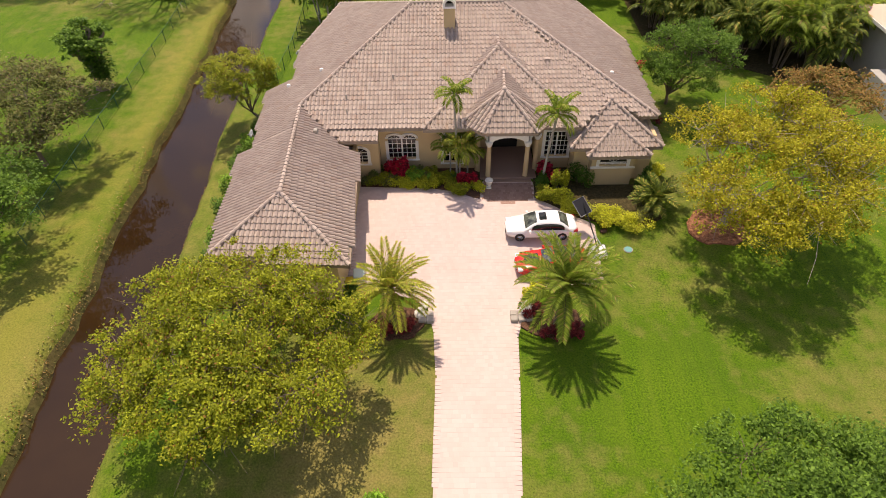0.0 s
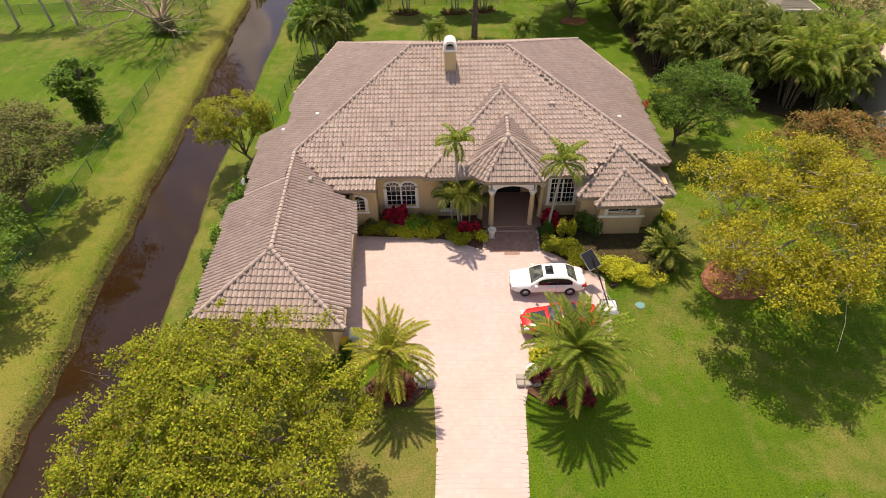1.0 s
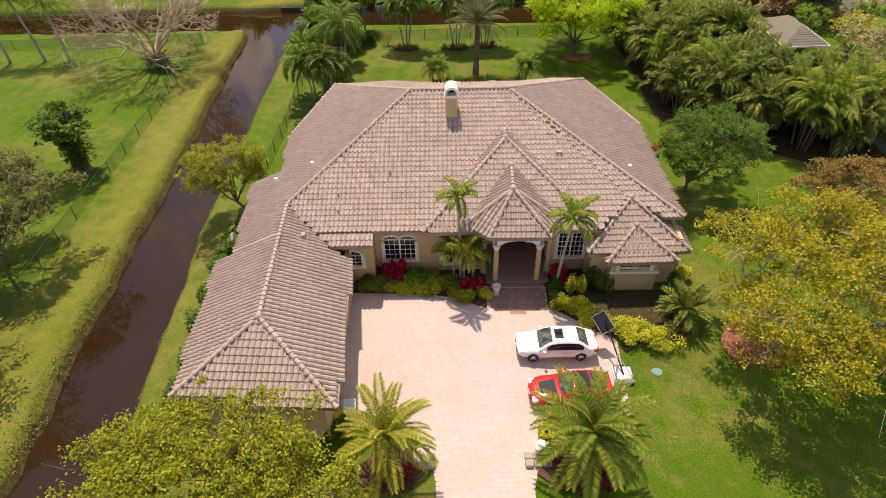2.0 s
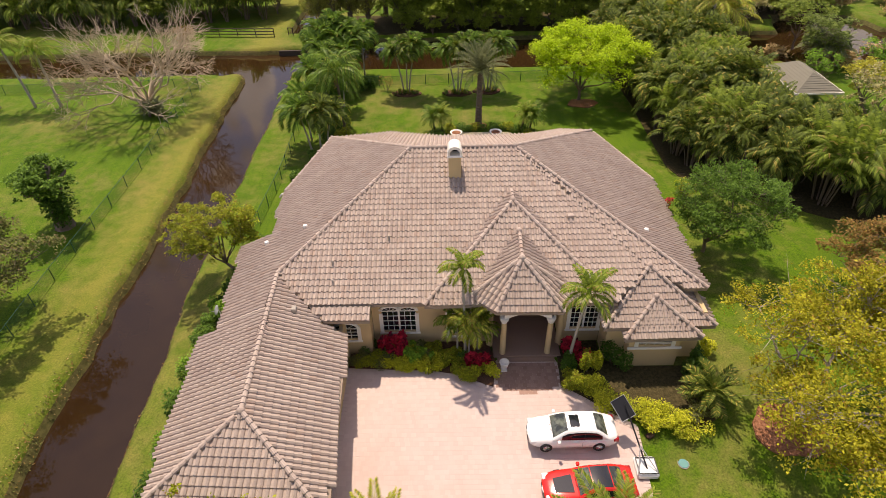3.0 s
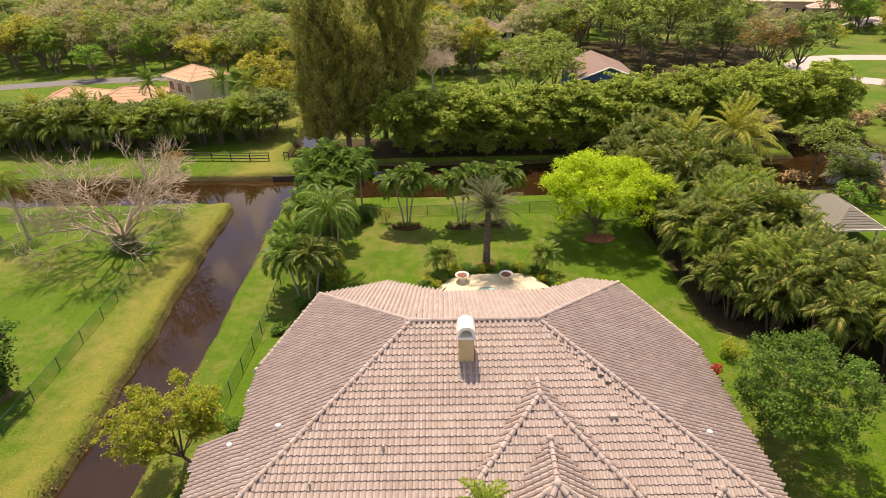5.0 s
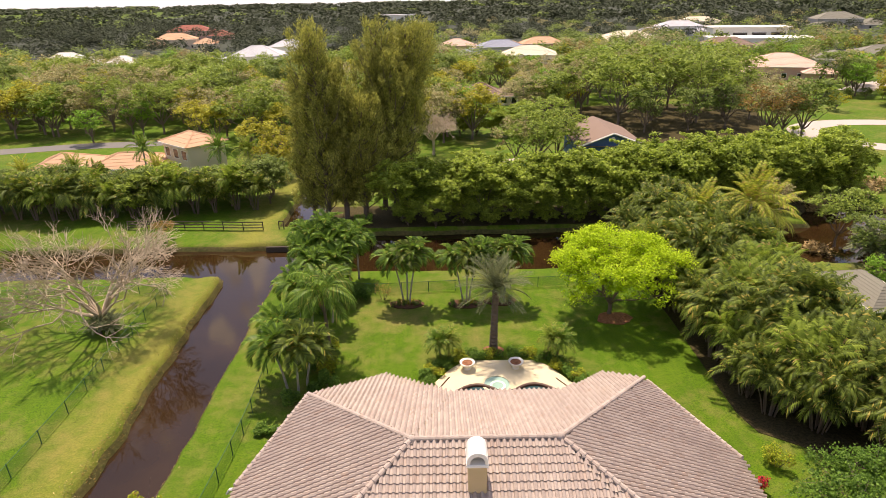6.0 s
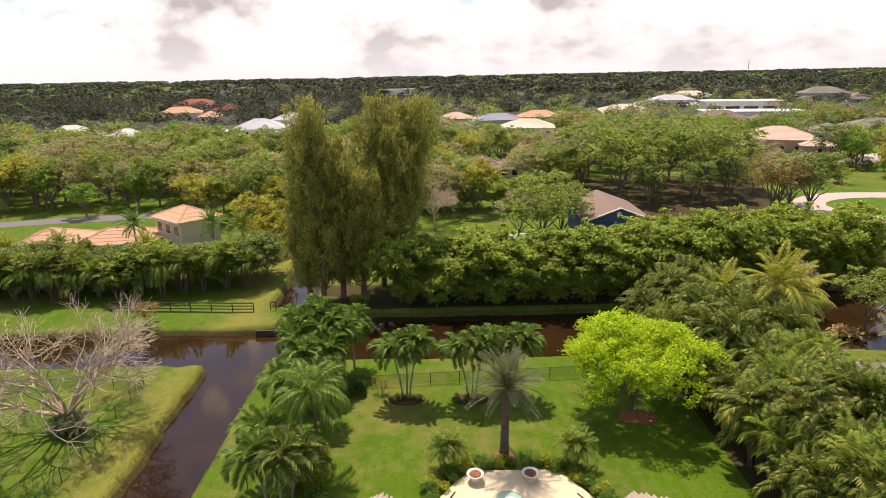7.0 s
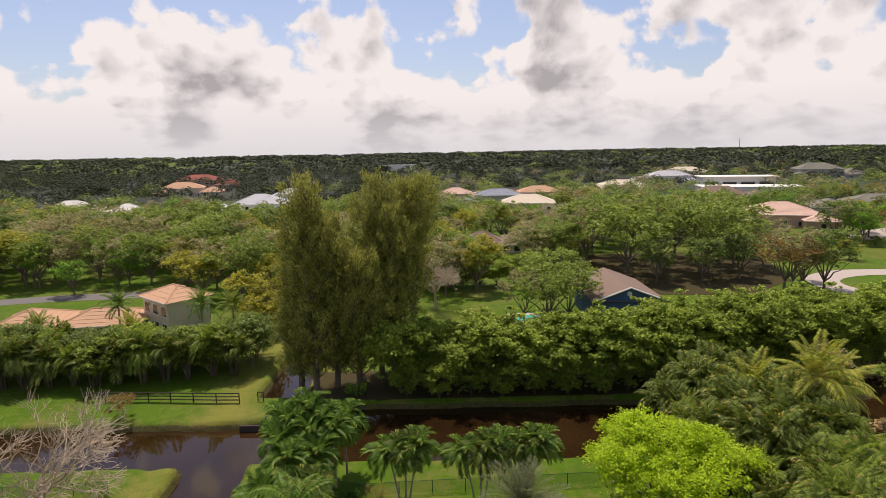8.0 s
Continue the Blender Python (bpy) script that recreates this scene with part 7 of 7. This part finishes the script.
    for x, y in ((44, 78), (47, 84), (48, 92), (52, 80), (43, 66), (46, 72), (52, 72), (44, 60), (50, 64), (40, 96), (44, 100), (64, 124), (72, 126), (80, 124), (86, 118)):
        put(int(x + y) % 5, x, y, rng.uniform(0.45, 0.7))
    # the rest, scattered
    wait = 0
    placed = 0
    spots = []
    KEEP_CLEAR.extend(((104, 222, 16), (98, 205, 15), (12, 195, 11), (11, 180, 11), (45, 160, 26), (62, 178, 28), (24, 158, 15)))
    while placed < 250 and wait < 12000:
        wait += 1
        y = rng.uniform(150, 232)
        x = rng.uniform(-0.86, 0.86) * (y - 20)
        if any((x - a) ** 2 + (y - b) ** 2 < r * r for a, b, r in KEEP_CLEAR) or any((x - a) ** 2 + (y - b) ** 2 < 34 for a, b in spots):
            continue
        spots.append((x, y))
        w = [0.17, 0.14, 0.12, 0.16, 0.25, 0.06, 0.10]
        put(int(rng.choice(7, p=w)), x, y, rng.uniform(1.0, 1.4))
        placed += 1
    far_palms = [clump_palm("garden_palm", "cluster of slim palms among the houses", 90 + k, 4, 6.5, "queen", 8, 0.8, "palmdeep", 2.0, at(20 + 16 * k, 262, 0), "palms among the houses") for k in range(2)]
    for x, y in ((28, 262), (34, 268), (52, 266), (60, 262), (14, 232), (24, 236), (-160, 300), (-120, 440), (-60, 300), (70, 300), (95, 300), (165, 250), (170, 262), (8, 270), (-40, 300), (-110, 480), (-90, 470), (150, 300), (215, 380), (230, 360)):
        copy_thing(far_palms[int(x) % 2], at(x, y, 0, rng.uniform(0, 360), rng.uniform(0.9, 1.3)))


far_plants()


def far_woods():
    """Woods that run to the horizon: joined masses of leaf clumps, by tone."""
    rng = np.random.default_rng(33)
    tones = {"canopydark": [], "canopy": [], "canopygrey": [], "fardeep": [], "canopygold": [], "brown": [], "bright": []}
    sizes = {k: [] for k in tones}

    def stand(mat, x, y, H, R, n, s):
        d = rng.normal(size=(n, 3))
        d /= np.linalg.norm(d, axis=1)[:, None]
        d[:, 2] = np.abs(d[:, 2]) * 1.0 - 0.25
        lump = 1 + 0.3 * np.sin(d[:, 0] * 5 + x) * np.sin(d[:, 1] * 5 + y)
        p = d * np.array([R, R, H * 0.5]) * (rng.uniform(0.7, 1.0, (n, 1)) * lump[:, None]) + np.array([x, y, H * 0.52])
        tones[mat].append(p)
        sizes[mat].append(np.full(n, s))

    count = 0
    while count < 420:
        y = rng.uniform(225, 330)
        x = rng.uniform(-0.86, 0.86) * (y - 20)
        count += 1
        if any((x - a) ** 2 + (y - b) ** 2 < r * r for a, b, r in KEEP_CLEAR):
            continue
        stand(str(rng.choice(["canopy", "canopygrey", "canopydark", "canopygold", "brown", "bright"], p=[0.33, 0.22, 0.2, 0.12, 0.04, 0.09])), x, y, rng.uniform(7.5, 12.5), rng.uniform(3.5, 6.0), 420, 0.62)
    count = 0
    while count < 1250:
        y = 290 + 470 * rng.uniform(0, 1) ** 0.9
        x = rng.uniform(-0.84, 0.84) * (y - 20)
        if any((x - a) ** 2 + (y - b) ** 2 < (r * 0.9) ** 2 for a, b, r in KEEP_CLEAR):
            continue
        left = x < -0.12 * y
        dark = 0.75 if left else 0.45
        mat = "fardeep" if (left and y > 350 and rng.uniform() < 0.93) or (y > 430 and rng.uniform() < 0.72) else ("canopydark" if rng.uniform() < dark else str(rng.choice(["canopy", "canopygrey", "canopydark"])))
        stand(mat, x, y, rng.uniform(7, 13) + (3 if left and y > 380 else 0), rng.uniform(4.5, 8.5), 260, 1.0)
        count += 1
    for _ in range(1500):
        y = 760 + 3200 * rng.uniform(0, 1) ** 1.6
        x = rng.uniform(-0.80, 0.80) * y
        k = 1 + (y - 760) / 900
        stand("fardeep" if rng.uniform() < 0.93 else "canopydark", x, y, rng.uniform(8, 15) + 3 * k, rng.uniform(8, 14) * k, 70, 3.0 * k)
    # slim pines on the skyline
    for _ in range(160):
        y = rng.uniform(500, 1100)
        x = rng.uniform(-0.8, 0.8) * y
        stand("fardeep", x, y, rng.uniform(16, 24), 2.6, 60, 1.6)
    g2 = np.random.default_rng(4)
    for mat, ps in tones.items():
        p, s = np.vstack(ps), np.concatenate(sizes[mat])
        nrm = g2.normal(size=p.shape)
        nrm[:, 2] = np.abs(nrm[:, 2]) + 1.8
        nrm /= np.linalg.norm(nrm, axis=1)[:, None]
        u = np.cross(nrm, g2.normal(size=p.shape))
        u /= np.linalg.norm(u, axis=1)[:, None]
        w = np.cross(nrm, u)
        a, b = u * (s * 0.6)[:, None], w * (s * 0.45)[:, None]
        v = np.stack([p - a, p + b, p + a, p - b], 1).reshape(-1, 3)
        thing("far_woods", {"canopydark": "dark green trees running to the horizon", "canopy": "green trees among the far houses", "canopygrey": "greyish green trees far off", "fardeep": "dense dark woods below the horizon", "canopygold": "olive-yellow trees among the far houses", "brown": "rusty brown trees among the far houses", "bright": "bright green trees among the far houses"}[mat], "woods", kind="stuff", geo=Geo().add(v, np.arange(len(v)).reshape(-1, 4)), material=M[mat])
    mast = thing("radio_mast", "thin mast on the skyline", "mast", at(950, 1900, 0))
    part("pole", Geo().tube([(0, 0, 0), (0, 0, 55)], [1.2, 0.7], 6), M["greyplastic"], mast)


far_woods()
# ---- cars and loose things ----


def loft(sections, close=True):
    """Joins rings of equal length, given as lists of points, into a skin."""
    g = Geo()
    n, k = len(sections), len(sections[0])
    p = [q for s in sections for q in s]
    f = [(i * k + j, i * k + (j + 1) % k, (i + 1) * k + (j + 1) % k, (i + 1) * k + j) for i in range(n - 1) for j in range(k)]
    g.add(p, f)
    for i, flip in ((0, True), (n - 1, False)):
        c = np.mean(sections[i], axis=0)
        t = [(j, (j + 1) % k, k) for j in range(k)]
        g.add(list(sections[i]) + [c], None, [x[::-1] for x in t] if flip else t)
    return g


def car(name, label, x, y, turn, paint, L, W, H, hood, roof0, roof1, boot, belt, dark_roof=False, sunroof=False, hood_panel=False):
    """A saloon or coupe along +x (nose at -x). hood, roof0, roof1, boot: stations along its length."""
    ob = thing(name, label, "car", at(x, y, G(x, y) + 0.06, turn))

    def ring(xx, half, zb, zt, crown):
        h = half
        return [(xx, -h * 0.86, zb), (xx, -h * 0.99, zb + 0.16), (xx, -h, zb + (zt - zb) * 0.6), (xx, -h * 0.93, zt - 0.02), (xx, -h * 0.72, zt + crown * 0.7), (xx, -h * 0.3, zt + crown), (xx, h * 0.3, zt + crown),
                (xx, h * 0.72, zt + crown * 0.7), (xx, h * 0.93, zt - 0.02), (xx, h, zb + (zt - zb) * 0.6), (xx, h * 0.99, zb + 0.16), (xx, h * 0.86, zb)]

    w = W / 2
    xs = [(-L / 2, 0.42, 0.40, belt - 0.27), (-L / 2 + 0.05, 0.62, 0.32, belt - 0.22), (-L / 2 + 0.14, 0.77, 0.26, belt - 0.17), (-L / 2 + 0.30, 0.88, 0.22, belt - 0.13), (-L / 2 + 0.6, 0.955, 0.20, belt - 0.08),
          (-L / 2 + 1.0, 0.985, 0.18, belt - 0.04), (hood, 1.0, 0.18, belt), (0, 1.0, 0.18, belt + 0.02), (roof1, 1.0, 0.18, belt + 0.04), (boot, 0.98, 0.19, belt + 0.06), (L / 2 - 0.40, 0.945, 0.22, belt + 0.055),
          (L / 2 - 0.18, 0.87, 0.26, belt + 0.03), (L / 2 - 0.06, 0.78, 0.32, belt - 0.03), (L / 2, 0.62, 0.40, belt - 0.12)]
    part("body", loft([ring(a, w * b, zb, zt, 0.045) for a, b, zb, zt in xs]), M[paint], ob, smooth=True)

    # the rounded glasshouse: its height along the car and its half width up the sides
    z0 = belt + 0.01
    A, B, C, D = hood + 0.05, roof0, roof1, boot - 0.05

    def high(xx):
        if xx < B:
            q = 1 - (1 - (xx - A) / (B - A)) ** 1.35
        elif xx > C:
            q = 1 - (1 - (D - xx) / (D - C)) ** 1.35
        else:
            return H - 0.045 + 0.045 * math.sin(math.pi * (xx - B) / (C - B))
        return z0 + 0.02 + (H - 0.065 - z0) * max(0.0, q)

    def half(z):
        q = min(1.0, max(0.0, (z - z0) / (H - z0)))
        return w * (0.93 - 0.22 * q ** 1.4)

    def cabin_ring(xx):
        h = high(xx)
        e = max(0.0, h - 0.06 - z0)
        side_pts = [(half(z0), z0 - 0.05), (half(z0 + 0.5 * e), z0 + 0.5 * e), (half(z0 + e) * 0.985, z0 + e), (half(h) * 0.88, h), (half(h) * 0.4, h + 0.018)]
        return [(xx, -y, z) for y, z in side_pts] + [(xx, y, z) for y, z in side_pts[::-1]]

    def skin(x0, x1, reach, n=8, k=7, lift=0.012):
        """A panel that lies just over the cabin's top between two stations."""
        pts = []
        for i in range(n):
            xx = x0 + (x1 - x0) * i / (n - 1)
            for j in range(k):
                q = 2 * j / (k - 1) - 1
                pts.append((xx, q * reach * half(high(xx)), high(xx) + lift + 0.018 * (1 - q * q)))
        return Geo().add(pts, [(i * k + j, (i + 1) * k + j, (i + 1) * k + j + 1, i * k + j + 1) for i in range(n - 1) for j in range(k - 1)])

    part("cabin", loft([cabin_ring(A + (D - A) * i / 18) for i in range(19)]), M[paint], ob, smooth=True)
    for s in (-1, 1):
        pts, n, k = [], 15, 4
        for i in range(n):
            xx = A + 0.50 + (D - 0.42 - A - 0.50) * i / (n - 1)
            zt = max(z0 + 0.05, high(xx) - 0.10)
            for j in range(k):
                z = z0 + 0.045 + (zt - z0 - 0.045) * j / (k - 1)
                pts.append((xx, s * (half(z) + 0.014), z))
        f = [(i * k + j, (i + 1) * k + j, (i + 1) * k + j + 1, i * k + j + 1) for i in range(n - 1) for j in range(k - 1)]
        part("side_window", Geo().add(pts, f if s < 0 else [q[::-1] for q in f]), M["glass"], ob, smooth=True)
        xm = (B + C) / 2 + 0.12
        part("pillar", Geo().tube([(xm, s * (half(z0) + 0.012), z0 + 0.03), (xm + 0.02, s * (half(H - 0.1) + 0.012), H - 0.11)], 0.022, 4), M["black"], ob)
    part("windscreen", skin(A + 0.06, B - 0.02, 0.84), M["carglass"], ob, smooth=True)
    part("rear_window", skin(C + 0.03, D - 0.10, 0.80), M["carglass"], ob, smooth=True)
    part("roof", skin(B + 0.03, C - 0.02, 0.88, lift=0.008), M["glossblack" if dark_roof else paint], ob, smooth=True)
    if sunroof:
        part("sunroof", skin(B + 0.16, B + 0.66, 0.62, lift=0.016), M["glass"], ob, smooth=True)
    if hood_panel:
        part("hood_panel", Geo().add([(-L / 2 + 0.55, -0.38, belt + 0.006), (-L / 2 + 0.55, 0.38, belt + 0.006), (hood - 0.12, 0.5, belt + 0.055), (hood - 0.12, -0.5, belt + 0.055)], [(3, 2, 1, 0)]), M["glossblack"], ob, "black bonnet panel")
    for s in (-1, 1):
        part("headlight", Geo().bevel_box(-L / 2 + 0.06, s * w * 0.66 - 0.19, belt - 0.30, -L / 2 + 0.42, s * w * 0.66 + 0.19, belt - 0.12, 0.04), M["lamp"], ob)
        part("tail_light", Geo().bevel_box(L / 2 - 0.30, s * w * 0.72 - 0.18, belt - 0.20, L / 2 - 0.005, s * w * 0.72 + 0.18, belt - 0.03, 0.04), M["redlamp"], ob)
        mir = part("mirror", Geo().bevel_box(A + 0.25, s * (w + 0.10) - 0.10, belt + 0.02, A + 0.42, s * (w + 0.10) + 0.10, belt + 0.17, 0.04), M[paint], ob)
        part("door_seam", Geo().box((A + D) / 2 + 0.09, s * w - 0.006, 0.35, (A + D) / 2 + 0.105, s * w + 0.006, belt - 0.05), M["black"], ob)
        for xx in (0.0, 1.0):
            part("door_handle", Geo().bevel_box((A + D) / 2 - 0.35 + xx, s * w - 0.02, belt - 0.13, (A + D) / 2 - 0.13 + xx, s * w + 0.025, belt - 0.09, 0.01), M[paint], ob)
        for xx in (-L / 2 + 0.93, L / 2 - 1.05):
            wh = part("wheel", Geo().lathe([(0.20, -0.115), (0.31, -0.115), (0.335, -0.08), (0.335, 0.08), (0.31, 0.115), (0.20, 0.115)], 22), M["tyre"], ob, smooth=True, at=pose(xx, s * (w - 0.075), 0.335, 90, 0, 0))
            g = Geo().lathe([(0.215, -0.10), (0.235, -0.10), (0.235, 0.10), (0.215, 0.10)], 20)
            for a in range(5):
                t = a * 2 * math.pi / 5
                for z in (-0.085, 0.085):
                    g.tube([(0, 0, z), (0.22 * math.cos(t), 0.22 * math.sin(t), z)], [0.05, 0.03], 4)
            part("rim", g, M["chrome"], wh)
    part("grille", Geo().bevel_box(-L / 2 - 0.015, -0.42, 0.36, -L / 2 + 0.1, 0.42, belt - 0.30, 0.02), M["black"], ob)
    for end, xx in ((-1, -L / 2), (1, L / 2)):
        part("number_plate", Geo().box(xx - 0.025, -0.18, 0.45, xx + 0.025, 0.18, 0.57), M["whiteplastic"], ob)
    for s in (-1, 1):
        part("wiper", Geo().tube([(A - 0.03, s * 0.1, z0 + 0.06), (A + 0.22, s * 0.55, z0 + 0.17)], 0.012, 4), M["black"], ob)
    return ob


def urn(x, y):
    ob = thing("garden_urn", "white classical urn on a foot beside the porch path", "urn", at(x, y, G(x, y) + 0.02))
    part("foot", Geo().bevel_box(-0.19, -0.19, 0, 0.19, 0.19, 0.12, 0.02), M["trim"], ob)
    part("bowl", Geo().lathe([(0.13, 0.1), (0.08, 0.2), (0.10, 0.28), (0.22, 0.38), (0.25, 0.6), (0.31, 0.72), (0.30, 0.76), (0.22, 0.74), (0.0, 0.66)], 18), M["trim"], ob, smooth=True)


def loose_things():
    car("saloon_car", "white four-door saloon with a dark sunroof", 6.25, 29.8, 0.5, "white", 4.85, 1.82, 1.46, -1.25, -0.35, 1.15, 1.95, 0.88, sunroof=True)
    car("sports_car", "red coupe with black bonnet panel and black roof", 6.65, 26.75, 3.5, "redpaint", 4.75, 1.88, 1.36, -0.75, 0.05, 1.05, 1.9, 0.86, dark_roof=True, hood_panel=True)
    # portable hoop, folded down on the grass behind the cars
    hoop = thing("basketball_hoop", "portable basketball hoop with white base and black backboard", "basketball hoop", at(10.0, 27.95, G(10, 28)))
    part("base", Geo().bevel_box(-0.58, -0.6, 0, 0.58, 0.6, 0.3, 0.1), M["whiteplastic"], hoop)
    part("pole", Geo().tube([(0.0, -0.2, 0.25), (-0.9, 2.4, 2.4)], 0.045, 8), M["black"], hoop)
    part("brace", Geo().tube([(0.55, -0.5, 0.25), (-0.3, 0.7, 1.1)], 0.03, 6), M["greyplastic"], hoop)
    part("brace", Geo().tube([(-0.55, -0.5, 0.25), (-0.3, 0.7, 1.1)], 0.03, 6), M["greyplastic"], hoop)
    bb = part("backboard", Geo().bevel_box(-0.42, -0.6, 0, 0.42, 0.6, 0.05, 0.02), M["black"], hoop, at=pose(-1.0, 2.35, 2.1, 35, -20, 20))
    part("board_frame", Geo().tube([(-0.42, -0.6, 0.06), (0.42, -0.6, 0.06), (0.42, 0.6, 0.06), (-0.42, 0.6, 0.06), (-0.42, -0.6, 0.06)], 0.022, 4), M["greyplastic"], bb)
    for x0, y0, x1, y1 in ((-0.5, -0.5, 0.5, -0.5), (-0.5, 0.45, 0.5, 0.45), (-0.5, -0.5, -0.5, 0.45), (0.5, -0.5, 0.5, 0.45)):
        part("base_rail", Geo().tube([(x0, y0, 0.36), (x1, y1, 0.36)], 0.025, 5), M["black"], hoop)
    thing("leather_bag", "dark brown bag lying on the path edge", "bag", at(10.7, 29.8, G(10.7, 29.8), 25), geo=Geo().bevel_box(-0.25, -0.16, 0, 0.25, 0.16, 0.2, 0.08), material=M["coping"])
    mh = thing("septic_cover", "round blue-green cover flush with the grass", "manhole cover", at(12.1, 28.2, G(12, 28.2)))
    part("lid", Geo().lathe([(0.27, -0.05), (0.27, 0.03), (0.25, 0.04), (0.0, 0.045)], 22), M["bluecover"], mh)
    part("collar", Geo().lathe([(0.31, -0.05), (0.31, 0.02), (0.28, 0.022), (0.28, -0.02)], 22), M["stone"], mh)
    urn(2.95, 34.5)
    # bins by the garage corner
    bn = thing("wheeled_bin", "pale mint wheeled bin by the garage", "bin", at(-5.9, 25.6, G(-5.9, 25.6), 5))
    part("body", loft([[(-0.26, -0.3, 0.05), (0.26, -0.3, 0.05), (0.26, 0.3, 0.05), (-0.26, 0.3, 0.05)], [(-0.33, -0.38, 1.0), (0.33, -0.38, 1.0), (0.33, 0.38, 1.0), (-0.33, 0.38, 1.0)]]), M["whiteplastic"], bn)
    part("lid", Geo().bevel_box(-0.36, -0.42, 1.0, 0.36, 0.42, 1.1, 0.05), M["mint"], bn, "pale mint lid")
    for s in (-0.3, 0.3):
        part("wheel", Geo().lathe([(0.0, -0.04), (0.12, -0.04), (0.12, 0.04), (0.0, 0.04)], 12), M["tyre"], bn, at=pose(s, 0.34, 0.12, 0, 90, 0))
    part("handle", Geo().tube([(-0.28, 0.44, 0.98), (0.28, 0.44, 0.98)], 0.025, 6), M["whiteplastic"], bn)
    yb = thing("recycling_tub", "yellow recycling tub by the garage", "tub", at(-6.5, 25.2, G(-6.5, 25.2), 10))
    part("body", loft([[(-0.25, -0.2, 0.0), (0.25, -0.2, 0.0), (0.25, 0.2, 0.0), (-0.25, 0.2, 0.0)], [(-0.33, -0.27, 0.85), (0.33, -0.27, 0.85), (0.33, 0.27, 0.85), (-0.33, 0.27, 0.85)]]), M["yellowplastic"], yb)
    part("rim", Geo().tube([(-0.33, -0.27, 0.85), (0.33, -0.27, 0.85), (0.33, 0.27, 0.85), (-0.33, 0.27, 0.85), (-0.33, -0.27, 0.85)], 0.03, 5), M["yellowplastic"], yb)
    # stone blocks and pale boulders at the palm beds
    for x, y, n in ((4.35, 22.9, 3), (-1.55, 22.9, 2)):
        wall = thing("stone_border", "low border of grey stone blocks", "border", at(x, y, G(x, y)))
        for i in range(n):
            for j in range(2):
                part("block", Geo().bevel_box(-0.22, -0.2, -0.05, 0.22, 0.2, 0.28 - 0.08 * j, 0.04), M["stone"], wall, at=pose((i - n / 2 + 0.5) * 0.47, j * 0.48 - 0.4, 0, 0, 0, 4 * i - 3 * j))
    for x, y, s in ((4.7, 23.4, 0.42), (-1.9, 23.0, 0.4), (-1.7, 23.7, 0.3)):
        rng = np.random.default_rng(int(abs(x) * 10))
        bm = bmesh.new()
        bmesh.ops.create_icosphere(bm, subdivisions=2, radius=s)
        for v in bm.verts:
            v.co *= 1 + rng.uniform(-0.16, 0.16)
            v.co.z *= 0.75
        me = bpy.data.meshes.new("boulder")
        bm.to_mesh(me)
        bm.free()
        me.materials.append(M["trim"])
        ob = new("boulder", me)
        ob.matrix_basis = at(x, y, G(x, y) + s * 0.5)
        tagged(ob, "pale rough boulder at the palm bed", "boulder", "pale boulders")


loose_things()
